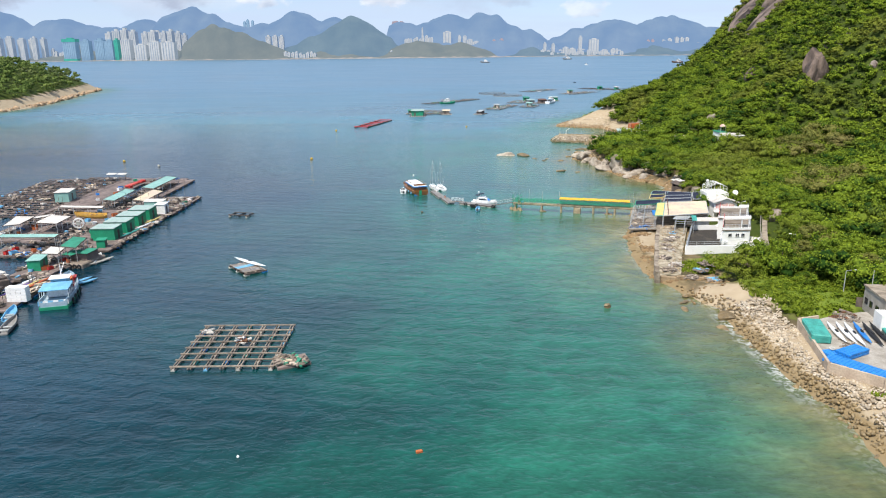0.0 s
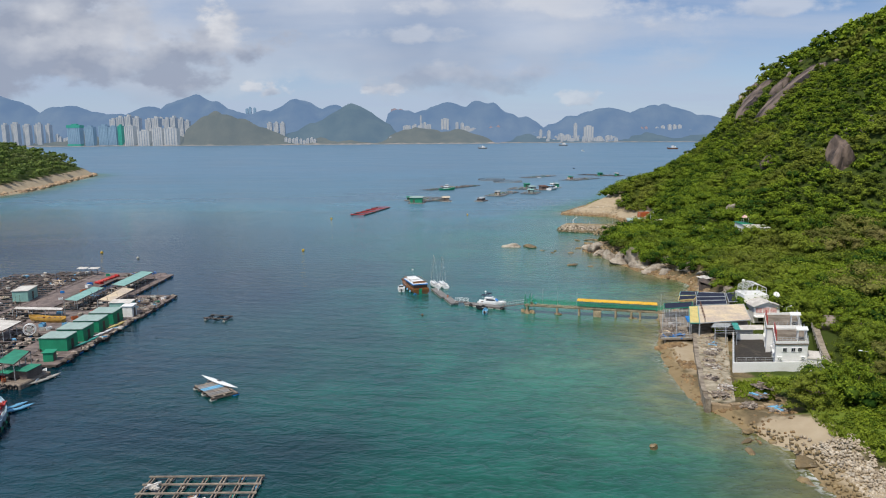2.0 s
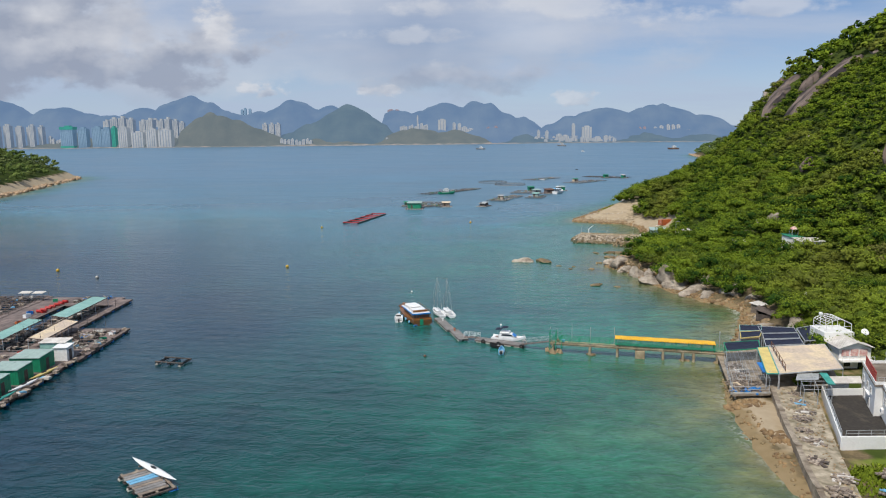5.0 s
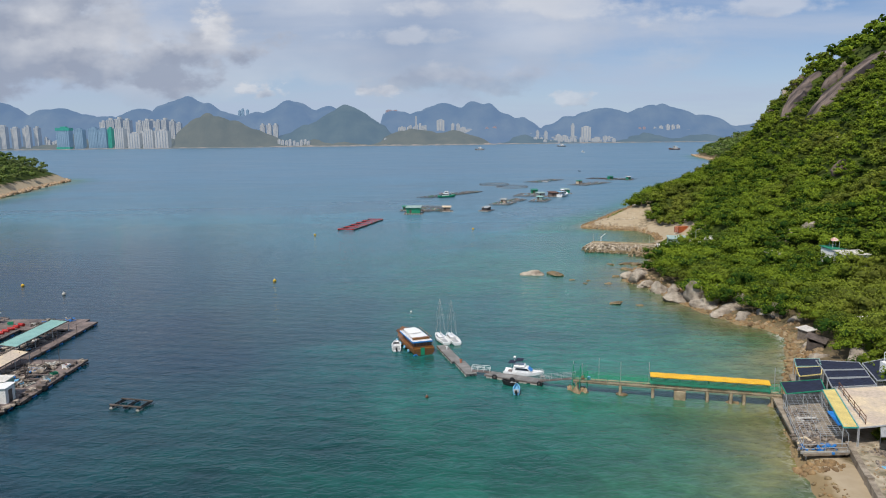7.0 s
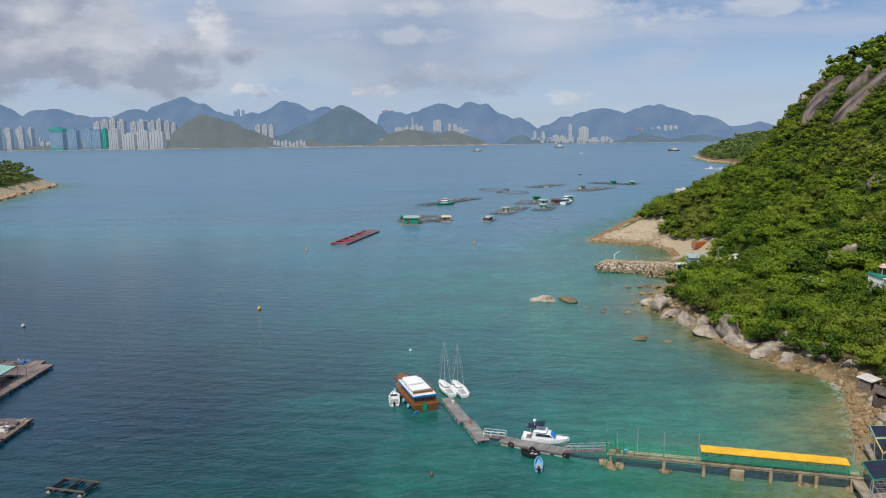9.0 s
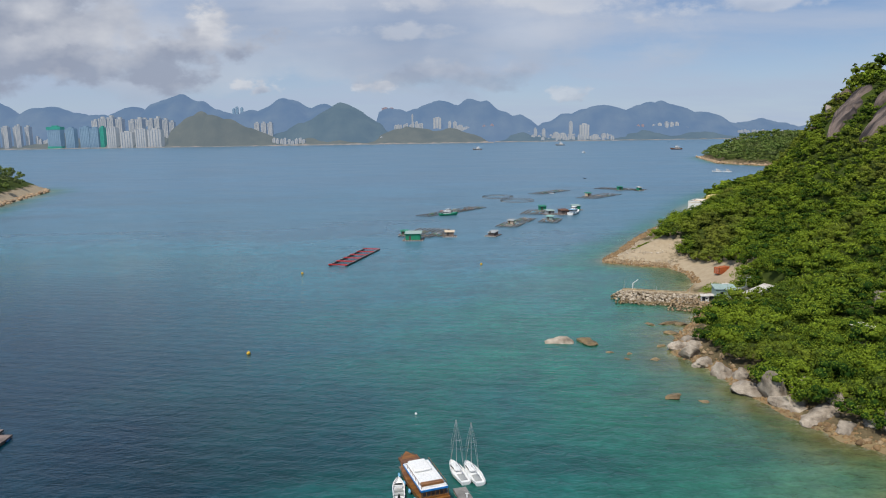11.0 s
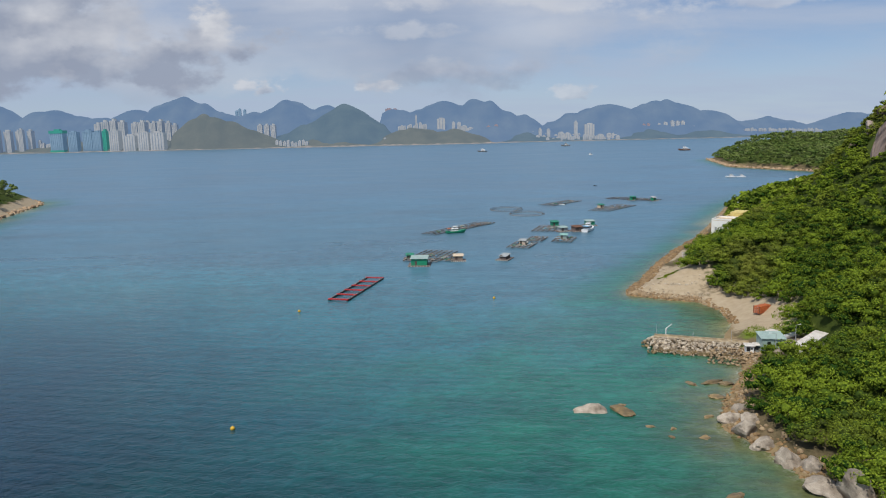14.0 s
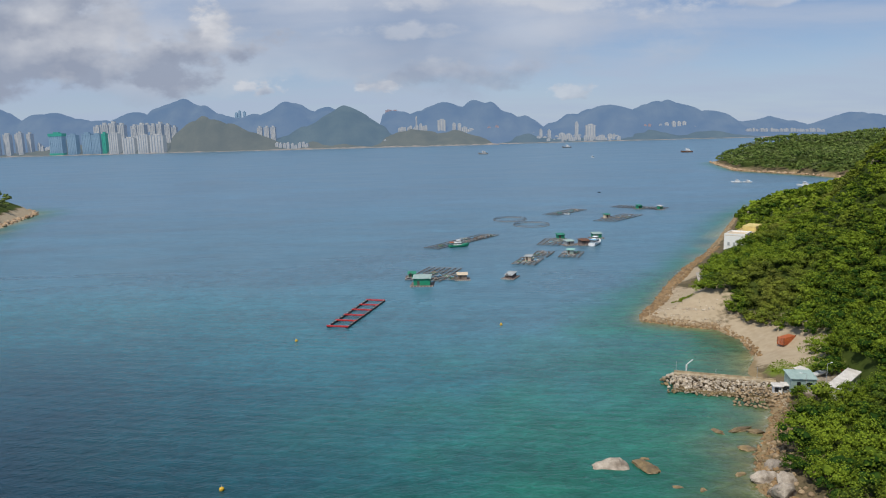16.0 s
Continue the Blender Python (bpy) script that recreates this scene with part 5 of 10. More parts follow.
# ---- breakwater ----
bw = empty("breakwater", pose(60, 317, 0), "rubble stone breakwater with a concrete walkway along its crest", "breakwater", kind="structure")
BW_A, BW_B = Vector((50.2, 321.6, 0)), Vector((72.5, 313.2, 0))
inv = bw.matrix_basis.inverted()
bm = bmesh.new()
side = Vector((0.353, 0.936, 0))
for k in range(12):
    p = BW_A.lerp(BW_B, k / 12) + side * 0.2
    q = BW_A.lerp(BW_B, (k + 1) / 12) + side * 0.2
    bar(bm, inv @ (p + Vector((0, 0, 1.0 + 0.02 * (k % 2)))), inv @ (q + Vector((0, 0, 1.0 + 0.02 * (k % 2)))), 2.0, 3.0)
part("crest_walkway", bm, PIER_CONCRETE, bw)
bm = bmesh.new()
bar(bm, inv @ (BW_A + side * 1.1 + Vector((0, 0, 2.6))), inv @ (BW_B + side * 1.1 + Vector((0, 0, 2.6))), 0.25, 0.5)
part("parapet", bm, PIER_CONCRETE, bw)
for k in range(3):
    bm = bmesh.new()
    p = inv @ (BW_A.lerp(BW_B, 0.02 + k * 0.4) + side * 0.8)
    rod(bm, p + Vector((0, 0, 2.4)), p + Vector((0, 0, 5.4 if k != 1 else 4.2)), 0.05)
    part("pole", bm, STEEL, bw)
rnd = random.Random(12)
for k in range(300):
    u, v = rnd.random(), rnd.random()
    reach = 9.0 - 2.0 * u
    p = BW_A.lerp(BW_B, u * 1.0) - side * (0.9 + v * reach * 0.8) + Vector((-(v * 1.5) if u < 0.1 else 0, 0, 0))
    z = 2.3 * (1 - v) ** 0.8 + rnd.uniform(-0.1, 0.25)
    ob = new("stone", rnd.choice(WET_STONES if v > 0.8 else STONES))
    ob.parent = bw
    ob.matrix_basis = inv @ Matrix.Translation((p.x, p.y, z)) @ Euler((rnd.uniform(-0.5, 0.5), rnd.uniform(-0.5, 0.5), rnd.uniform(0, 6.28))).to_matrix().to_4x4() @ Matrix.Scale(rnd.uniform(0.35, 0.78), 4)
for k in range(34):
    a = rnd.uniform(1.4, 4.6)
    r = rnd.uniform(0.5, 3.6)
    p = BW_A + Vector((math.cos(a) * r, math.sin(a) * r, 0))
    ob = new("stone", rnd.choice(WET_STONES if r > 2.6 else STONES))
    ob.parent = bw
    ob.matrix_basis = inv @ Matrix.Translation((p.x, p.y, max(0.1, 2.2 - r * 0.6))) @ Euler((0, rnd.uniform(-0.5, 0.5), rnd.uniform(0, 6.28))).to_matrix().to_4x4() @ Matrix.Scale(rnd.uniform(0.5, 1.0), 4)
bm = bmesh.new()
for k in range(7):
    p, q = BW_A.lerp(BW_B, k / 7) - side * 3.5, BW_A.lerp(BW_B, (k + 1) / 7) - side * 3.5
    bar(bm, inv @ (p + Vector((0, 0, 0.0))), inv @ (q + Vector((0, 0, 0.0))), 6.5, 1.6 + 0.02 * (k % 2))
part("rubble_core", bm, WET_STONE, bw)

chips = []
for k in range(520):
    u, v = rnd.random(), rnd.random()
    p = BW_A.lerp(BW_B, u * 1.05) - side * (0.9 + v * (9.0 - 2.0 * u) * 0.82)
    chips.append((p.x, p.y, 2.4 * (1 - v) ** 0.8 + rnd.uniform(0, 0.25), rnd.uniform(0.15, 0.42)))
stone_mass("breakwater_rubble", chips, SHORE_STONE, "small pale stones wedged between the breakwater boulders", 34)

davit = empty("davit_crane", pose(53.8, 323.0, 2.5) @ Matrix.Scale(0.7, 4), "white steel davit crane on the breakwater", "crane")
bm = bmesh.new()
rod(bm, (0, 0, 0), (0, 0, 2.4), 0.22, n=12)
part("mast", bm, WHITE_PAINT, davit)
bm = bmesh.new()
bar(bm, (-0.1, 0, 2.2), (2.4, 0.4, 4.0), 0.26)
part("jib", bm, WHITE_PAINT, davit)
bm = bmesh.new()
box(bm, 0.25, 0, 1.3, 0.5, 0.45, 0.6)
part("winch", bm, GREY_ROOF, davit)
bm = bmesh.new()
rod(bm, (2.3, 0.38, 2.9), (2.3, 0.38, 3.9), 0.03)
part("hook_cable", bm, BLACK, davit)

# ---- trees ----


def tree_model(seed, height, radius, leaf):
    """A tapered trunk with limbs and a lumpy crown of leaf sprays; stands at the origin."""
    rnd = random.Random(seed)
    ob = empty("tree", pose(0, 0, 0), "leafy green broadleaf tree with a spreading crown", "tree", "shore trees")
    bm = bmesh.new()
    top = Vector((rnd.uniform(-0.3, 0.3), rnd.uniform(-0.3, 0.3), height * 0.55))
    rod(bm, (0, 0, -0.4), top, 0.24, 0.13, 9)
    part("trunk", bm, BARK, ob)
    V, Q, T, A, n = [], [], [], [], 0
    for k in range(9):
        a = k * 0.79 + rnd.uniform(-0.3, 0.3)
        r = radius * rnd.uniform(0.45, 0.68) if k else 0
        tip = Vector((math.cos(a) * r, math.sin(a) * r, height * (rnd.uniform(0.14, 0.34) if k % 2 else rnd.uniform(0.42, 0.62)) if k else height * 0.72))
        bm = bmesh.new()
        rod(bm, top * rnd.uniform(0.6, 0.95), tip, 0.10, 0.04, 6)
        part("limb", bm, BARK, ob)
        v, q, t, shade = FINE[rnd.randrange(10)]
        s = radius * rnd.uniform(0.42, 0.56)
        V.append(v * s + np.array(tip[:]))
        Q.append(q + n)
        T.append(t + n)
        A.append(rnd.random() * 0.5 + 0.45 + shade)
        n += len(v)
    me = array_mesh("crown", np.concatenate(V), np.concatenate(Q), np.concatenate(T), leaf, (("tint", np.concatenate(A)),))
    crown = new("crown", me)
    crown.parent = ob
    return ob


MODELS = [tree_model(i, 5.6 + 0.5 * (i % 3), 2.9 + 0.25 * (i % 4), LEAF if i != 4 else LEAF_DRY) for i in range(6)]
TREES = [(50.4, 116.0, 1.22), (54.0, 118.6, 1.25), (57.2, 117.4, 1.15), (51.5, 120.5, 0.62), (61.5, 119.5, 0.9), (64.5, 117.0, 1.0), (58.6, 123.0, 0.6), (66.0, 124.0, 1.2), (60.0, 112.0, 0.65), (63.0, 108.0, 0.7), (67.5, 111.0, 0.9), (57.0, 108.5, 0.5), (70.5, 118.5, 1.2), (66.5, 104.5, 0.7), (68.0, 131.0, 1.2), (70.5, 138.0, 1.15), (73.0, 145.0, 1.2), (76.0, 152.0, 1.3), (72.5, 160.0, 1.0), (76.0, 160.0, 1.2), (74.0, 171.0, 1.2), (69.0, 184.0, 1.1), (66.5, 181.5, 0.7), (73.0, 184.0, 1.2), (78.0, 179.0, 1.3), (77.0, 191.0, 1.1), (79.0, 199.0, 1.1), (71.5, 200.0, 0.8), (52.5, 156.8, 0.45), (72.8, 303.2, 0.55), (77.0, 300.5, 0.7), (70.5, 311.8, 0.35), (92.5, 325.5, 0.7), (86.0, 297.0, 0.9), (81.0, 296.0, 0.9)]
for i, (x, y, s) in enumerate(TREES):
    z = ground_at(x, y)
    ob = copy_thing(MODELS[4 if i in (4, 7, 10) else i % 4], pose(x, y, z, 0, 0, i * 67 % 360) @ Matrix.Scale(s, 4))
    if i in (4, 7, 10):
        tagged(ob, "half-dry olive-green tree beside the path")
for ob in MODELS:
    for o in (*ob.children_recursive, ob):
        bpy.data.objects.remove(o)


def grass_tufts(name, spots, size, seed, label):
    """Rough grass and herbs as one mass of blades."""
    rnd = np.random.RandomState(seed)
    V, Q, A, n = [], [], [], 0
    for x, y in spots:
        z = ground_at(x, y)
        for _ in range(9):
            a, s = rnd.uniform(0, 6.28), rnd.uniform(0.5, 1.2) * size
            bx, by = x + rnd.uniform(-0.6, 0.6), y + rnd.uniform(-0.6, 0.6)
            u = np.array([math.cos(a), math.sin(a), 0]) * 0.3 * s
            lean = np.array([rnd.uniform(-0.6, 0.6), rnd.uniform(-0.6, 0.6), 0.75]) * s
            p = np.array([bx, by, z - 0.05])
            V += [p - u, p + u, p + u * 0.4 + lean, p - u * 0.4 + lean]
            Q.append((n, n + 1, n + 2, n + 3))
            A += [rnd.uniform(0.35, 1)] * 4
            n += 4
    me = array_mesh(name, np.array(V), np.array(Q), np.zeros((0, 3), int), GRASS, (("tint", A),))
    return tagged(new(name, me), label, "grass", kind="stuff")


# low bushes between the trees by the house
bushes = [(x, y, ground_at(x, y) + 0.7, s, s * 0.9, t) for x, y, s, t in ((47.6, 117.2, 1.2, 0.7), (62.4, 134.5, 1.2, 0.6), (64.8, 140.2, 1.3, 0.8), (67.6, 146.8, 1.3, 0.5), (70.4, 153.4, 1.4, 0.7), (97.0, 319.0, 2.4, 0.5), (98.5, 312.0, 2.6, 0.6), (75.2, 305.4, 1.3, 0.7), (94.5, 320.0, 2.4, 0.7), (97.0, 315.5, 2.6, 0.5), (90.5, 321.5, 1.9, 0.8), (49.8, 114.4, 1.7, 0.8), (52.2, 115.0, 1.5, 0.6), (60.5, 117.5, 2.2, 0.7), (63.0, 121.0, 2.2, 0.6), (62.6, 126.6, 1.8, 0.5), (64.5, 131.0, 2.0, 0.8), (66.8, 136.0, 2.0, 0.5), (69.2, 142.0, 2.2, 0.6), (72.0, 149.5, 2.2, 0.7), (74.8, 157.0, 2.3, 0.5), (70.0, 156.8, 1.5, 0.8), (67.0, 127.5, 2.4, 0.4), (70.0, 132.5, 2.6, 0.6), (73.0, 139.0, 2.6, 0.8), (76.0, 146.0, 2.6, 0.4), (79.0, 155.0, 2.6, 0.6), (78.0, 166.0, 2.4, 0.7), (80.5, 173.0, 2.6, 0.5), (93.0, 327.0, 2.4, 0.8), (96.0, 323.0, 2.6, 0.6), (97.5, 330.0, 2.6, 0.7), (91.5, 333.5, 2.2, 0.9), (89.0, 327.5, 1.8, 0.9))]
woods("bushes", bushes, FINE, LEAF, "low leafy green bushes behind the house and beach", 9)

rnd = random.Random(21)
patch = []
for cx, cy, rx, ry, n in ((56, 109, 8, 9, 900), (63, 113, 7, 8, 420), (46.0, 127.0, 4.6, 3.0, 190), (52, 129.5, 4, 1.6, 80), (44.5, 123.6, 3.4, 1.3, 60), (93, 330, 5, 9, 150), (82, 323, 6, 6, 220), (87, 402, 3, 5, 50), (52.5, 102, 2.5, 2.5, 50), (61.5, 134, 1.5, 6, 50), (68.5, 165, 2, 8, 60), (49.5, 74.6, 1.0, 0.7, 8)):
    for _ in range(n):
        a, r = rnd.uniform(0, 6.28), math.sqrt(rnd.random())
        patch.append((cx + rx * r * math.cos(a), cy + ry * r * math.sin(a)))
herbs = [(x, y, ground_at(x, y) + 0.25, r, r * 0.8, t) for x, y, r, t in ((rnd.gauss(57, 5.0), rnd.gauss(108, 4.2), rnd.uniform(0.5, 1.15), rnd.random()) for _ in range(210)) if 50 < x < 68 and 99 < y < 118]
herbs += [(x, y, ground_at(x, y) + 0.2, r, r * 0.7, t) for x, y, r, t in ((rnd.gauss(76.5, 1.4), rnd.gauss(391, 2.4), rnd.uniform(0.5, 1.0), rnd.random()) for _ in range(26))]
woods("herb_clumps", herbs, SCRUB, GRASS, "clumps of tall lime-green herbs behind the shore", 25)
grass_tufts("rough_grass", patch, 0.5, 5, "bright green rough grass and herbs behind the shore")

# ---- the house on the sea wall ----
SKEW = Matrix(((1, 0.37, 0, 0), (0, 0.93, 0, 0), (0, 0, 1, 0), (0, 0, 0, 1)))


def skewed(name, bm, mat, parent, label="", smooth=False):
    bmesh.ops.transform(bm, matrix=SKEW, verts=bm.verts)
    return part(name, bm, mat, parent, label, smooth=smooth)


def window(parent, u, v, z, w, h, facing, name="window"):
    """A framed pane set into a wall that faces south (S) or west (W)."""
    d = (w, 0.14) if facing == "S" else (0.14, w)
    bm = bmesh.new()
    t = 0.07
    for du, dz, ww, hh in ((0, -t, w + 2 * t, t), (0, h, w + 2 * t, t), (-w / 2 - t / 2, 0, t, h), (w / 2 + t / 2, 0, t, h), (0, 0, t * 0.6, h)):
        if facing == "S":
            box(bm, u + du, v, z + dz, ww, 0.14, hh)
        else:
            box(bm, u, v + du, z + dz, 0.14, ww, hh)
    frame_ = skewed(name, bm, WHITE_PAINT, parent)
    bm = bmesh.new()
    box(bm, u, v, z, d[0] if facing == "S" else 0.08, 0.08 if facing == "S" else d[1], h)
    skewed("pane", bm, GLASS_DARK, frame_)
    return frame_


def air_conditioner(parent, u, v, z, facing):
    bm = bmesh.new()
    box(bm, u, v, z, 0.85 if facing == "S" else 0.4, 0.4 if facing == "S" else 0.85, 0.6, bevel=0.04)
    ob = skewed("air_conditioner", bm, WHITE_PAINT, parent, "white air conditioner box on the wall")
    bm = bmesh.new()
    ring(bm, (u if facing == "S" else u - 0.2, v - 0.2 if facing == "S" else v, z + 0.3), 0.2, 0.03, 16, 5, "Y" if facing == "S" else "X")
    skewed("fan_grille", bm, BLACK, ob)


def railing(parent, a, b, z, h, n, mat, rails=(1.0, 0.5), r=0.03, name="railing"):
    bm = bmesh.new()
    a, b = Vector((*a, z)), Vector((*b, z))
    for k in rails:
        rod(bm, a + Vector((0, 0, h * k)), b + Vector((0, 0, h * k)), r, n=6)
    for i in range(n + 1):
        p = a.lerp(b, i / n)
        rod(bm, p, p + Vector((0, 0, h)), r * 1.2, n=6)
    return skewed(name, bm, mat, parent)


HZ = 1.3
house = empty("white_house", pose(46.9, 135.0, 0), "white rendered flat-roofed two-storey seaside house with red roof railings", "house")
BLOCKS = ((6.7, 12.0, 0.3, 9.6, 5.6), (5.6, 11.6, 9.7, 19.6, 5.9))
for u0, u1, v0, v1, zt in BLOCKS:
    bm = bmesh.new()
    box(bm, (u0 + u1) / 2, (v0 + v1) / 2, -0.5, u1 - u0, v1 - v0, zt + 0.5 - 0.35)
    skewed("wall", bm, WHITE_WALL, house)
    bm = bmesh.new()
    box(bm, (u0 + u1) / 2, (v0 + v1) / 2, zt - 0.35, u1 - u0 + 0.3, v1 - v0 + 0.3, 0.22)
    skewed("roof", bm, ROOF_TERRACE, house, "stained brown concrete roof terrace")
    bm = bmesh.new()
    for a, b, c, d in ((u0 - 0.1, u1 + 0.1, v0 - 0.05, v0 + 0.12), (u0 - 0.1, u1 + 0.1, v1 - 0.12, v1 + 0.05), (u0 - 0.1, u0 + 0.08, v0 + 0.13, v1 - 0.13), (u1 - 0.08, u1 + 0.1, v0 + 0.13, v1 - 0.13)):
        box(bm, (a + b) / 2, (c + d) / 2, zt - 0.12, b - a, d - c, 0.4)
    skewed("parapet", bm, WHITE_WALL, house)
    railing(house, (u0 + 0.3, v0 + 0.05), (u1, v0 + 0.05), zt + 0.2, 0.7, 7, STEEL)
    railing(house, (u1, v0 + 0.05), (u1, v1 - 0.2), zt + 0.2, 0.7, 10, STEEL)
    # red sheet railing along the seaward edge
    bm = bmesh.new()
    n = 14
    for i in range(n):
        v = v0 + 0.3 + (v1 - v0 - 2.0) * (i + 0.5) / n
        box(bm, u0 + 0.02, v, zt + 0.24, 0.07, (v1 - v0 - 2.0) / n * 0.86, 1.35)
    for z in (zt + 0.35, zt + 1.5):
        box(bm, u0 + 0.02, (v0 + v1) / 2 - 0.7, z, 0.1, v1 - v0 - 2.0, 0.08)
    skewed("red_railing", bm, RED, house, "faded red metal railing")
    # stair head
    bm = bmesh.new()
    for du, dv in ((0, 0), (1.4, 0), (0, 1.6), (1.4, 1.6)):
        box(bm, u1 - 1.7 + du, v0 + 1.2 + dv, zt - 0.1, 0.2, 0.2, 1.9)
    box(bm, u1 - 1.0, v0 + 2.0, zt + 1.8, 2.0, 2.2, 0.18)
    box(bm, u1 - 0.35, v0 + 2.0, zt - 0.1, 0.12, 1.5, 1.9)
    skewed("stair_head", bm, WHITE_WALL, house)
for u in (8.7, 10.1, 11.2):
    window(house, u - 0.5, 0.26, 4.1, 0.62, 0.62, "S")
air_conditioner(house, 7.4, 0.1, 2.7, "S")
air_conditioner(house, 11.3, 0.1, 2.7, "S")
for v in (2.4, 5.0, 7.8):
    window(house, 6.65, v, 3.6, 0.9, 0.8, "W")
for v in (3.6, 8.6):
    air_conditioner(house, 6.5, v, 2.2, "W")
for v in (12.4, 15.0, 18.0):
    window(house, 5.55, v, 3.7, 1.0, 0.9, "W")
for v in (13.2, 17.0):
    window(house, 5.55, v, 1.5, 0.9, 1.3, "W", "window")
for v, z in ((4.0, 3.1), (14.0, 3.2)):
    bm = bmesh.new()
    box(bm, 6.55 if v < 10 else 5.45, v, z, 0.4, 2.4, 0.1)
    skewed("canopy", bm, WHITE_WALL, house)

annex = empty("white_annex", pose(61.4, 137.0, 0, 0, 0, -21), "low white flat-roofed annex beside the house", "shed")
bm = bmesh.new()
box(bm, 0, 0, -0.4, 3.2, 4.4, 3.2)
part("wall", bm, WHITE_WALL, annex)
bm = bmesh.new()
box(bm, 0, 0, 2.8, 3.5, 4.7, 0.16)
part("roof", bm, WHITE_SHEET, annex)
bm = bmesh.new()
box(bm, 0.3, -2.22, 0.4, 0.8, 0.08, 1.8)
part("door", bm, GREY_ROOF, annex)

court = empty("courtyard", pose(46.9, 135.0, 0), "dark stained walled courtyard in front of the white house", "courtyard", kind="structure")
bm = bmesh.new()
box(bm, 3.4, 9.2, -0.6, 7.0, 18.8, HZ + 0.6)
box(bm, 9.6, 0.1, -0.6, 5.4, 0.5, HZ + 0.58)
skewed("paving", bm, ASPHALT, court)
bm = bmesh.new()
box(bm, 6.4, -0.15, -0.6, 13.2, 0.3, 3.05)
skewed("south_wall", bm, WHITE_WALL, court)
bm = bmesh.new()
for i in range(16):
    box(bm, -0.15, 0.6 + i * 1.25, -0.6, 0.28, 1.27, 2.85 + 0.02 * (i % 2))
skewed("west_wall", bm, WHITE_WALL, court)
railing(court, (-0.15, 0.2), (-0.15, 19.8), 2.25, 0.8, 14, STEEL)
railing(court, (0.3, -0.15), (6.6, -0.15), 2.45, 0.8, 4, STEEL)
bm = bmesh.new()
box(bm, 3.0, 18.4, 0.4, 5.4, 0.3, 1.9)
skewed("white_wall", bm, WHITE_WALL, court)
bm = bmesh.new()
box(bm, 2.0, 18.8, 1.2, 3.0, 0.25, 2.2)
for i in range(7):
    box(bm, 2.0, 18.64, 1.3 + i * 0.3, 3.1, 0.06, 0.2)
skewed("roller_shutter", bm, GREY_ROOF, court)
bm = bmesh.new()
sheet(bm, ((0.4, 18.0, 3.3), (5.4, 18.0, 3.3), (5.4, 20.0, 3.7), (0.4, 20.0, 3.7)), 0.08)
skewed("canopy", bm, WHITE_SHEET, court)

# sea wall, yard behind it and the ruined southern corner
yard = empty("sea_wall", pose(40, 138, 0), "weathered concrete sea wall with rubble yard behind it", "sea wall", kind="structure")
WALL = [(36.9, 119.8), (39.0, 128.0), (41.0, 134.5), (42.5, 140.0), (45.0, 148.0), (47.4, 155.5)]
bm = bmesh.new()
for (ax, ay), (bx, by) in zip(WALL, WALL[1:]):
    n = max(2, int((by - ay) / 2.2))
    for i in range(n):
        p, q = Vector((ax, ay, 0)).lerp(Vector((bx, by, 0)), i / n), Vector((ax, ay, 0)).lerp(Vector((bx, by, 0)), (i + 1) / n)
        h = 2.4 + 0.05 * (i % 2)
        bar(bm, (p.x - 40, p.y - 138, 0.5), (q.x - 40, q.y - 138, 0.5), 0.7, h)
part("wall", bm, CONCRETE_OLD, yard)
bm = bmesh.new()
a, b = Vector((37.2, 120.2, 0)), Vector((48.0, 119.2, 0))
for i in range(7):
    p, q = a.lerp(b, i / 7), a.lerp(b, (i + 1) / 7)
    bar(bm, (p.x - 40, p.y - 138 + 0.2 * math.sin(i * 2.3), 0.2), (q.x - 40, q.y - 138 + 0.2 * math.sin(i * 2.3 + 2.3), 0.2), 0.8, 1.7 + 0.25 * math.sin(i * 4.1))
part("ruined_wall", bm, SHORE_ROCK, yard)
bm = bmesh.new()
vs = [bm.verts.new((x - 40, y - 138, z)) for x, y, z in ((37.4, 120.6, 1.05), (41.5, 121.0, 1.05), (45.6, 133.4, 1.25), (53.6, 155.0, 1.5), (47.6, 155.4, 1.5), (42.7, 140, 1.45), (39.2, 128, 1.35))]
top = bm.faces.new(vs)
r = bmesh.ops.extrude_face_region(bm, geom=[top])
bmesh.ops.translate(bm, verts=[v for v in r["geom"] if isinstance(v, bmesh.types.BMVert)], vec=(0, 0, -1.6))
bmesh.ops.recalc_face_normals(bm, faces=bm.faces)
part("yard_slab", bm, YARD_FLOOR, yard)
for i, (x, y) in enumerate([(36.9, 119.7), (37.8, 123.4), (40.9, 134.2), (44.2, 145.6)]):
    bm = bmesh.new()
    box(bm, x - 40, y - 138, -0.5, 0.75, 0.75, 2.6 if i == 0 else 2.45)
    part("pier_post", bm, CONCRETE_OLD, yard)


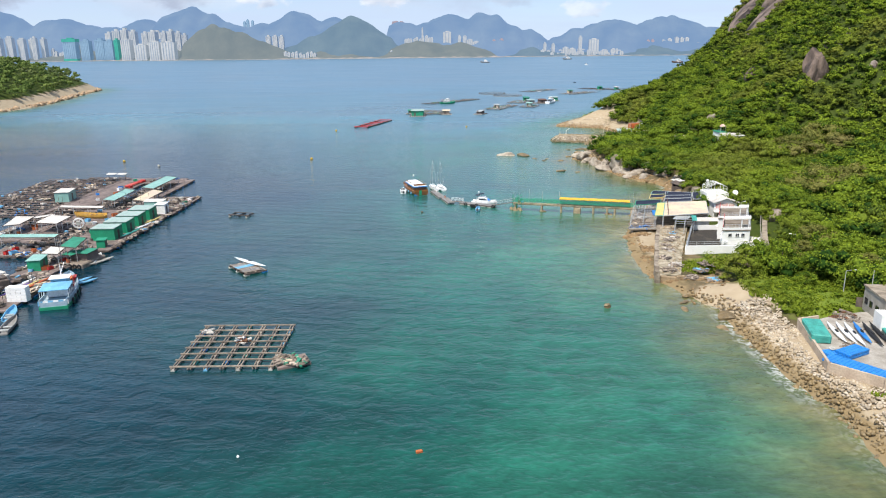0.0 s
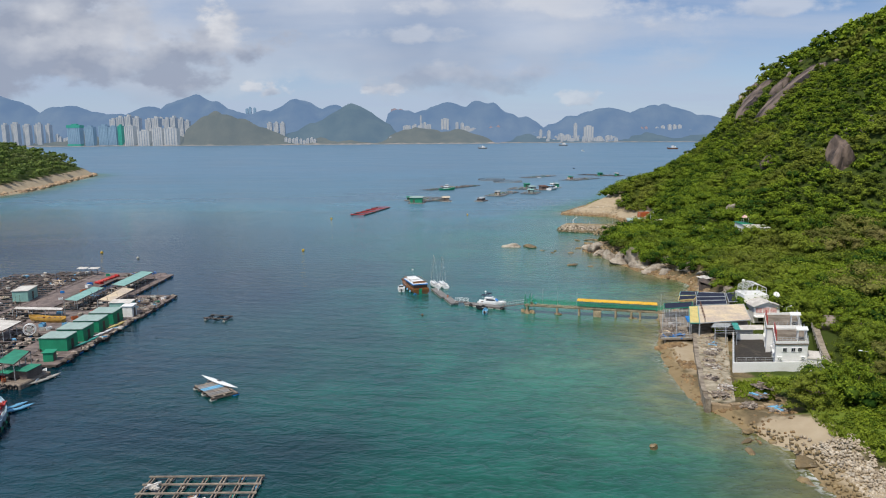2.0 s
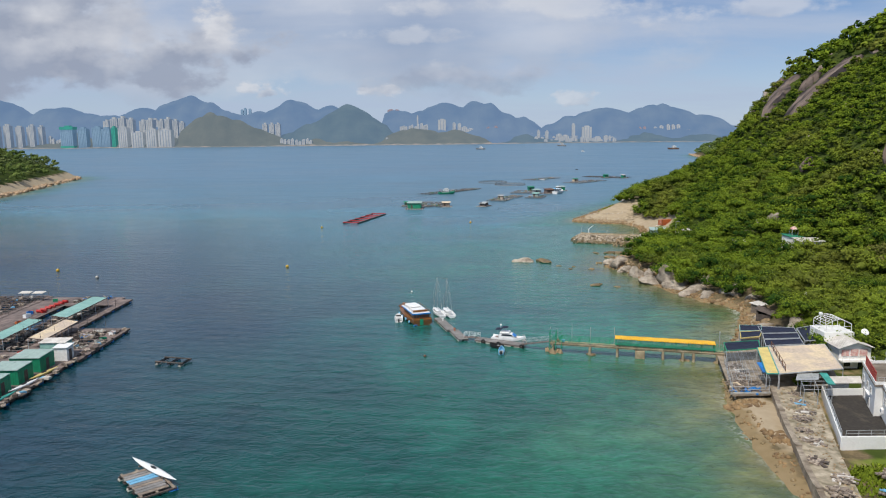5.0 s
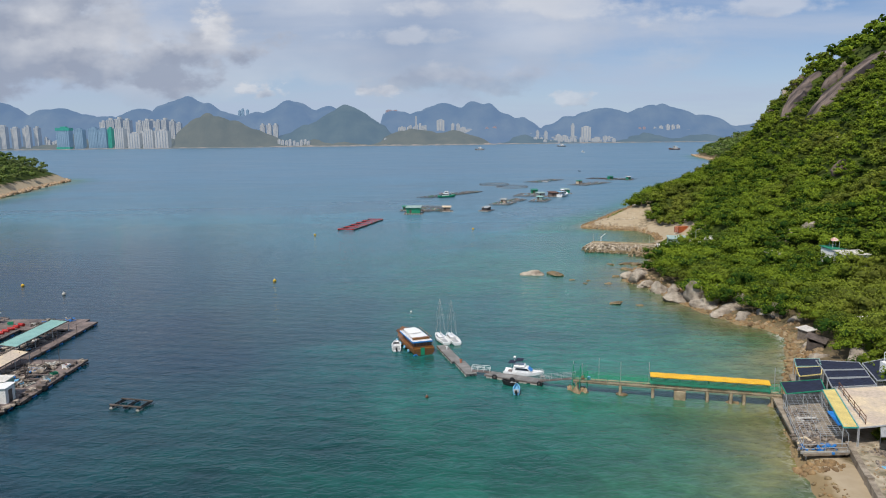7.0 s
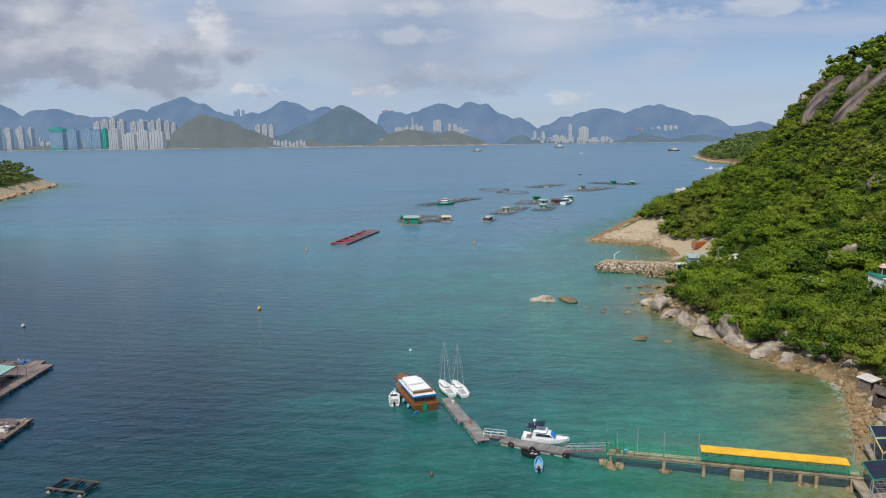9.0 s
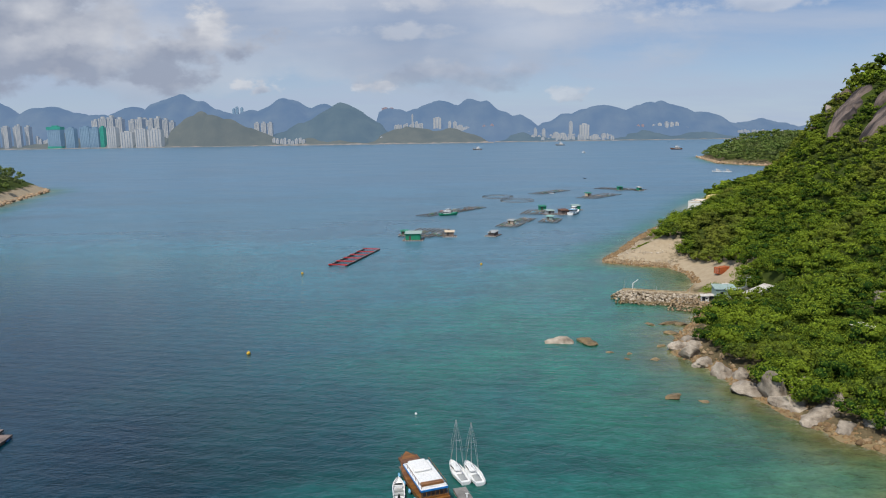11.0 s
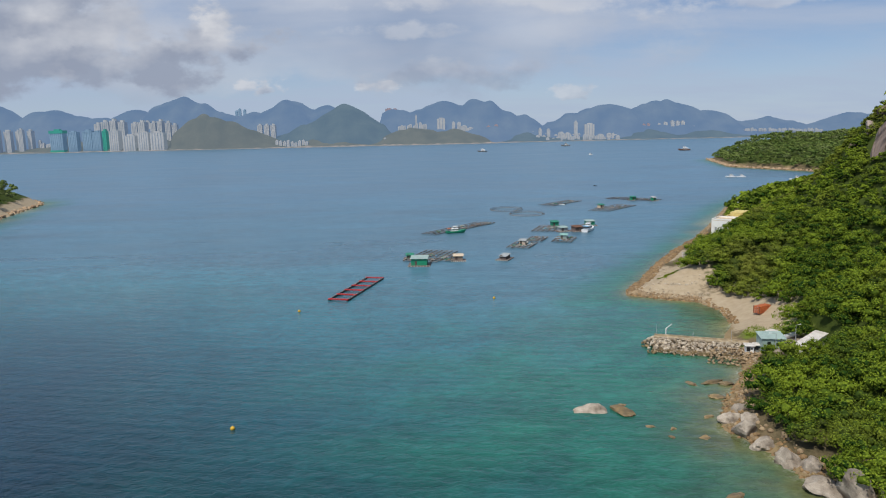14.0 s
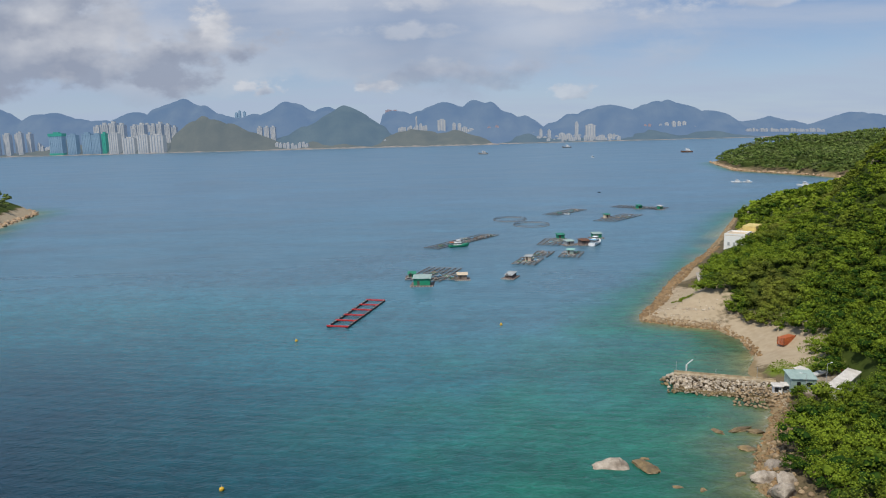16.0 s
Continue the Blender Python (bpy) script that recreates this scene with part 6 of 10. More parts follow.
def heap(x, y, z, r, h, seed, mats, name="rubbish_heap", label="heap of broken boards, sheets and rubbish"):
    """A pile of boards, boxes and sheets thrown together."""
    ob = empty(name, pose(x, y, z), label, "rubbish")
    rnd = random.Random(seed)
    for k, m in enumerate(mats):
        bm = bmesh.new()
        for _ in range(9):
            a, d = rnd.uniform(0, 6.28), r * math.sqrt(rnd.random())
            p = Vector((math.cos(a) * d, math.sin(a) * d, rnd.uniform(0, h) * (1 - d / r * 0.7)))
            l = Vector((rnd.uniform(-1, 1), rnd.uniform(-1, 1), rnd.uniform(-0.25, 0.25))) * rnd.uniform(0.3, 0.9)
            bar(bm, p - l, p + l, rnd.uniform(0.12, 0.5), rnd.uniform(0.05, 0.25))
        part(("board_pile", "sheet_pile", "scrap_pile", "tarpaulin")[k % 4], bm, m, ob, kind="stuff")
    return ob


for i, (x, y, r) in enumerate([(40.0, 123.0, 1.6), (42.0, 126.0, 1.4), (41.2, 130.5, 1.2), (45.5, 122.5, 1.3), (48.0, 126.5, 1.8), (43.8, 136, 1.2), (45.8, 143, 1.3), (48.5, 149, 1.5), (44.2, 139.2, 0.9), (47.6, 145.4, 1.1), (49.5, 152.5, 1.4), (46.6, 118.2, 1.7), (43.0, 119.6, 1.2)]):
    heap(x, y, 1.25 if y > 121 else 0.9, r * 0.8, 0.5, 300 + i, (TIMBER, RUBBISH, RUBBISH, (TIMBER, WHITE_SHEET, TIMBER_DARK, SKY_BLUE)[i % 4]))

# broken concrete strewn over the yard, and brown ledges at the foot of the wall
rnd = random.Random(77)
rubble, ledge = [], []
for _ in range(300):
    v = rnd.random()
    y = 121.5 + 33 * v
    x0, x1 = np.interp(y, [120, 128, 140, 148, 155], [37.8, 39.8, 43.2, 45.8, 48.2]), np.interp(y, [120, 133, 147, 155], [41.0, 45.6, 50.4, 53.2])
    rubble.append((rnd.uniform(x0, x1), y, np.interp(y, [120, 130, 140, 155], [1.05, 1.25, 1.4, 1.5]), rnd.uniform(0.06, 0.26)))
stone_mass("yard_rubble", rubble, SHORE_ROCK, "pale broken concrete strewn over the yard", 31)
for cx, cy, rx, ry, n, big in ((40.6, 138.6, 2.0, 2.6, 60, 0.75), (41.6, 150.6, 3.2, 1.3, 70, 0.7), (40.2, 144.5, 1.6, 2.2, 16, 0.4), (38.6, 131.5, 1.0, 3.5, 26, 0.5), (37.2, 123.5, 0.8, 3.0, 20, 0.5), (41.5, 119.4, 4.2, 1.0, 60, 0.55), (42.5, 112.0, 4.0, 4.5, 30, 0.42), (46.5, 116.8, 2.2, 1.6, 30, 0.5)):
    for _ in range(n):
        a, r = rnd.uniform(0, 6.28), math.sqrt(rnd.random())
        x, y = cx + rx * r * math.cos(a), cy + ry * r * math.sin(a)
        ledge.append((x, y, max(0.0, ground_at(x, y)) + 0.05, rnd.uniform(0.25, 1.0) * big))
stone_mass("brown_ledges", ledge, SHORE_LEDGE, "rough brown rocks at the foot of the sea wall", 32)

# pergola over the yard
perg = empty("yard_pergola", pose(48.5, 148, 1.45), "bare steel pipe pergola with torn green netting", "pergola")
bm = bmesh.new()
for u in (0, 2.0, 4.0):
    for v in (0, 3.4, 6.8):
        rod(bm, (u + 0.37 * v, v, 0), (u + 0.37 * v, v, 2.3), 0.05, n=6)
for u in (0, 2.0, 4.0):
    rod(bm, (u, 0, 2.3), (u + 0.37 * 6.8, 6.8, 2.3), 0.045, n=6)
for v in (0, 1.7, 3.4, 5.1, 6.8):
    rod(bm, (0.37 * v, v, 2.3), (4 + 0.37 * v, v, 2.3), 0.045, n=6)
part("pipe_frame", bm, STEEL, perg)
bm = bmesh.new()
sheet(bm, ((4.2, 1.6, 2.5), (5.2, 1.4, 2.5), (6.6, 6.4, 2.5), (5.5, 6.6, 2.5)), 0.04, 0.15)
part("netting", bm, TEAL_TARP, perg, "torn teal netting")
bm = bmesh.new()
sheet(bm, ((0.6, 3.8, 2.36), (4.0, 3.8, 2.36), (5.6, 6.7, 2.36), (2.3, 6.7, 2.36)), 0.03, 0.2)
part("shade_cloth", bm, GREY_ROOF, perg)


def roof_on_posts(name, corners, mat, label, category, foot, sag=0.25, posts=3, edge=None, nu=10, nv=10, ripple=0.02, seed=1):
    """A sheet or net roof with pipe battens, held up by posts that stand on the floor at height foot."""
    c = sum((Vector(p) for p in corners), Vector()) / 4
    ob = empty(name, pose(c.x, c.y, foot), label, category)
    q = [Vector(p) - Vector((c.x, c.y, foot)) for p in corners]
    bm = bmesh.new()
    sheet(bm, q, 0.05, sag, nu, nv, ripple, seed)
    part("sheet", bm, mat, ob)
    for s in range(posts):
        f = s / (posts - 1)
        for a, b in ((q[0], q[1]), (q[3], q[2])):
            bm = bmesh.new()
            p = a.lerp(b, f) - Vector((0, 0, 0.08))
            rod(bm, (p.x, p.y, 0), p, 0.06, n=6)
            part("post", bm, STEEL, ob)
    for a, b in ((q[0], q[1]), (q[1], q[2]), (q[2], q[3]), (q[3], q[0])):
        bm = bmesh.new()
        d = Vector((0, 0, 0.04))
        bar(bm, a - d, b - d, 0.12, 0.16)
        part("edge_beam", bm, edge or STEEL, ob)
    return ob


platform = empty("stilt_platform", pose(48, 165, 0), "concrete and timber platform on stilts over the rocky shore", "platform", kind="structure")
bm = bmesh.new()
P = [(40.2, 152.4), (45.8, 152.6), (50.0, 155.0), (58.5, 155.8), (62.5, 168), (66, 179), (56.5, 181.5), (52.5, 181.5), (50, 174), (45.2, 171.5)]
f = bm.faces.new([bm.verts.new((x - 48, y - 165, 1.5)) for x, y in P])
r = bmesh.ops.extrude_face_region(bm, geom=[f])
bmesh.ops.translate(bm, verts=[v for v in r["geom"] if isinstance(v, bmesh.types.BMVert)], vec=(0, 0, -0.3))
bmesh.ops.recalc_face_normals(bm, faces=bm.faces)
part("deck", bm, CONCRETE_OLD, platform)
for x, y in ((41, 153.2), (42.6, 158), (44.2, 163), (45.8, 168), (46.4, 171), (45, 153.2), (51, 175), (53, 180), (48.5, 173)):
    bm = bmesh.new()
    rod(bm, (x - 48, y - 165, -1.0), (x - 48, y - 165, 1.25), 0.16, n=8)
    part("stilt", bm, CONCRETE_OLD, platform)
for i in range(8):
    boulder(41.5 + i * 0.9 + (i % 2), 151.0 + (i * 2.7) % 8, 0.1, 1.2, 0.9, 0.6, 220 + i, WET_STONE, "brown rock under the stilt platform")

cage = empty("pipe_cage", pose(43, 160, 1.5), "open steel pipe enclosure covered with grey net, cluttered inside", "enclosure")
bm = bmesh.new()
C0, C1, C2, C3 = Vector((-2.8, -7.4, 0)), Vector((2.8, -7.2, 0)), Vector((7.0, 6.6, 0)), Vector((1.6, 6.8, 0))
for i in range(6):
    for j in range(3):
        p = C0.lerp(C1, j / 2).lerp(C3.lerp(C2, j / 2), i / 5)
        rod(bm, p, p + Vector((0, 0, 2.2)), 0.035, n=6)
part("upright_frame", bm, STEEL, cage)
bm = bmesh.new()
for i in range(25):
    a, b = C0.lerp(C3, i / 24), C1.lerp(C2, i / 24)
    rod(bm, a + Vector((0, 0, 2.2)), b + Vector((0, 0, 2.2)), 0.018, n=5)
for j in range(9):
    a, b = C0.lerp(C1, j / 8), C3.lerp(C2, j / 8)
    rod(bm, a + Vector((0, 0, 2.24)), b + Vector((0, 0, 2.24)), 0.024, n=5)
for z in (0.6, 1.1):
    for a, b in ((C0, C1), (C0, C3)):
        rod(bm, a + Vector((0, 0, z)), b + Vector((0, 0, z)), 0.035, n=5)
part("roof_grid", bm, STEEL, cage)
bm = bmesh.new()
box(bm, 0.0, -7.3, -0.1, 6.0, 0.2, 0.28)
part("front_board", bm, FLOAT, cage)
for i, (u, v, mt) in enumerate([(-1.2, -6, BLUE), (0.9, -6.2, BLUE), (2.0, -3, RUBBISH), (-0.2, -2.5, TIMBER), (1.2, 0.5, RUBBISH), (3.0, 2.5, WHITE_SHEET), (2.4, 5, TIMBER), (-1.0, -4.4, CREAM_SHEET)]):
    heap(43 + u, 160 + v, 1.5, 1.1, 0.6, 330 + i, (mt, RUBBISH, TIMBER), "stored_gear", "stored tarpaulins, boards and fishing gear")

roof_on_posts("cream_roof", ((47.9, 154.2, 4.0), (58.2, 155.6, 4.2), (62.0, 168.2, 4.3), (52.2, 167.6, 4.1)), CREAM_SHEET, "large flat cream weathered roof sheet over the terrace", "roof", 1.5, 0.12, 3)
roof_on_posts("yellow_roof_strip", ((46.0, 154.4, 4.0), (47.8, 154.3, 4.0), (52.1, 167.5, 4.1), (50.2, 167.3, 4.1)), YELLOW_PALE, "narrow pale yellow roof strip beside the cream roof", "roof", 1.5, 0.05, 2, TEAL_TARP)
bm = bmesh.new()
rail = empty("roof_rail", pose(49, 155, 4.1), "rusty red pipe rail standing on the roof edge", "railing")
for z in (0.5, 1.0):
    rod(bm, (0.1, 0, z), (3.6, 12.4, z), 0.05, n=6)
for i in range(6):
    rod(bm, (0.1 + 0.7 * i, 2.48 * i, 0), (0.1 + 0.7 * i, 2.48 * i, 1.0), 0.05, n=6)
part("pipe_rail", bm, RUST, rail)
for i, (c, e, sg) in enumerate([(((52.0, 168.0, 4.2), (58.6, 168.4, 4.3), (59.6, 171.6, 4.3), (53.2, 171.4, 4.2)), STEEL, 0.35), (((53.3, 171.7, 4.3), (59.7, 171.9, 4.35), (60.8, 175, 4.35), (54.5, 175, 4.3)), STEEL, 0.35), (((54.6, 175.3, 4.3), (60.9, 175.3, 4.35), (61.8, 178.4, 4.4), (55.9, 180.0, 4.3)), STEEL, 0.3), (((59.6, 170.0, 4.4), (63.0, 170.2, 4.4), (67.0, 179.2, 4.8), (61.9, 177.6, 4.5)), STEEL, 0.4), (((45.0, 167.0, 3.7), (51.0, 167.9, 3.8), (52.6, 172.2, 3.9), (46.2, 171.4, 3.8)), GREEN_PAINT, 0.3), (((50.0, 173.4, 4.0), (53.6, 174.0, 4.1), (55.4, 177.2, 4.2), (51.4, 177.2, 4.1)), YELLOW_PALE, 0.2), (((51.5, 177.4, 4.2), (55.4, 177.4, 4.2), (56.8, 180.7, 4.3), (52.9, 181.0, 4.3)), AQUA_ROOF, 0.2)]):
    roof_on_posts("shade_net", c, NAVY_NET, "sagging navy blue shade net over the terrace" if i < 5 else "navy blue shade net with a bright painted frame", "shade net", 1.5, sg, 2, e, ripple=0.04, seed=40 + i)
bm = bmesh.new()
sheet(bm, ((-0.6, -6, 0.05), (0.5, -6, 0.05), (1.6, -1.5, 0.05), (0.4, -1.5, 0.05)), 0.1, 0.3)
tarp = part("blue_tarpaulin", bm, BLUE)
tarp.matrix_basis = pose(46.4, 161.2, 3.95)
tagged(tarp, "crumpled blue tarpaulin lying on the roof edge", "tarpaulin")

villa = empty("terrace_house", pose(65.7, 167.6, 0) @ Matrix.Diagonal((0.86, 0.86, 0.88, 1)), "white two-storey house with pitched roof and pink front panels", "house")
bm = bmesh.new()
box(bm, 0, 0, 1.0, 6.2, 5.0, 4.0)
part("wall", bm, WHITE_WALL, villa)
bm = bmesh.new()
for k in range(12):
    for s in (-1, 1):
        a, b = s * 3.6 * k / 12, s * 3.6 * (k + 1) / 12
        z0, z1 = 6.2 - 1.15 * k / 12, 6.2 - 1.15 * (k + 1) / 12 + 0.05
        p, q = (a, z0), (b, z1)
        if s < 0:
            p, q = q, p
        sheet(bm, ((p[0], -3.2, p[1]), (q[0], -3.2, q[1]), (q[0], 2.8, q[1]), (p[0], 2.8, p[1])), 0.06, nu=1, nv=1)
part("roof", bm, WHITE_SHEET, villa, "white corrugated pitched roof")
bm = bmesh.new()
vs = [bm.verts.new(p) for p in ((-3.0, -2.6, 4.9), (3.0, -2.6, 4.9), (0, -2.6, 6.1))]
bm.faces.new(vs)
r = bmesh.ops.extrude_face_region(bm, geom=bm.faces[:])
bmesh.ops.translate(bm, verts=[v for v in r["geom"] if isinstance(v, bmesh.types.BMVert)], vec=(0, 0.2, 0))
bmesh.ops.recalc_face_normals(bm, faces=bm.faces)
part("gable", bm, WHITE_WALL, villa)
PINK = material("pink_paint", (0.62, 0.30, 0.27), (0.72, 0.56, 0.50), scale=2.5, rough=0.7)
for i in range(3):
    bm = bmesh.new()
    box(bm, -1.9 + i * 1.75, -2.58, 3.5, 1.45, 0.1, 1.2)
    part("front_panel", bm, PINK, villa, "faded pink painted panel")
bm = bmesh.new()
box(bm, 0, -3.2, 2.6, 6.4, 1.4, 0.2)
part("balcony", bm, WHITE_WALL, villa)
bm = bmesh.new()
for i in range(10):
    box(bm, -3.1 + i * 0.69, -3.8, 2.8, 0.06, 0.06, 0.75)
box(bm, 0, -3.8, 3.55, 6.3, 0.1, 0.08)
part("balcony_rail", bm, WHITE_PAINT, villa)
for u, w, z, h in ((1.2, 1.0, 0.9, 1.65), (-1.4, 1.2, 1.4, 1.0)):
    bm = bmesh.new()
    box(bm, u, -2.52, z, w, 0.1, h)
    part("front_opening", bm, GLASS_DARK, villa)
bm = bmesh.new()
box(bm, -0.4, 5.4, 1.2, 6.0, 5.6, 5.4)
part("rear_block", bm, WHITE_WALL, villa)
bm = bmesh.new()
for u in (-2.9, -0.4, 2.1):
    for v in (2.9, 5.4, 7.9):
        rod(bm, (u, v, 6.6), (u, v, 8.2), 0.06, n=6)
for v in np.linspace(2.9, 7.9, 6):
    pts = [Vector((-2.9 + 5.0 * k / 8, v, 8.2 + 0.9 * math.sin(math.pi * k / 8))) for k in range(9)]
    for p, q in zip(pts, pts[1:]):
        rod(bm, p, q, 0.05, n=5)
for k in range(9):
    u, z = -2.9 + 5.0 * k / 8, 8.2 + 0.9 * math.sin(math.pi * k / 8)
    rod(bm, (u, 2.9, z), (u, 7.9, z), 0.04, n=5)
for z in (7.1, 7.7):
    rod(bm, (-2.9, 2.9, z), (2.1, 2.9, z), 0.04, n=5)
    rod(bm, (-2.9, 2.9, z), (-2.9, 7.9, z), 0.04, n=5)
part("roof_cage", bm, WHITE_PAINT, villa, "white arched pipe frame on the roof")
bm = bmesh.new()
rod(bm, (-2, 7, 6.6), (-2, 7, 9.0), 0.06)
bmesh.ops.create_icosphere(bm, subdivisions=2, radius=0.4, matrix=Matrix.Translation((-2, 7, 9.3)))
part("water_tank", bm, WHITE_PAINT, villa)
bm = bmesh.new()
bmesh.ops.create_cone(bm, segments=20, radius1=0.1, radius2=0.75, depth=0.3, cap_ends=True, matrix=Matrix.Translation((3.9, 1.4, 6.9)) @ Matrix.Rotation(0.9, 4, "X"))
rod(bm, (3.9, 1.6, 0.8), (3.9, 1.5, 6.9), 0.05)
part("satellite_dish", bm, WHITE_PAINT, villa)

# path behind the house
PATHWAY = [(60.8, 128.0), (61.4, 133.0), (64.2, 140.2), (67.5, 148.0), (70.8, 155.7), (74.6, 164.5), (77.5, 172.0)]
path_ = empty("pavement_path", pose(66, 148, 0), "narrow concrete footpath with a rail behind the house", "path", kind="structure")
bm = bmesh.new()
for (ax, ay), (bx, by) in zip(PATHWAY, PATHWAY[1:]):
    bar(bm, (ax - 66, ay - 148, 2.85), (bx - 66, by - 148, 2.86), 1.0, 0.5)
part("path_slab", bm, CONCRETE_OLD, path_)
for i, ((ax, ay), (bx, by)) in enumerate(zip(PATHWAY, PATHWAY[1:])):
    bm = bmesh.new()
    for z in (0.5, 1.0):
        rod(bm, (ax - 66 - 0.8, ay - 148 + 0.3, 3.1 + z), (bx - 66 - 0.8, by - 148 + 0.3, 3.1 + z), 0.05, n=6)
    for k in range(3):
        u = k / 3
        x, y = ax + (bx - ax) * u - 66 - 0.8, ay + (by - ay) * u - 148 + 0.3
        rod(bm, (x, y, 3.0), (x, y, 4.1), 0.06, n=6)
    part("handrail", bm, CONCRETE, path_)


def lamp_post(x, y, z, h=5.2, rz=0):
    ob = empty("street_lamp", pose(x, y, z, 0, 0, rz), "slim grey street lamp beside the path", "lamp")
    bm = bmesh.new()
    rod(bm, (0, 0, -0.2), (0, 0, h), 0.08, 0.05)
    part("pole", bm, STEEL, ob)
    bm = bmesh.new()
    bar(bm, (0, 0, h), (1.1, 0, h + 0.12), 0.06)
    part("arm", bm, STEEL, ob)
    bm = bmesh.new()
    box(bm, 1.3, 0, h + 0.04, 0.6, 0.22, 0.14, bevel=0.04)
    part("lantern", bm, WHITE_PAINT, ob)


lamp_post(61.2, 105.0, ground_at(61.2, 105), 3.8)
lamp_post(66.4, 158.5, ground_at(66.4, 158.5), 5.0, 30)
lamp_post(64.0, 126.5, ground_at(64, 126.5), 4.6, 160)
lamp_post(75.6, 305.0, ground_at(75.6, 305), 4.6, 160)
lamp_post(82.5, 309.0, ground_at(82.5, 309), 5.5, 20)

# ---- boat yard ----
byard = empty("boat_yard", pose(54, 86, 0), "raised concrete boat yard with a buttressed retaining wall", "yard", kind="structure")
YW = [(53.2, 96.4), (49.9, 95.4), (46.6, 80.6), (50.8, 76.2), (56.0, 73.6), (63.0, 71.0)]
bm = bmesh.new()
f = bm.faces.new([bm.verts.new((x - 54, y - 86, 2.05)) for x, y in YW + [(66, 76), (66, 100), (58, 98.5)]])
r = bmesh.ops.extrude_face_region(bm, geom=[f])
bmesh.ops.translate(bm, verts=[v for v in r["geom"] if isinstance(v, bmesh.types.BMVert)], vec=(0, 0, -2.2))
bmesh.ops.recalc_face_normals(bm, faces=bm.faces)
part("yard_floor", bm, CONCRETE, byard)
for (ax, ay), (bx, by) in zip(YW, YW[1:]):
    bm = bmesh.new()
    bar(bm, (ax - 54, ay - 86, 1.3), (bx - 54, by - 86, 1.3), 0.32, 2.6)
    part("retaining_wall", bm, material("buff_concrete", (0.50, 0.40, 0.30), (0.40, 0.31, 0.23), scale=0.6) if ax == YW[0][0] else bpy.data.materials["buff_concrete"], byard)
    n = int(math.hypot(bx - ax, by - ay) / 1.8)
    for i in range(1, n):
        bm = bmesh.new()
        x, y = ax + (bx - ax) * i / n, ay + (by - ay) * i / n
        k = Vector((by - ay, ax - bx, 0)).normalized() * -0.22
        box(bm, x - 54 + k.x, y - 86 + k.y, 0.2, 0.28, 0.28, 1.3)
        part("buttress", bm, CONCRETE_OLD, byard)

crate_stack = empty("covered_stack", pose(49.8, 90.0, 2.06, 0, 0, -14), "long stack under a teal tarpaulin", "stack")
bm = bmesh.new()
box(bm, 0, 0.6, 0, 2.4, 6.2, 1.25, bevel=0.18)
bmesh.ops.subdivide_edges(bm, edges=bm.edges, cuts=3, use_grid_fill=True)
for v in bm.verts:
    v.co += Vector((0.06 * noise.noise(v.co * 1.5), 0.06 * noise.noise(v.co * 1.5 + Vector((5, 0, 0))), 0.10 * noise.noise(v.co * 0.9 + Vector((0, 7, 0)))))
part("tarpaulin", bm, TEAL_TARP, crate_stack)

def canoe(x0, y0, x1, y1, z, mat, beam=0.72, label="long white racing canoe stored on the yard floor"):
    l = math.hypot(x1 - x0, y1 - y0)
    ob = empty("canoe", pose((x0 + x1) / 2, (y0 + y1) / 2, z, 0, 0, math.degrees(math.atan2(-(x1 - x0), y1 - y0))), label, "canoe", "stored canoes")
    bm = bmesh.new()
    n, k = 18, 10
    rings = []
    for i in range(n + 1):
        u = i / n * 2 - 1
        w = beam / 2 * max(0.03, (1 - abs(u) ** 2.2))
        lift = 0.14 * abs(u) ** 3
        rings.append([bm.verts.new((w * math.cos(a), u * l / 2, 0.32 + lift + (0.3 if math.sin(a) < 0 else 0.2) * math.sin(a) * max(0.15, 1 - abs(u) ** 2.5))) for a in [2 * math.pi * j / k for j in range(k)]])
    for i in range(n):
        for j in range(k):
            bm.faces.new((rings[i][j], rings[i][(j + 1) % k], rings[i + 1][(j + 1) % k], rings[i + 1][j]))
    bm.faces.new(rings[0][::-1])
    bm.faces.new(rings[-1])
    part("hull", bm, mat, ob, smooth=True)
    bm = bmesh.new()
    bmesh.ops.create_cone(bm, segments=12, radius1=0.2, radius2=0.2, depth=0.06, cap_ends=True, matrix=Matrix.Translation((0, 0, 0.56)) @ Matrix.Diagonal((0.9, 3.0, 1, 1)))
    part("cockpit", bm, BLACK, ob)
    for y in (-l * 0.25, l * 0.25):
        bm = bmesh.new()
        box(bm, 0, y, 0, beam * 1.1, 0.12, 0.16)
        part("chock", bm, TIMBER, ob)


for i, (a, b, c, d, m, lab) in enumerate([(53.4, 94.5, 52.2, 87.0, WHITE_GEL, ""), (54.6, 94.5, 53.3, 86.6, WHITE_GEL, ""), (55.7, 94.4, 54.0, 85.8, WHITE_GEL, ""), (57.0, 94.4, 55.2, 86.6, BLUE, "long blue and white canoe stored on the yard floor"), (58.2, 94.3, 56.2, 85.6, BLACK, "long black covered canoe stored on the yard floor"), (59.2, 94.3, 57.4, 85.2, BLACK, "long black covered canoe stored on the yard floor"), (60.3, 94.0, 58.6, 86.0, TEAL_TARP, "long teal canoe stored on the yard floor"), (61.4, 93.6, 60.0, 86.0, WHITE_GEL, ""), (62.4, 93.0, 61.2, 85.6, TEAL_TARP, "long teal canoe stored on the yard floor")]):
    canoe(a, b, c, d, 2.06, m, label=lab or "long white racing canoe stored on the yard floor")


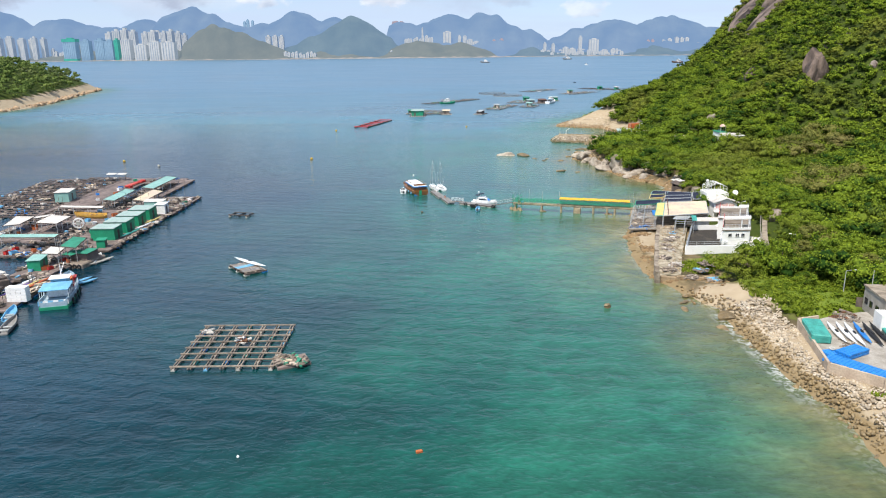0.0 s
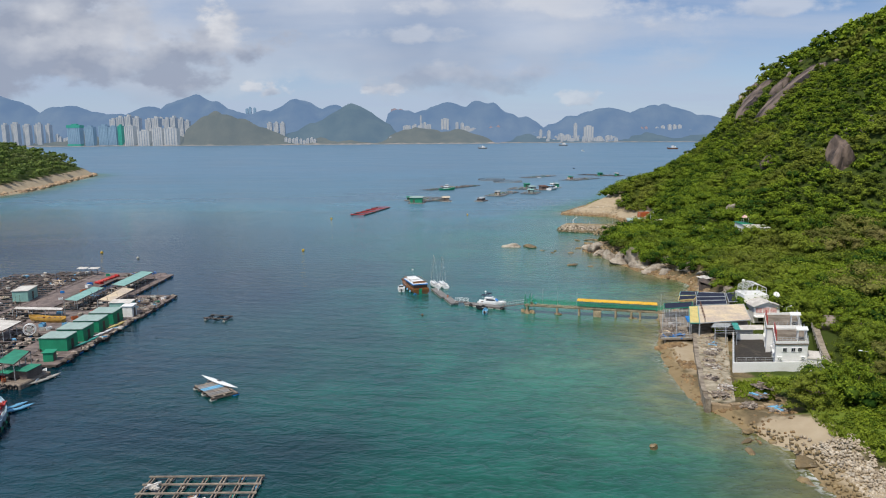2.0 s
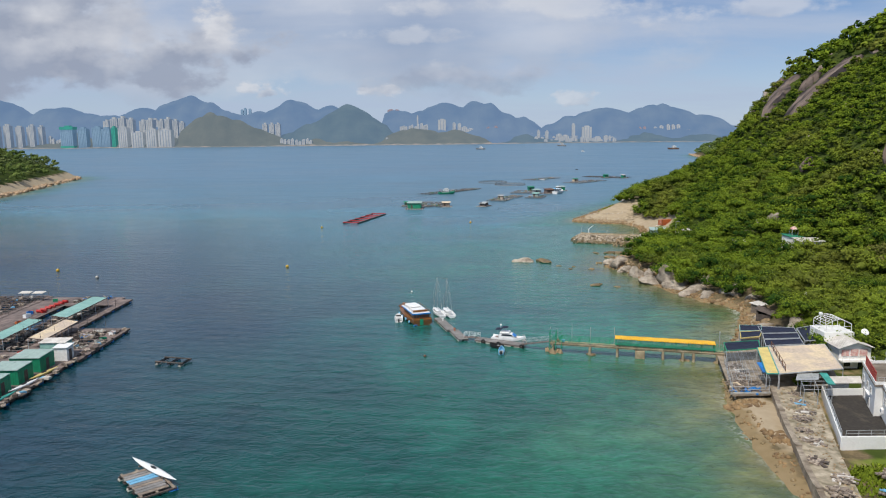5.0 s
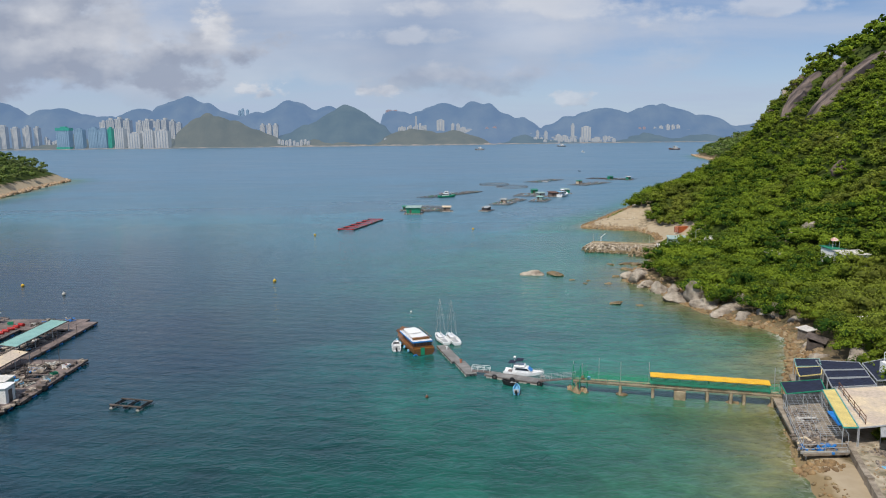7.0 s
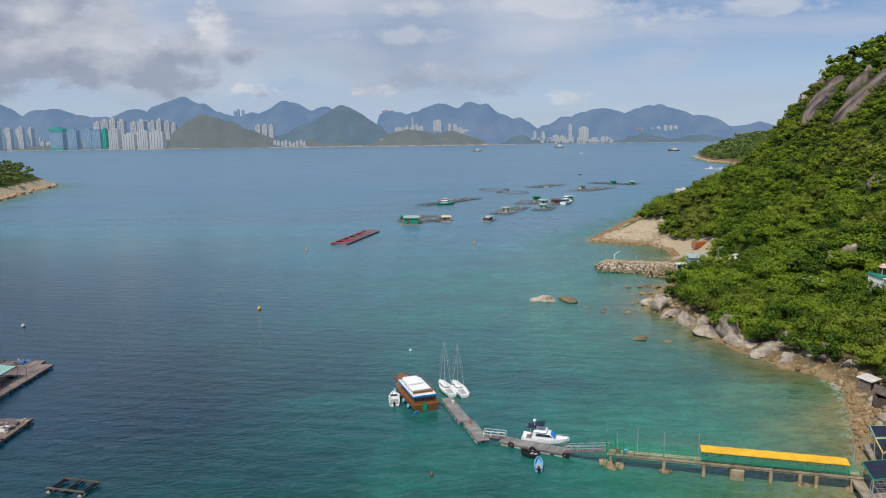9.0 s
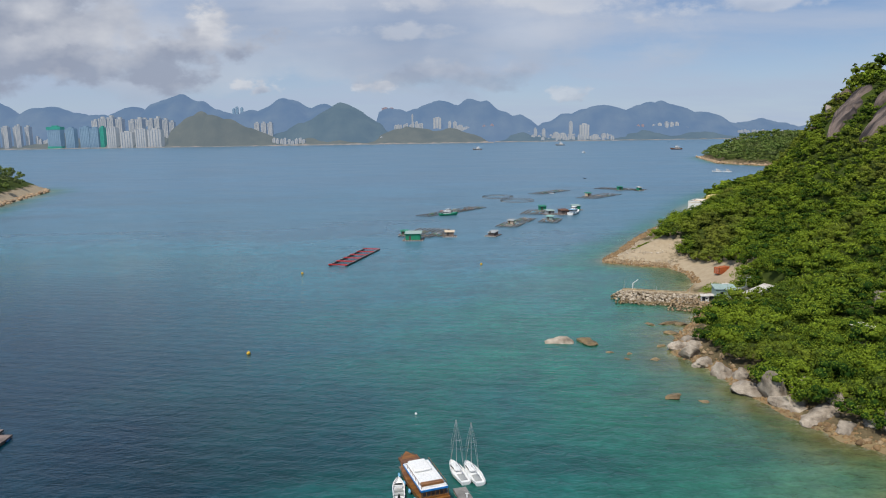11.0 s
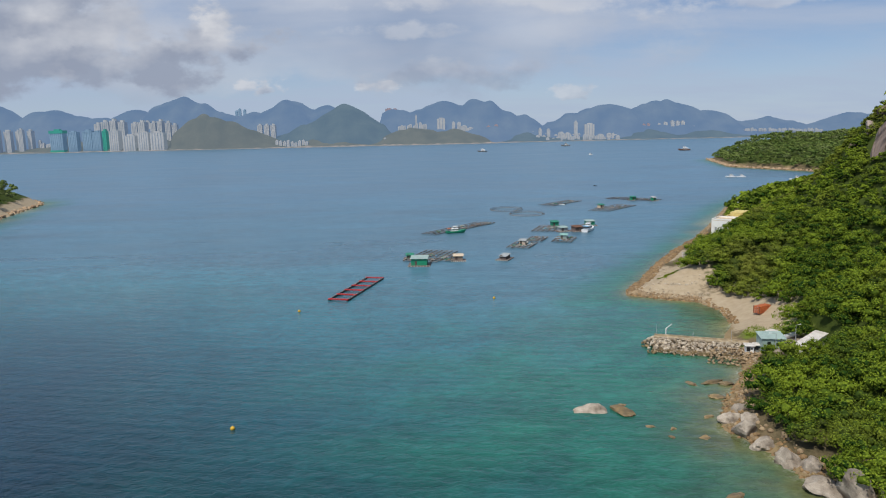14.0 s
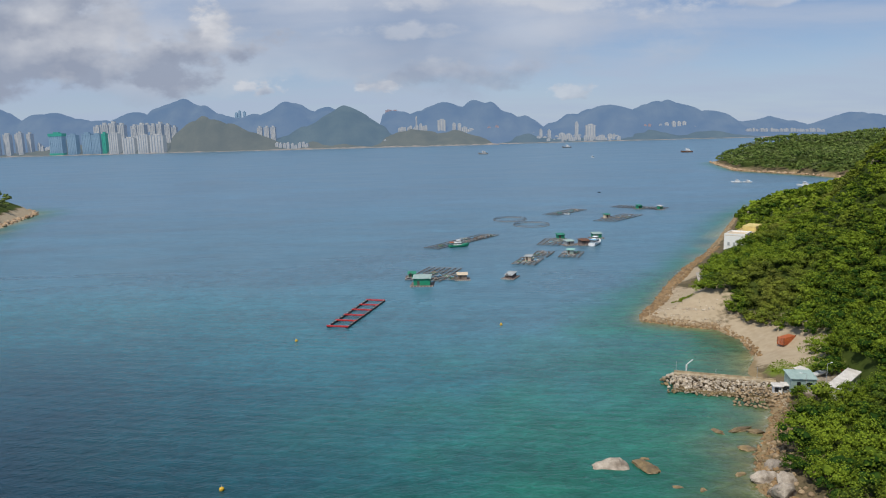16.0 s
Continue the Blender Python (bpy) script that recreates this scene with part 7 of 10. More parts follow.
def float_block(me_cache={}):
    if "m" not in me_cache:
        bm = bmesh.new()
        box(bm, 0, 0, 0, 0.49, 0.49, 0.36, bevel=0.06)
        for s in (-1, 1):
            box(bm, s * 0.24, 0, 0.14, 0.06, 0.12, 0.06)
        me = bpy.data.meshes.new("float_cube")
        bm.to_mesh(me)
        bm.free()
        me.materials.append(BLUE)
        me_cache["m"] = me
    return me_cache["m"]


def pontoon_stack(x, y, z, rz, nx, ny, nz, label):
    ob = empty("pontoon", pose(x, y, z, 0, 0, rz), label, "pontoon", "blue pontoons")
    for k in range(nz):
        for i in range(nx):
            for j in range(ny):
                c = new("float_cube", float_block())
                c.parent = ob
                c.matrix_basis = pose((i - nx / 2) * 0.5, (j - ny / 2) * 0.5, k * 0.37)


pontoon_stack(49.9, 80.4, 2.06, 37, 5, 15, 1, "blue plastic cube pontoon laid on the yard floor")
pontoon_stack(51.4, 84.4, 2.06, 28, 8, 4, 2, "stacked blue plastic cube pontoons")
pontoon_stack(49.0, 84.6, 2.06, 10, 4, 3, 1, "blue plastic cube pontoon laid on the yard floor")
bm = bmesh.new()
ring(bm, (0, 0, 0.12), 0.32, 0.12, 20, 8)
tyre = part("tyre", bm, FLOAT)
tyre.matrix_basis = pose(49.2, 84.9, 2.43)
tagged(tyre, "pale round fender lying on the blue pontoon", "fender")
heap(57.5, 97.0, 2.1, 1.8, 0.7, 350, (TIMBER, RUST, RUBBISH), "timber_pile", "pile of dark driftwood and boards")
heap(52.6, 86.2, 2.06, 0.8, 0.5, 351, (RUBBISH, TIMBER_DARK), "gear_pile", "small pile of boat gear")

shed = empty("grey_house", pose(64.2, 97.0, 1.9, 0, 0, -8), "small flat-roofed grey concrete house beside the yard", "house")
bm = bmesh.new()
box(bm, 0, 0, 0, 5.6, 7.0, 3.6)
part("wall", bm, CONCRETE, shed)
bm = bmesh.new()
box(bm, 0, 0, 3.6, 5.9, 7.3, 0.25)
part("roof", bm, CONCRETE_OLD, shed)
bm = bmesh.new()
box(bm, -2.82, -1.2, 0.1, 0.1, 1.0, 2.0)
part("door", bm, GLASS_DARK, shed)
for y in (0.8, 2.4):
    bm = bmesh.new()
    box(bm, -2.82, y, 1.2, 0.1, 0.9, 0.9)
    part("window", bm, GLASS_DARK, shed)
bm = bmesh.new()
rod(bm, (-2.2, 2.8, 3.8), (-2.2, 2.8, 6.2), 0.05)
part("roof_pole", bm, STEEL, shed)
bm = bmesh.new()
box(bm, -2.6, -4.6, 0, 3.0, 2.4, 2.4)
part("annex", bm, WHITE_WALL, shed)
for i, x in enumerate(np.linspace(-3.2, 2.2, 5)):
    bm = bmesh.new()
    box(bm, x, 3.7, 0, 0.9, 0.06, 1.7 + 0.1 * (i % 2))
    part("fence_panel", bm, TIMBER_DARK, shed)

# ---- settlement by the breakwater ----


def simple_house(name, x, y, z, rz, sx, sy, h, wall, roof, label, category="shed", pitch=0.5, openings=True):
    ob = empty(name, pose(x, y, z, 0, 0, rz), label, category)
    bm = bmesh.new()
    box(bm, 0, 0, -0.6, sx, sy, h + 0.6)
    part("wall", bm, wall, ob)
    bm = bmesh.new()
    sheet(bm, ((-sx / 2 - 0.3, -sy / 2 - 0.3, h + 0.12), (sx / 2 + 0.3, -sy / 2 - 0.3, h + 0.12), (sx / 2 + 0.3, sy / 2 + 0.3, h + 0.12 + pitch), (-sx / 2 - 0.3, sy / 2 + 0.3, h + 0.12 + pitch)), 0.1, nu=10, nv=4)
    part("roof", bm, roof, ob)
    bm = bmesh.new()
    box(bm, 0, sy / 2 - 0.2, h, sx, 0.3, pitch)
    part("back_upstand", bm, wall, ob)
    if openings:
        bm = bmesh.new()
        box(bm, -sx * 0.2, -sy / 2 - 0.02, 0.1, 0.9, 0.08, min(2.0, h * 0.75))
        part("door", bm, GLASS_DARK, ob)
        bm = bmesh.new()
        box(bm, sx * 0.22, -sy / 2 - 0.02, h * 0.4, min(1.2, sx * 0.3), 0.08, h * 0.3)
        part("window", bm, GLASS_DARK, ob)
    return ob


simple_house("green_shed", 76.2, 309.0, 2.6, -8, 5.6, 5.0, 2.8, PALE_GREEN, PALE_GREEN, "pale green metal shed beside the breakwater")
simple_house("white_hut", 70.6, 308.6, 1.9, -10, 1.9, 1.7, 1.4, WHITE_WALL, WHITE_SHEET, "small white hut at the foot of the breakwater", "hut", 0.2)
simple_house("white_hut", 72.9, 309.2, 2.0, -10, 1.5, 1.5, 1.2, GREY_ROOF, WHITE_SHEET, "small grey hut at the foot of the breakwater", "hut", 0.2)
simple_house("white_long_house", 85.0, 306.0, 2.7, 45, 15.5, 2.6, 2.6, WHITE_WALL, WHITE_SHEET, "long low white house among the trees", "house", 0.3)
simple_house("small_shed", 79.5, 315.2, 2.8, 30, 2.4, 2.0, 2.0, SKY_BLUE, WHITE_SHEET, "tiny blue and white shed", "shed", 0.2)
syard = empty("pavement_yard", pose(82, 309, 0), "brown concrete yard between the sheds", "yard", kind="structure")
bm = bmesh.new()
f = bm.faces.new([bm.verts.new((x - 82, y - 309, 3.0)) for x, y in ((74.5, 304), (79.5, 301), (90, 313), (100, 330), (96.5, 333), (86, 318), (80, 313))])
r = bmesh.ops.extrude_face_region(bm, geom=[f])
bmesh.ops.translate(bm, verts=[v for v in r["geom"] if isinstance(v, bmesh.types.BMVert)], vec=(0, 0, -0.5))
bmesh.ops.recalc_face_normals(bm, faces=bm.faces)
part("slab", bm, CONCRETE_OLD, syard)
bm = bmesh.new()
hull(bm, 8.0, 1.6, 0.8)
covered = part("covered_boat", bm, WHITE_GEL)
covered.matrix_basis = pose(85.0, 316.0, 3.05, 0, 0, -58)
tagged(covered, "upturned white boat stored beside the sheds", "boat")
bm = bmesh.new()
hull(bm, 5.0, 1.5, 0.7, inside=0.4)
red_boat = part("red_boat", bm, RED)
red_boat.matrix_basis = pose(92.0, 319.5, 3.05, 0, 0, -30)
tagged(red_boat, "small red boat stored beside the sheds", "boat")

container = empty("shipping_container", pose(89.0, 342.6, ground_at(89, 342.6) - 0.1, 0, 0, -60) @ Matrix.Scale(0.88, 4), "rusty orange shipping container at the back of the beach", "container")
bm = bmesh.new()
box(bm, 0, 0, 0.1, 2.36, 5.9, 2.4)
part("shell", bm, ORANGE, container)
for s in (-1, 1):
    bm = bmesh.new()
    for i in range(20):
        box(bm, s * 1.19, -2.8 + i * 0.295, 0.25, 0.06, 0.15, 2.1)
    part("corrugation", bm, ORANGE, container)
bm = bmesh.new()
for sx in (-1, 1):
    for sy in (-1, 1):
        bm.clear()
        box(bm, sx * 1.17, sy * 2.95, 0, 0.16, 0.16, 2.6)
        part("corner_post", bm.copy(), RUST, container)
bm.free()
bm = bmesh.new()
box(bm, 0, -2.97, 0.2, 2.1, 0.08, 2.2)
part("door", bm, ORANGE, container)
for x in (-0.6, -0.2, 0.2, 0.6):
    bm = bmesh.new()
    rod(bm, (x, -3.04, 0.25), (x, -3.04, 2.4), 0.03, n=6)
    part("lock_bar", bm, STEEL, container)

pump = empty("pump_station", pose(129.0, 490.0, 0.3, 0, 0, -37), "pale concrete waterfront building with a yellow side", "building")
for name, y0, y1, h, mt in (("front_block", 0, 13, 11.4, WHITE_WALL), ("rear_block", 13, 40, 10.2, YELLOW_PALE)):
    bm = bmesh.new()
    box(bm, 4.8, (y0 + y1) / 2, -2, 9.6, y1 - y0, h + 2)
    block = part(name, bm, mt, pump)
    bm = bmesh.new()
    box(bm, 4.8, (y0 + y1) / 2, h, 9.8, y1 - y0 - 0.1, 0.25)
    part("roof_slab", bm, CREAM_SHEET, block)
    bm = bmesh.new()
    for a, b, c, d in ((0, 9.6, y0, y0 + 0.3), (0, 9.6, y1 - 0.4, y1 - 0.1), (0, 0.3, y0 + 0.31, y1 - 0.41), (9.3, 9.6, y0 + 0.31, y1 - 0.41)):
        box(bm, (a + b) / 2, (c + d) / 2, h + 0.25, b - a, d - c, 0.7)
    part("parapet", bm, mt, block)
    bm = bmesh.new()
    box(bm, 9.68, (y0 + y1) / 2, -1.9, 0.16, y1 - y0 - 0.3, h + 1.7)
    side = part("side_wall", bm, YELLOW_PALE, block, "pale yellow painted side wall")
    for k in range(2 if y0 == 0 else 4):
        bm = bmesh.new()
        box(bm, 9.78, y0 + 3.2 + k * 6.2, 2.2, 0.12, 2.2, 3.6 if k == 0 else 1.8)
        part("opening", bm, TIMBER_DARK, side, "dark doorway")
bm = bmesh.new()
box(bm, 5.4, 31, 10.5, 6.5, 12, 2.6, bevel=0.05)
part("plant_room", bm, YELLOW_PALE, pump, "pale yellow plant room on the roof")
bm = bmesh.new()
for x in (2.2, 4.8, 7.4):
    box(bm, x, -0.05, 6.6, 1.1, 0.14, 1.6)
part("front_window", bm, GREY_ROOF, pump)
bm = bmesh.new()
sheet(bm, ((-4, -3, 0.2), (4, -4, 0.2), (5.5, 4, 2.4), (-2, 5, 2.0)), 0.3)
ramp = part("concrete_slab", bm, CONCRETE)
ramp.matrix_basis = pose(91.5, 412, ground_at(91.5, 412) - 0.2)
tagged(ramp, "tilted pale concrete slab at the wood's edge", "slab")

# roofs among the trees
for x, y, rz, sx, sy, wall, roof, lab in ((93.0, 243.8, 10, 4.2, 3.6, WHITE_WALL, GREEN_ROOF, "white village house with a green roof terrace among trees"), (94.5, 238.5, 0, 6.0, 4.5, WHITE_WALL, WHITE_SHEET, "white village house half hidden among trees"), (83.0, 253.0, 35, 3.6, 3.0, CONCRETE, WHITE_SHEET, "small grey hut among trees")):
    simple_house("village_house", x, y, ground_at(x, y) + 0.2, rz, sx, sy, 2.8, wall, roof, lab, "house", 0.4)
pav = empty("roof_pavilion", pose(93.2, 244.0, ground_at(93.0, 243.8) + 3.35), "small pavilion with a faded pink roof on the terrace", "pavilion")
bm = bmesh.new()
bmesh.ops.create_cone(bm, segments=4, radius1=1.5, radius2=0.25, depth=0.7, cap_ends=True, matrix=Matrix.Translation((0, 0, 1.9)) @ Matrix.Rotation(0.78, 4, "Z"))
part("roof", bm, PINK, pav)
for u in (-0.8, 0.8):
    for v in (-0.8, 0.8):
        bm = bmesh.new()
        rod(bm, (u, v, -0.3), (u, v, 1.6), 0.06, n=6)
        part("post", bm, WHITE_PAINT, pav)
simple_house("white_bungalow", 75.5, 198.5, ground_at(75.5, 198.5) + 0.3, 15, 5.0, 4.0, 2.6, WHITE_WALL, WHITE_SHEET, "white bungalow among the trees", "house", 0.2)
simple_house("dark_shack", 64.2, 195.4, ground_at(63.8, 195) - 0.2, 55, 3.6, 2.8, 1.5, TIMBER_DARK, TIMBER_DARK, "dark timber shack leaning on the rocky shore", "shack", 0.9)
simple_house("shore_hut", 66.5, 203.5, ground_at(66.5, 203.5), 30, 2.6, 2.0, 1.6, TIMBER, WHITE_SHEET, "makeshift hut with a white sheet roof", "hut", 0.3)

# ---- pier ----
pier = empty("pier", pose(30, 176, 0), "long narrow concrete pier with green railings and a yellow canopy", "pier", kind="structure")
PA, PB = Vector((17.2, 179.6, 2.0)), Vector((46.6, 171.6, 2.0))
pd = (PB - PA).normalized()
pn = Vector((-pd.y, pd.x, 0))
o = Vector((30, 176, 0))
spans = 9
for i in range(spans):
    bm = bmesh.new()
    a, b = PA.lerp(PB, i / spans) - o, PA.lerp(PB, (i + 1) / spans) - o
    bar(bm, a + pd * 0.02 - Vector((0, 0, 0.14)), b - pd * 0.02 - Vector((0, 0, 0.12)), 1.4, 0.22)
    part("deck_slab", bm, PIER_CONCRETE, pier)
    bm = bmesh.new()
    for s in (-0.5, 0.5):
        bar(bm, a + pn * s - Vector((0, 0, 0.36)), b + pn * s - Vector((0, 0, 0.36)), 0.20, 0.22)
    part("girder", bm, PIER_CONCRETE, pier)
for k, (u, w, foot) in enumerate(((0.02, 0.8, 1), (0.24, 0.45, 1), (0.40, 0.4, 0), (0.53, 1.7, 0), (0.66, 0.45, 0), (0.77, 0.4, 1), (0.83, 0.5, 0), (0.96, 0.5, 1))):
    p = PA.lerp(PB, u) - o
    for s in ((-0.5, 0.5) if w < 1 else (0,)):
        bm = bmesh.new()
        q = p + pn * s
        if w < 1:
            rod(bm, (q.x, q.y, -1.5), (q.x, q.y, 1.6), 0.27, 0.22, 10)
        else:
            box(bm, q.x, q.y, -1.0, 1.7, 1.5, 2.4, rz=-15, bevel=0.1)
        part("pile", bm, PIER_CONCRETE, pier)
    if foot:
        bm = bmesh.new()
        rock(bm, p.x, p.y, -0.1, 1.1, 0.8, 0.6, 400 + k, 2)
        rock(bm, p.x + 0.8, p.y - 0.3, -0.1, 0.7, 0.6, 0.4, 410 + k, 2)
        part("pile_footing", bm, WET_STONE, pier)
# stone footing and green stair frame at the seaward end
bm = bmesh.new()
for k, (u, v, r) in enumerate(((0.2, 0, 1.0), (1.3, 0.3, 0.9), (0.7, -0.7, 0.9), (2.0, -0.4, 0.7), (-0.5, 0.4, 0.7))):
    p = PA - o + pd * u + pn * v
    rock(bm, p.x, p.y, 0.0, r, r * 0.8, 0.9, 430 + k, 2)
part("head_footing", bm, SHORE_ROCK, pier, "weed-brown stone footing")
for u in (0.0, 1.1, 2.2):
    for v in (-0.7, 0.7):
        bm = bmesh.new()
        p = PA - o + pd * u + pn * v
        rod(bm, p - Vector((0, 0, 1.6)), p + Vector((0, 0, 2.1 if u < 2 else 1.2)), 0.05, n=6)
        part("stair_post", bm, GREEN_PAINT, pier)
for v in (-0.7, 0.7):
    for z0, z1 in ((-1.4, 1.2), (0.3, 2.0)):
        bm = bmesh.new()
        rod(bm, PA - o + pn * v + Vector((0, 0, z0)), PA - o + pd * 2.2 + pn * v + Vector((0, 0, z1)), 0.04, n=6)
        part("stair_brace", bm, GREEN_PAINT, pier)
for s in (-1, 1):
    for i in range(18):
        bm = bmesh.new()
        p = PA.lerp(PB, i / 17) - o + pn * s * 0.72
        rod(bm, p, p + Vector((0, 0, 1.05)), 0.03, n=6)
        part("rail_post", bm, GREEN_PAINT, pier)
    for z in (0.25, 0.45, 0.65, 0.85, 1.05):
        bm = bmesh.new()
        rod(bm, PA - o + pn * s * 0.72 + Vector((0, 0, z)), PB - o + pn * s * 0.72 + Vector((0, 0, z)), 0.034, n=6)
        part("handrail", bm, GREEN_PAINT, pier)
RA, RB = PA.lerp(PB, 0.385) - o, PA.lerp(PB, 0.945) - o
bm = bmesh.new()
n = 26
for i in range(n):
    a, b = RA.lerp(RB, i / n), RA.lerp(RB, (i + 1) / n)
    j = 0.02 * math.sin(i * 1.7)
    sheet(bm, (a - pn * 0.9 + Vector((0, 0, 1.5 + j)), b - pn * 0.9 + Vector((0, 0, 1.5 + j)), b + pn * 0.85 + Vector((0, 0, 1.65 + j)), a + pn * 0.85 + Vector((0, 0, 1.65 + j))), 0.09, nu=1, nv=1)
part("canopy", bm, YELLOW, pier, "bright yellow sheet canopy")
for i in range(9):
    for s in (-0.75, 0.75):
        bm = bmesh.new()
        p = RA.lerp(RB, (i + 0.1) / 8.2) + pn * s
        rod(bm, p, p + Vector((0, 0, 1.46 if s < 0 else 1.56)), 0.04, n=6)
        part("canopy_post", bm, GREEN_PAINT, pier)
bm = bmesh.new()
sheet(bm, (RA - pn * 0.78 + Vector((0, 0, 0.75)), RB - pn * 0.78 + Vector((0, 0, 0.75)), RB - pn * 0.80 + Vector((0, 0, 0.35)), RA - pn * 0.80 + Vector((0, 0, 0.35))), 0.03, nu=20, nv=2)
part("green_netting", bm, GREEN_ROOF, pier)
for u, h in ((0.0, 2.6), (0.045, 2.4), (0.13, 3.4), (0.24, 3.0), (0.38, 3.2), (0.97, 3.6)):
    bm = bmesh.new()
    p = PA.lerp(PB, u) - o + pn * 0.7
    rod(bm, p, p + Vector((0, 0, h)), 0.04, n=6)
    part("lamp_pole", bm, STEEL, pier)
for u, m in ((0.05, RED), (0.08, SKY_BLUE)):
    p = PA.lerp(PB, u)
    bm = bmesh.new()
    box(bm, 0, 0, 0, 0.5, 0.4, 0.5, bevel=0.05)
    c = part("crate", bm, m)
    c.matrix_basis = pose(p.x, p.y, 2.0, 0, 0, 20)
    tagged(c, "small plastic crate on the pier head", "crate")


def floating_pier(ax, ay, bx, by, w, label):
    """A floating walkway: plank deck on pale floats, with fenders."""
    l = math.hypot(bx - ax, by - ay)
    ob = empty("floating_pier", pose((ax + bx) / 2, (ay + by) / 2, 0, 0, 0, math.degrees(math.atan2(by - ay, bx - ax))), label, "pontoon", "floating piers")
    n = int(l / 0.45)
    for i in range(n):
        bm = bmesh.new()
        box(bm, -l / 2 + (i + 0.5) * l / n, 0, 0.42, l / n * 0.9, w, 0.09)
        part("plank", bm, DECK_GREY, ob)
    bm = bmesh.new()
    for s in (-1, 1):
        box(bm, 0, s * (w / 2 - 0.06), 0.22, l, 0.12, 0.19)
    part("side_beam", bm, DECK, ob)
    k = max(2, int(l / 1.7))
    for i in range(k):
        for s in (-1, 1):
            bm = bmesh.new()
            box(bm, -l / 2 + (i + 0.5) * l / k, s * (w / 2 - 0.42), -0.35, l / k * 0.7, 0.8, 0.56, bevel=0.08)
            part("float", bm, FLOAT, ob)
    return ob


floating_pier(-3.6, 204.0, -0.9, 194.0, 1.9, "grey plank floating pier beside the wooden junk")
floating_pier(-0.4, 193.9, 1.4, 186.9, 1.9, "grey plank floating pier with tyre fenders")
floating_pier(4.0, 187.4, 12.7, 182.8, 2.1, "grey plank floating pier beside the white cruiser")


def gangway(ax, ay, az, bx, by, bz, w, mat, label):
    ob = empty("gangway", pose(ax, ay, 0), label, "gangway")
    d = Vector((bx - ax, by - ay, 0))
    nrm = Vector((-d.y, d.x, 0)).normalized()
    bm = bmesh.new()
    bar(bm, (0, 0, az), (d.x, d.y, bz), w, 0.12)
    part("deck", bm, DECK, ob)
    for s in (-1, 1):
        bm = bmesh.new()
        k = nrm * s * w * 0.46
        for z in (0.5, 0.95):
            rod(bm, k + Vector((0, 0, az + z)), k + Vector((d.x, d.y, bz + z)), 0.03, n=6)
        for i in range(4):
            p = k + Vector((0, 0, az)).lerp(Vector((d.x, d.y, bz)), i / 3)
            rod(bm, p, p + Vector((0, 0, 0.95)), 0.03, n=6)
        part("rail", bm, mat, ob)


gangway(1.6, 188.4, 0.55, 4.6, 187.5, 0.55, 0.9, WHITE_PAINT, "short white-railed gangway between two floating piers")
gangway(12.2, 182.7, 0.56, 17.4, 179.6, 2.02, 0.9, STEEL, "sloping gangway from the floating pier up to the pier head")
for x, y, z in ((12.9, 183.0, 0.9), (12.2, 181.9, 0.3), (8.0, 184.0, 0.3), (5.2, 185.6, 0.3)):
    bm = bmesh.new()
    ring(bm, (0, 0, 0), 0.36, 0.13, 20, 8, "Y")
    t = part("tyre_fender", bm, FLOAT if z > 0.5 else BLACK)
    t.matrix_basis = pose(x, y, z, 0, 0, -30)
    tagged(t, "old tyre fender hung on the floating pier", "tyre")
for i, (x, y) in enumerate(((-2.6, 201.2), (-0.2, 193.0))):
    bm = bmesh.new()
    rod(bm, (0, 0, 0), (0, 0, 0.55), 0.14, 0.1)
    box(bm, 0, 0, 0.5, 0.5, 0.14, 0.1)
    b = part("bollard", bm, ORANGE if i else WHITE_PAINT)
    b.matrix_basis = pose(x, y, 0.51)
    tagged(b, "mooring bollard on the floating pier", "bollard")

# ---- boats ----


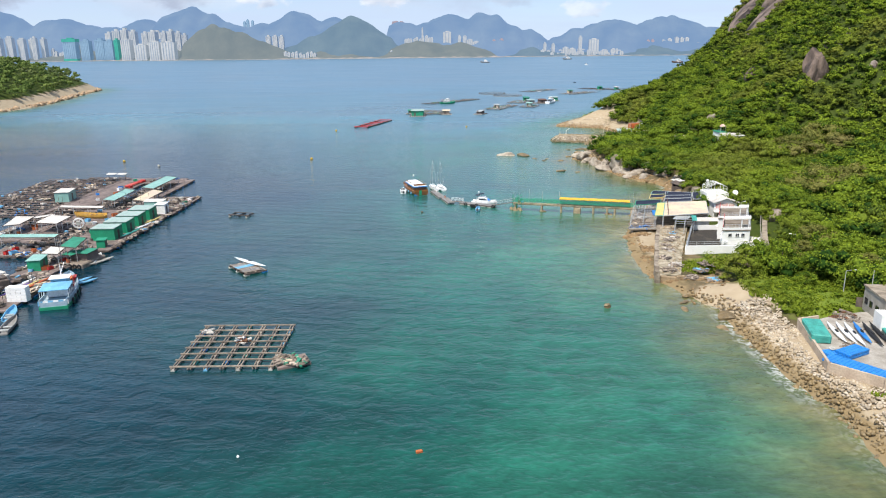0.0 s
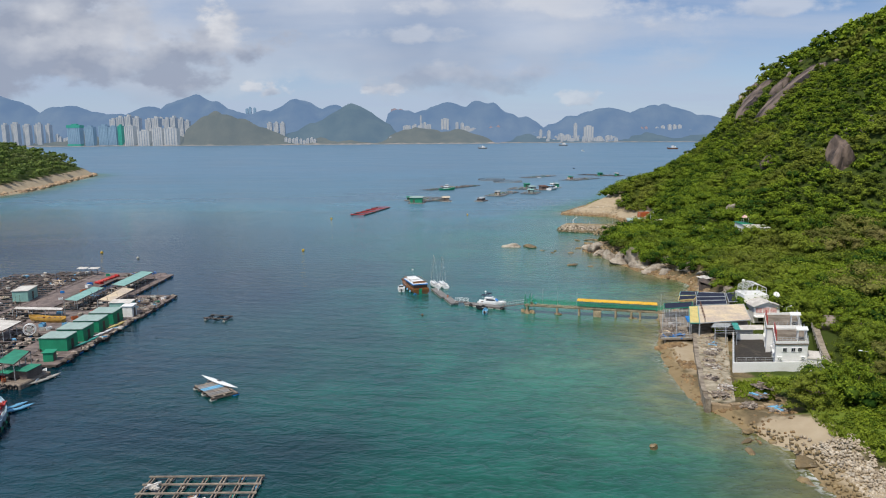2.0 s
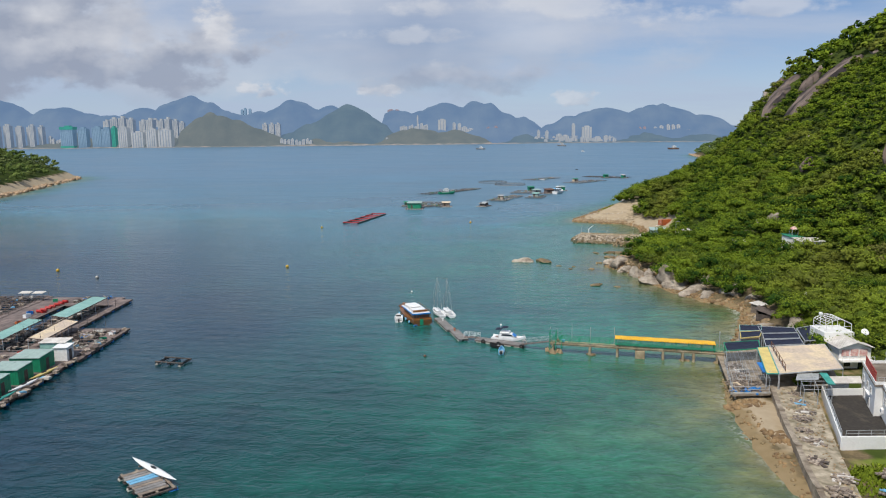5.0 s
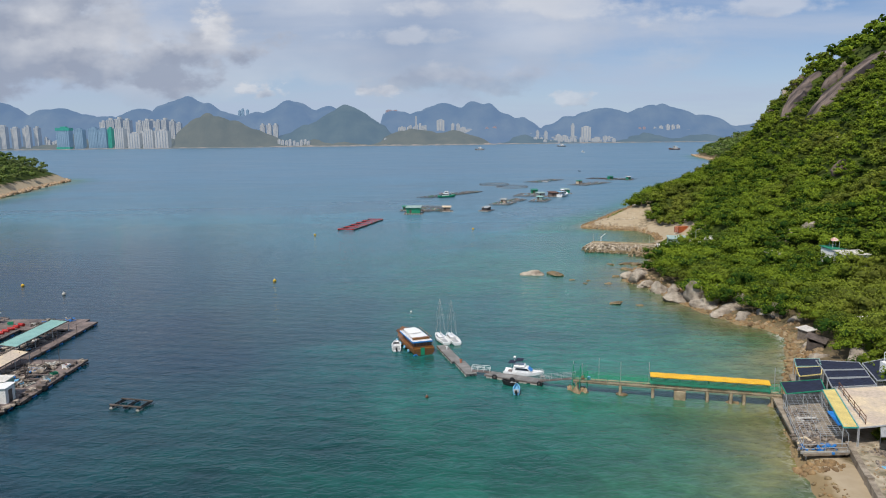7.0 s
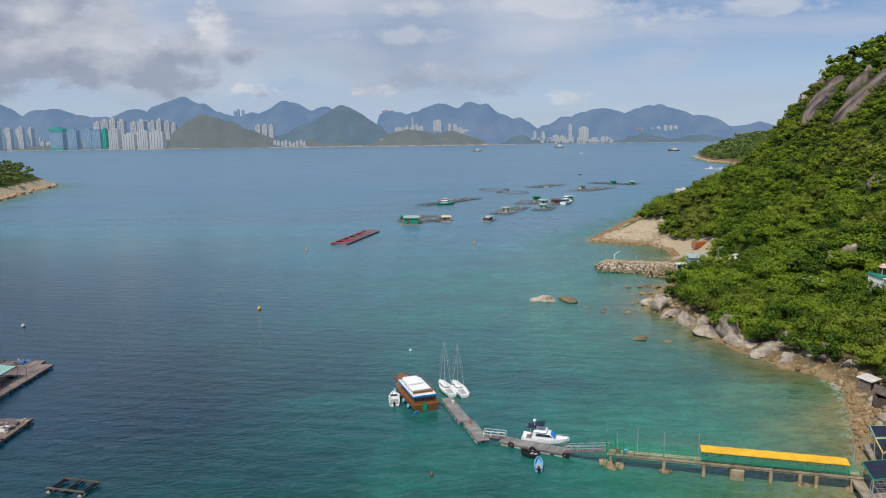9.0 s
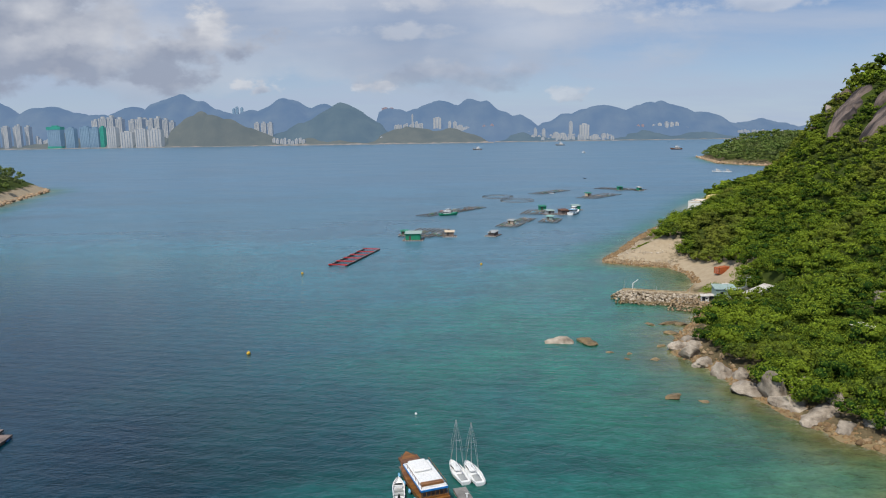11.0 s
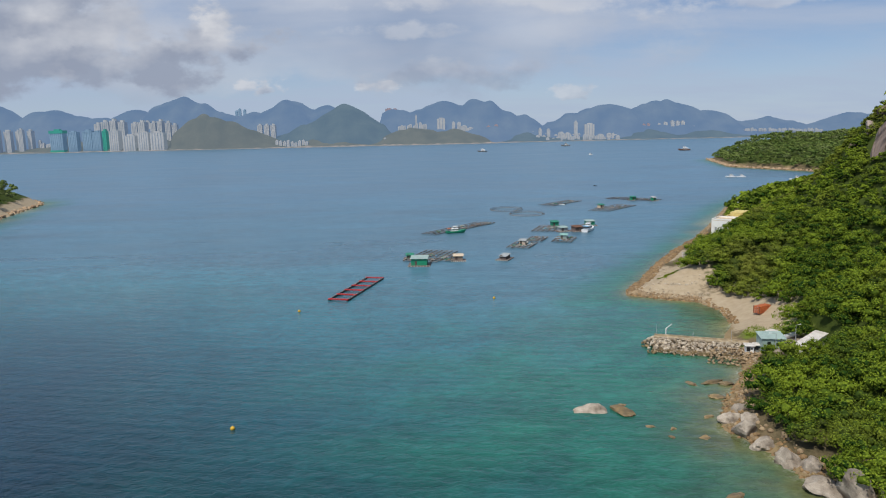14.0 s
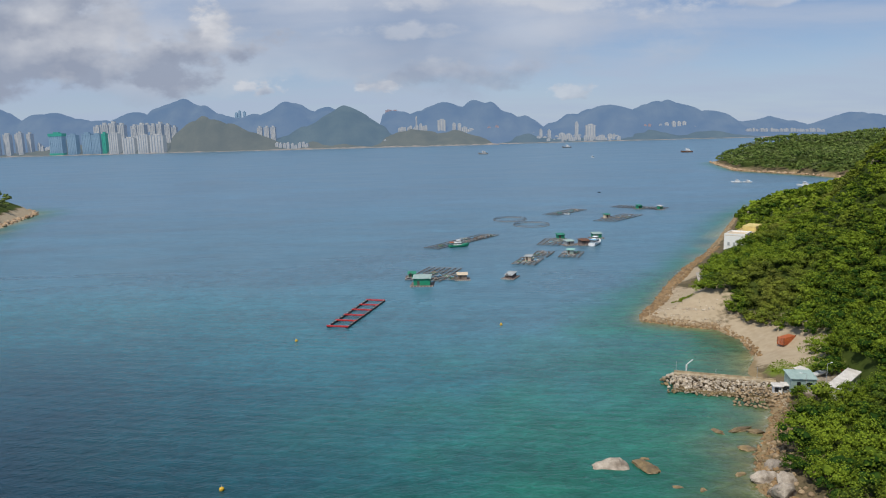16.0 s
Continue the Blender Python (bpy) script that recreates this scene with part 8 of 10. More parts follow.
def motor_junk(x, y, rz):
    ob = empty("wooden_junk", pose(x, y, 0, 0, 0, rz) @ Matrix.Diagonal((1, 1, 0.8, 1)), "varnished wooden pleasure junk with a white upper deck and blue trim", "boat")
    bm = bmesh.new()
    hull(bm, 14.5, 4.4, 2.0, 0.42, 0.92, 0.32, 16)
    bmesh.ops.translate(bm, verts=bm.verts, vec=(0, 0, -0.7))
    part("hull", bm, TEAK, ob)
    bm = bmesh.new()
    box(bm, 0, -1.2, 1.2, 4.0, 11.2, 0.1)
    part("main_deck", bm, DECK, ob)
    bm = bmesh.new()
    box(bm, 0, -1.4, 1.25, 3.0, 6.4, 1.75)
    part("deckhouse", bm, TEAK, ob)
    for s in (-1, 1):
        for k in range(5):
            bm = bmesh.new()
            box(bm, s * 1.51, -4.0 + k * 1.25, 1.9, 0.06, 0.9, 0.75)
            part("window", bm, GLASS_DARK, ob)
    bm = bmesh.new()
    box(bm, 0, -2.2, 3.0, 3.9, 8.6, 0.2, bevel=0.08)
    part("upper_deck", bm, WHITE_GEL, ob)
    bm = bmesh.new()
    for s in (-1, 1):
        box(bm, s * 1.95, -2.2, 2.75, 0.08, 8.6, 0.34)
    box(bm, 0, -6.5, 2.75, 3.9, 0.08, 0.34)
    part("blue_trim", bm, BLUE, ob)
    bm = bmesh.new()
    box(bm, 0, 0.2, 3.22, 2.6, 3.4, 0.5, bevel=0.15)
    part("cushion_bench", bm, WHITE_PAINT, ob)
    bm = bmesh.new()
    for s in (-1, 1):
        for k in range(7):
            rod(bm, (s * 1.85, -6.3 + k * 1.3, 3.2), (s * 1.85, -6.3 + k * 1.3, 3.85), 0.03, n=6)
        rod(bm, (s * 1.85, -6.3, 3.85), (s * 1.85, 1.6, 3.85), 0.035, n=6)
    rod(bm, (-1.85, -6.3, 3.85), (1.85, -6.3, 3.85), 0.035, n=6)
    part("upper_rail", bm, TEAK, ob)
    bm = bmesh.new()
    box(bm, 0, -5.4, 3.25, 3.2, 0.7, 0.4)
    part("rear_bench", bm, TEAK, ob)
    bm = bmesh.new()
    box(bm, 0, 5.2, 1.5, 3.0, 2.2, 0.5)
    for s in (-1, 1):
        rod(bm, (s * 2.1, 2.6, 1.4), (s * 0.9, 6.6, 2.3), 0.05)
    part("foredeck_bench", bm, RUST, ob)
    bm = bmesh.new()
    box(bm, 0, -6.75, 1.2, 4.0, 0.12, 0.7)
    part("stern_bulwark", bm, TEAK, ob)
    # solid dark panel in place of the shaded space below the upper deck
    bm = bmesh.new()
    box(bm, 0, -6.2, 1.3, 3.7, 0.1, 1.5)
    part("stern_opening", bm, TIMBER_DARK, ob, "dark panel for the shade under the upper deck")
    for k in range(7):
        bm = bmesh.new()
        box(bm, -1.9 + k * 0.63, -6.78, 1.9, 0.07, 0.07, 0.9)
        part("awning_post", bm, TEAK, ob)
    for z in (0.35, 0.75, 1.15):
        bm = bmesh.new()
        box(bm, 0, -7.26, z, 4.02, 0.05, 0.06)
        part("rubbing_strake", bm, TIMBER_DARK, ob)
    bm = bmesh.new()
    box(bm, -0.3, -7.3, 0.1, 0.75, 0.12, 1.7)
    part("stern_door", bm, GREEN_PAINT, ob, "green stern door")
    for k in range(4):
        bm = bmesh.new()
        box(bm, -1.9 + k * 1.25, -7.24, 0.45, 0.1, 0.08, 1.0)
        part("stern_post", bm, TEAK, ob)
    for k in range(4):
        bm = bmesh.new()
        ring(bm, (-2.4, -5 + k * 2.6, 0.6), 0.32, 0.12, 16, 6, "X")
        part("fender", bm, SKY_BLUE, ob)
    bm = bmesh.new()
    ring(bm, (-1.7, -7.3, -0.05), 0.34, 0.13, 16, 6, "Y")
    part("stern_fender", bm, BLUE, ob)


motor_junk(-9.2, 206.3, 19)


def runabout(x, y, rz, l, w, mat, label, screen=True, engine=True, name="motor_boat"):
    ob = empty(name, pose(x, y, 0, 0, 0, rz), label, "boat")
    bm = bmesh.new()
    hull(bm, l, w, 0.85, 0.5, 0.92, 0.2, 14, inside=0.5)
    bmesh.ops.translate(bm, verts=bm.verts, vec=(0, 0, -0.25))
    part("hull", bm, mat, ob)
    bm = bmesh.new()
    box(bm, 0, -l * 0.12, 0.18, w * 0.75, 0.35, 0.3, bevel=0.05)
    box(bm, 0, -l * 0.32, 0.18, w * 0.8, 0.4, 0.3, bevel=0.05)
    part("seat", bm, GREY_ROOF, ob)
    if screen:
        bm = bmesh.new()
        box(bm, 0, l * 0.08, 0.25, w * 0.6, 0.5, 0.42)
        part("console", bm, mat, ob)
        bm = bmesh.new()
        sheet(bm, ((-w * 0.35, l * 0.1, 0.65), (w * 0.35, l * 0.1, 0.65), (w * 0.3, l * 0.04, 1.05), (-w * 0.3, l * 0.04, 1.05)), 0.03, nu=2, nv=1)
        part("windscreen", bm, GLASS_DARK, ob)
    if engine:
        bm = bmesh.new()
        box(bm, 0, -l / 2 - 0.15, 0.2, 0.35, 0.5, 0.65, bevel=0.1)
        box(bm, 0, -l / 2 - 0.12, -0.4, 0.14, 0.25, 0.6)
        part("outboard_engine", bm, BLACK, ob)


runabout(-12.3, 204.4, 4, 5.2, 1.8, WHITE_GEL, "small white motor boat moored beside the junk")
runabout(8.2, 179.4, -8, 3.2, 1.15, SKY_BLUE, "small pale blue open boat tied to the floating pier", False, True, "open_boat")
runabout(7.4, 182.6, 60, 2.6, 1.2, BLACK, "small dark inflatable tender at the floating pier", False, False, "tender")
runabout(-68.5, 106.0, 20, 6.0, 1.7, SKY_BLUE, "long open blue wooden sampan beside the fish farm", False, False, "sampan")
runabout(-65.8, 101.0, 15, 6.8, 1.7, DECK_GREY, "long open grey wooden sampan beside the fish farm", False, False, "sampan")
runabout(-69.3, 136.6, 8, 6.0, 1.3, WHITE_PAINT, "slim white skiff tied to the fish farm", False, False, "skiff")


def yacht(x, y, rz, h):
    ob = empty("sailing_boat", pose(x, y, 0, 0, 0, rz), "small white sailing boat with bare mast", "sailing boat", "two sailing boats")
    bm = bmesh.new()
    hull(bm, 7.0, 2.2, 0.95, 0.62, 0.75, 0.12, 16, 0.4, inside=0.28)
    bmesh.ops.translate(bm, verts=bm.verts, vec=(0, 0, -0.25))
    part("hull", bm, WHITE_GEL, ob)
    bm = bmesh.new()
    box(bm, 0, 1.0, 0.62, 1.15, 2.6, 0.35, bevel=0.14)
    part("coachroof", bm, WHITE_GEL, ob)
    bm = bmesh.new()
    box(bm, 0, -1.9, 0.46, 1.0, 2.0, 0.06)
    part("cockpit_floor", bm, GREY_ROOF, ob)
    bm = bmesh.new()
    rod(bm, (0, 0.7, 0.7), (0, 0.7, h), 0.05, 0.035)
    part("mast", bm, STEEL, ob)
    bm = bmesh.new()
    rod(bm, (0, 0.65, 1.5), (0, -2.4, 1.45), 0.07)
    part("boom", bm, WHITE_PAINT, ob)
    bm = bmesh.new()
    rod(bm, (-0.8, 0.7, h * 0.6), (0.8, 0.7, h * 0.6), 0.03, n=6)
    part("spreader", bm, STEEL, ob)
    bm = bmesh.new()
    for p, q in (((0, 0.7, h), (0, 3.4, 0.8)), ((-0.8, 0.7, h * 0.6), (-1.0, 0.3, 0.75)), ((0.8, 0.7, h * 0.6), (1.0, 0.3, 0.75)), ((0, 0.7, h), (0, -3.4, 0.8)), ((0, 0.7, h), (-0.8, 0.7, h * 0.6)), ((0, 0.7, h), (0.8, 0.7, h * 0.6))):
        rod(bm, p, q, 0.018, n=5)
    part("rigging", bm, STEEL, ob)
    bm = bmesh.new()
    rod(bm, (0, 3.3, 0.9), (0, 0.9, h * 0.8), 0.025, n=6)
    part("furled_jib", bm, WHITE_SHEET, ob)
    bm = bmesh.new()
    for s in (-1, 1):
        box(bm, s * 0.59, 1.0, 0.76, 0.04, 1.6, 0.14)
    part("portlight_strip", bm, GLASS_DARK, ob)


yacht(-3.6, 209.0, 17, 8.4)
yacht(-1.4, 208.7, 15, 8.1)


def cruiser(x, y, rz):
    ob = empty("cabin_cruiser", pose(x, y, 0, 0, 0, rz) @ Matrix.Scale(0.8, 4), "white cabin cruiser with flybridge and dark bimini", "boat")
    bm = bmesh.new()
    hull(bm, 8.4, 2.9, 1.35, 0.55, 0.95, 0.16, 16, inside=0.25)
    bmesh.ops.translate(bm, verts=bm.verts, vec=(0, 0, -0.35))
    part("hull", bm, WHITE_GEL, ob)
    bm = bmesh.new()
    r = bmesh.ops.create_cube(bm, size=1, matrix=Matrix.Translation((0, -0.3, 1.45)) @ Matrix.Diagonal((2.3, 4.2, 1.1, 1)))
    for v in bm.verts:
        if v.co.z > 1.5:
            v.co.x *= 0.84
            v.co.y = -0.3 + (v.co.y + 0.3) * 0.72 - 0.35
    bmesh.ops.bevel(bm, geom=bm.edges[:], offset=0.1, segments=2, affect="EDGES")
    part("cabin", bm, WHITE_GEL, ob)
    for s in (-1, 1):
        bm = bmesh.new()
        sheet(bm, ((s * 1.13, -1.7, 1.5), (s * 1.13, 1.3, 1.5), (s * 1.02, 0.7, 1.9), (s * 1.02, -1.5, 1.9)), 0.03, nu=2, nv=1)
        part("side_window", bm, GLASS_DARK, ob)
    bm = bmesh.new()
    sheet(bm, ((-0.95, 1.72, 1.35), (0.95, 1.72, 1.35), (0.8, 0.95, 1.95), (-0.8, 0.95, 1.95)), 0.04, nu=2, nv=1)
    part("windscreen", bm, BLUE, ob)
    bm = bmesh.new()
    box(bm, 0, -0.9, 2.0, 2.2, 2.4, 0.45, bevel=0.15)
    part("flybridge", bm, WHITE_GEL, ob)
    for i, (yy, z) in enumerate(((-2.4, 2.9), (-0.9, 3.4))):
        bm = bmesh.new()
        sheet(bm, ((-1.1, yy - 0.8, z), (1.1, yy - 0.8, z), (1.1, yy + 0.7, z + 0.1), (-1.1, yy + 0.7, z + 0.1)), 0.06, -0.12)
        part("bimini", bm, NAVY_NET, ob)
    for s in (-1, 1):
        for name, p, q in (("bimini_pole", (s * 1.05, -2.4, 0.9), (s * 1.05, -2.6, 2.9)), ("bimini_pole", (s * 1.0, -0.9, 2.3), (s * 1.0, -1.2, 3.4)), ("bimini_pole", (s * 1.0, -0.9, 2.3), (s * 1.0, -0.3, 3.4)), ("bow_rail", (s * 1.2, 1.0, 1.2), (s * 0.15, 4.0, 1.75))):
            bm = bmesh.new()
            rod(bm, p, q, 0.03, n=6)
            part(name, bm, STEEL, ob)
    bm = bmesh.new()
    rod(bm, (0, -2.0, 2.4), (0, -2.0, 3.7), 0.06)
    bmesh.ops.create_icosphere(bm, subdivisions=2, radius=0.3, matrix=Matrix.Translation((0, -2.0, 3.9)))
    part("radar_dome", bm, WHITE_GEL, ob)
    bm = bmesh.new()
    box(bm, 0, -3.2, 0.75, 2.2, 1.6, 0.06)
    part("cockpit_floor", bm, DECK, ob)


cruiser(10.3, 187.0, -107)

# ---- rafts ----


def pen_raft(name, x, y, rz, sx, sy, nx, ny, label, beam=TIMBER, cross=TIMBER, w=0.28, z=0.28, floats=True, tilt=0.0, group="fish rafts"):
    """An open raft: long beams one way, cross beams the other, drums under the crossings, open water between."""
    ob = empty(name, pose(x, y, 0, 0, 0, rz), label, "raft", group)
    rnd = random.Random(int(abs(x * 7 + y * 13)))
    for i in range(nx + 1):
        bm = bmesh.new()
        u = -sx / 2 + sx * i / nx
        for s in ((-0.2, 0.2) if w < 0.4 else (0,)):
            bar(bm, (u + s, -sy / 2 - 0.4, z + rnd.uniform(-0.03, 0.03)), (u + s, sy / 2 + 0.4, z + rnd.uniform(-0.03, 0.03)), w * 0.55, 0.18)
        part("long_beam", bm, beam, ob)
    for j in range(ny + 1):
        bm = bmesh.new()
        v = -sy / 2 + sy * j / ny + rnd.uniform(-0.08, 0.08)
        bar(bm, (-sx / 2 - 0.5, v, z + 0.2 + rnd.uniform(-0.02, 0.02)), (sx / 2 + 0.5, v, z + 0.2 + rnd.uniform(-0.02, 0.02)), w * 0.95, 0.14)
        part("cross_beam", bm, cross, ob)
    if floats:
        for i in range(nx + 1):
            for j in range(ny + 1):
                if (i + j) % 2 == 0:
                    bm = bmesh.new()
                    u, v = -sx / 2 + sx * i / nx, -sy / 2 + sy * j / ny
                    rod(bm, (u, v - 0.5, -0.02), (u, v + 0.5, -0.02), 0.3, n=8)
                    part("drum", bm, rnd.choice((BLUE, SKY_BLUE, FLOAT, FLOAT, TEAL_TARP)) if rnd.random() < 0.6 else FLOAT, ob)
    return ob


pen_raft("fish_raft", -29.1, 92.7, 0.5, 12.6, 14.4, 6, 7, "weathered timber raft grid with open pens, afloat alone")
heap(-28.6, 93.4, 0.5, 0.8, 0.9, 500, (WHITE_SHEET, RUST), "bundled_net", "white bundle and gear on the raft")
heap(-34.5, 97.2, 0.5, 0.5, 0.4, 501, (WHITE_SHEET,), "bundled_net", "small white bundle on the raft corner")
barge = empty("rubbish_barge", pose(-20.4, 87.4, 0, 0, 0, 25), "low raft heaped with boards and rubbish", "raft")
bm = bmesh.new()
box(bm, 0, 0, -0.1, 4.4, 3.2, 0.45, bevel=0.05)
part("hull", bm, DECK, barge)
for i in range(5):
    heap(-21.6 + (i % 3) * 1.2, 86.7 + (i // 3) * 1.3, 0.4, 1.0, 0.5, 510 + i, (TIMBER, RUBBISH, CREAM_SHEET if i % 2 else GREEN_ROOF))
pen_raft("small_raft", -37.4, 129.4, -50, 6.6, 3.6, 4, 2, "small dark square raft with a white boat hull on it", TIMBER_DARK, TIMBER)
dk = empty("raft_deck", pose(-37.6, 129.2, 0.1, 0, 0, -50), "grey plank deck lying on the small raft", "deck")
for i in range(10):
    bm = bmesh.new()
    box(bm, -3.0 + i * 0.66, 0.1 * math.sin(i * 2.1), 0.42, 0.55, 3.4, 0.08)
    part("plank", bm, SKY_BLUE if i in (3, 4) else DECK_GREY if i % 3 else TIMBER, dk)
canoe(-41.3, 134.6, -33.6, 128.4, 0.6, WHITE_GEL, 1.0, "long white boat hull lying across the small raft")
pen_raft("small_raft", -51.2, 175.6, -14, 4.6, 2.6, 2, 1, "small dark floating frame with two open bays", BLACK, TIMBER_DARK)
red = empty("red_raft", pose(-39.6, 401.5, 0, 0, 0, -14.5), "long black floating frame with red cross walkways", "raft", "fish rafts")
for s in (-1, 1):
    bm = bmesh.new()
    bar(bm, (s * 3.5, -19.5, 0.25), (s * 3.5, 19.5, 0.25), 0.8, 0.5)
    part("side_float", bm, BLACK, red)
    for k in range(14):
        bm = bmesh.new()
        bar(bm, (s * 3.5, -18.5 + k * 2.8, 0.55), (s * 3.5, -17.2 + k * 2.8, 0.55), 0.5, 0.12)
        part("side_plank", bm, DECK_GREY, red)
for k in range(6):
    bm = bmesh.new()
    bar(bm, (-3.9, -19.3 + k * 7.72, 0.55), (3.9, -19.3 + k * 7.72, 0.55), 0.9, 0.35)
    part("cross_walkway", bm, RED, red)
for k, (cx, cy, R) in enumerate(((42.3, 666.5, 12.0), (53.8, 634.2, 12.2))):
    bm = bmesh.new()
    ring(bm, (0, 0, 0.12), R, 0.26, 64, 8)
    ob = empty("ring_pen", pose(cx, cy, 0), "round black floating fish pen", "fish pen", "round pens")
    part("float_ring", bm, DECK_GREY, ob)
    bm = bmesh.new()
    ring(bm, (0, 0, 1.0), R - 0.2, 0.1, 64, 6)
    part("hand_ring", bm, TIMBER_DARK, ob)
    for j in range(32):
        bm = bmesh.new()
        a = 2 * math.pi * j / 32
        rod(bm, ((R) * math.cos(a), (R) * math.sin(a), 0.3), ((R - 0.2) * math.cos(a), (R - 0.2) * math.sin(a), 1.0), 0.07, n=5)
        part("stanchion", bm, TIMBER_DARK, ob)


def hut(x, y, rz, sx, sy, h, z, wall, roof, label, ribs=True, name="raft_hut", split=False):
    ob = empty(name, pose(x, y, z, 0, 0, rz), label, "hut", "fish farm huts")
    bm = bmesh.new()
    box(bm, 0, 0, 0, sx, sy, h)
    part("wall", bm, wall, ob)
    if ribs:
        bm = bmesh.new()
        for i in range(int(sx / 0.45)):
            for s in (-1, 1):
                box(bm, -sx / 2 + 0.25 + i * 0.45, s * sy / 2, 0.1, 0.08, 0.06, h - 0.15)
        for i in range(int(sy / 0.45)):
            for s in (-1, 1):
                box(bm, s * sx / 2, -sy / 2 + 0.25 + i * 0.45, 0.1, 0.06, 0.08, h - 0.15)
        part("wall_rib", bm, wall, ob)
    if split:
        for s in (-1, 1):
            bm = bmesh.new()
            sheet(bm, ((s * sx / 4 - sx / 4 + 0.03, -sy / 2 - 0.2, h + 0.1), (s * sx / 4 + sx / 4 - 0.03, -sy / 2 - 0.2, h + 0.1), (s * sx / 4 + sx / 4 - 0.03, sy / 2 + 0.2, h + 0.22), (s * sx / 4 - sx / 4 + 0.03, sy / 2 + 0.2, h + 0.22)), 0.08, nu=6, nv=2, ripple=0.015)
            part("roof_sheet", bm, roof, ob)
    else:
        bm = bmesh.new()
        sheet(bm, ((-sx / 2 - 0.2, -sy / 2 - 0.2, h + 0.1), (sx / 2 + 0.2, -sy / 2 - 0.2, h + 0.1), (sx / 2 + 0.2, sy / 2 + 0.2, h + 0.25), (-sx / 2 - 0.2, sy / 2 + 0.2, h + 0.25)), 0.08, nu=8, nv=4, ripple=0.015)
        part("roof_sheet", bm, roof, ob)
    bm = bmesh.new()
    box(bm, sx / 2 + 0.01, 0, 0.05, 0.08, 0.9, min(1.9, h * 0.8))
    part("door", bm, TIMBER_DARK, ob)
    return ob


def deck(x0, x1, y0, y1, z=0.55, rz=0.0, label="weathered plank deck of the floating fish farm", mat=DECK, along="x"):
    """A floating plank deck on dark drums."""
    ob = empty("raft_deck", pose((x0 + x1) / 2, (y0 + y1) / 2, 0, 0, 0, rz), label, "deck", "fish farm decks")
    sx, sy = x1 - x0, y1 - y0
    rnd = random.Random(int(abs(x0 * 31 + y0 * 17)))
    n = int((sy if along == "x" else sx) / 0.62) + 1
    for i in range(n):
        bm = bmesh.new()
        f = (i + 0.5) / n - 0.5
        j = rnd.uniform(-0.025, 0.025)
        if along == "x":
            box(bm, rnd.uniform(-0.06, 0.06), f * sy, z - 0.1 + j, sx, sy / n * 0.93, 0.1)
        else:
            box(bm, f * sx, rnd.uniform(-0.06, 0.06), z - 0.1 + j, sx / n * 0.93, sy, 0.1)
        part("plank", bm, mat, ob)
    bm = bmesh.new()
    for s in (-1, 1):
        bar(bm, (s * (sx / 2 - 0.1), -sy / 2, z - 0.22), (s * (sx / 2 - 0.1), sy / 2, z - 0.22), 0.2, 0.24)
        bar(bm, (-sx / 2, s * (sy / 2 - 0.1), z - 0.22), (sx / 2, s * (sy / 2 - 0.1), z - 0.22), 0.2, 0.24)
    part("rim_beam", bm, TIMBER_DARK, ob)
    for i in range(max(1, int(sy / 1.6))):
        for s in (-1, 1):
            bm = bmesh.new()
            box(bm, s * (sx / 2 - 0.4), -sy / 2 + 0.8 + i * 1.6, -0.4, 0.75, 1.2, z + 0.05, bevel=0.06)
            part("float_drum", bm, TIMBER_DARK if (i + s) % 3 else BLUE, ob)
    for i in range(max(0, int(sx / 1.6) - 1)):
        for s in (-1, 1):
            bm = bmesh.new()
            box(bm, -sx / 2 + 1.6 + i * 1.6, s * (sy / 2 - 0.4), -0.4, 1.2, 0.75, z + 0.05, bevel=0.06)
            part("float_drum", bm, TIMBER_DARK, ob)
    return ob


Z = 0.56
for x0, x1, y0, y1, al in ((-77.2, -69.2, 142.0, 176.0, "x"), (-71.4, -68.4, 176.1, 197.8, "x"), (-82.4, -79.6, 182.0, 225.6, "x"), (-101.5, -93.4, 184.0, 228.6, "y"), (-93.3, -82.5, 219.5, 228.0, "y"), (-92.6, -77.3, 163.0, 181.5, "x"), (-79.5, -71.5, 176.2, 183.0, "x"), (-102.0, -92.8, 150.0, 166.0, "x"), (-95.0, -77.4, 138.4, 143.5, "y"), (-81.0, -77.4, 143.6, 162.8, "x"), (-80.0, -72.5, 125.0, 138.2, "y"), (-74.6, -69.6, 106.5, 124.8, "x"), (-82.0, -77.0, 110.0, 124.0, "x"), (-92.6, -88.0, 143.7, 163.0, "x"), (-103, -101.7, 166.2, 230.0, "x"), (-79.5, -71.5, 196.0, 198.0, "x")):
    deck(x0, x1, y0, y1, Z, along=al)
rnd = random.Random(31)
for x, y, sx, sy, nx, ny in ((-109.5, 222, 11.5, 18, 5, 8), (-109.5, 202.5, 11.5, 18.5, 5, 8), (-109.5, 183.0, 11.5, 17.5, 5, 7), (-121.5, 217, 11, 22, 5, 9), (-121.5, 194, 11, 21, 5, 8), (-87.8, 190.3, 9.6, 15.6, 4, 7), (-86.2, 208.8, 6.6, 20.2, 3, 9), (-75.4, 189.5, 7.2, 12.4, 4, 6), (-97.3, 175.0, 8.0, 16.5, 4, 7), (-84.5, 153.0, 6.2, 18.5, 3, 7), (-98.5, 140.0, 6.0, 18.0, 3, 7)):
    pen_raft("fish_raft", x, y, rnd.uniform(-1, 1), sx, sy, nx, ny, "dark timber fish pens with walkways over open water", TIMBER_DARK, DECK, 0.3, 0.3, True)


def farm_roof(corners, mat, label, sag=0.05):
    return roof_on_posts("raft_roof", corners, mat, label, "roof", Z, sag, 4, TIMBER_DARK, 12, 6, 0.02, int(abs(corners[0][0])))


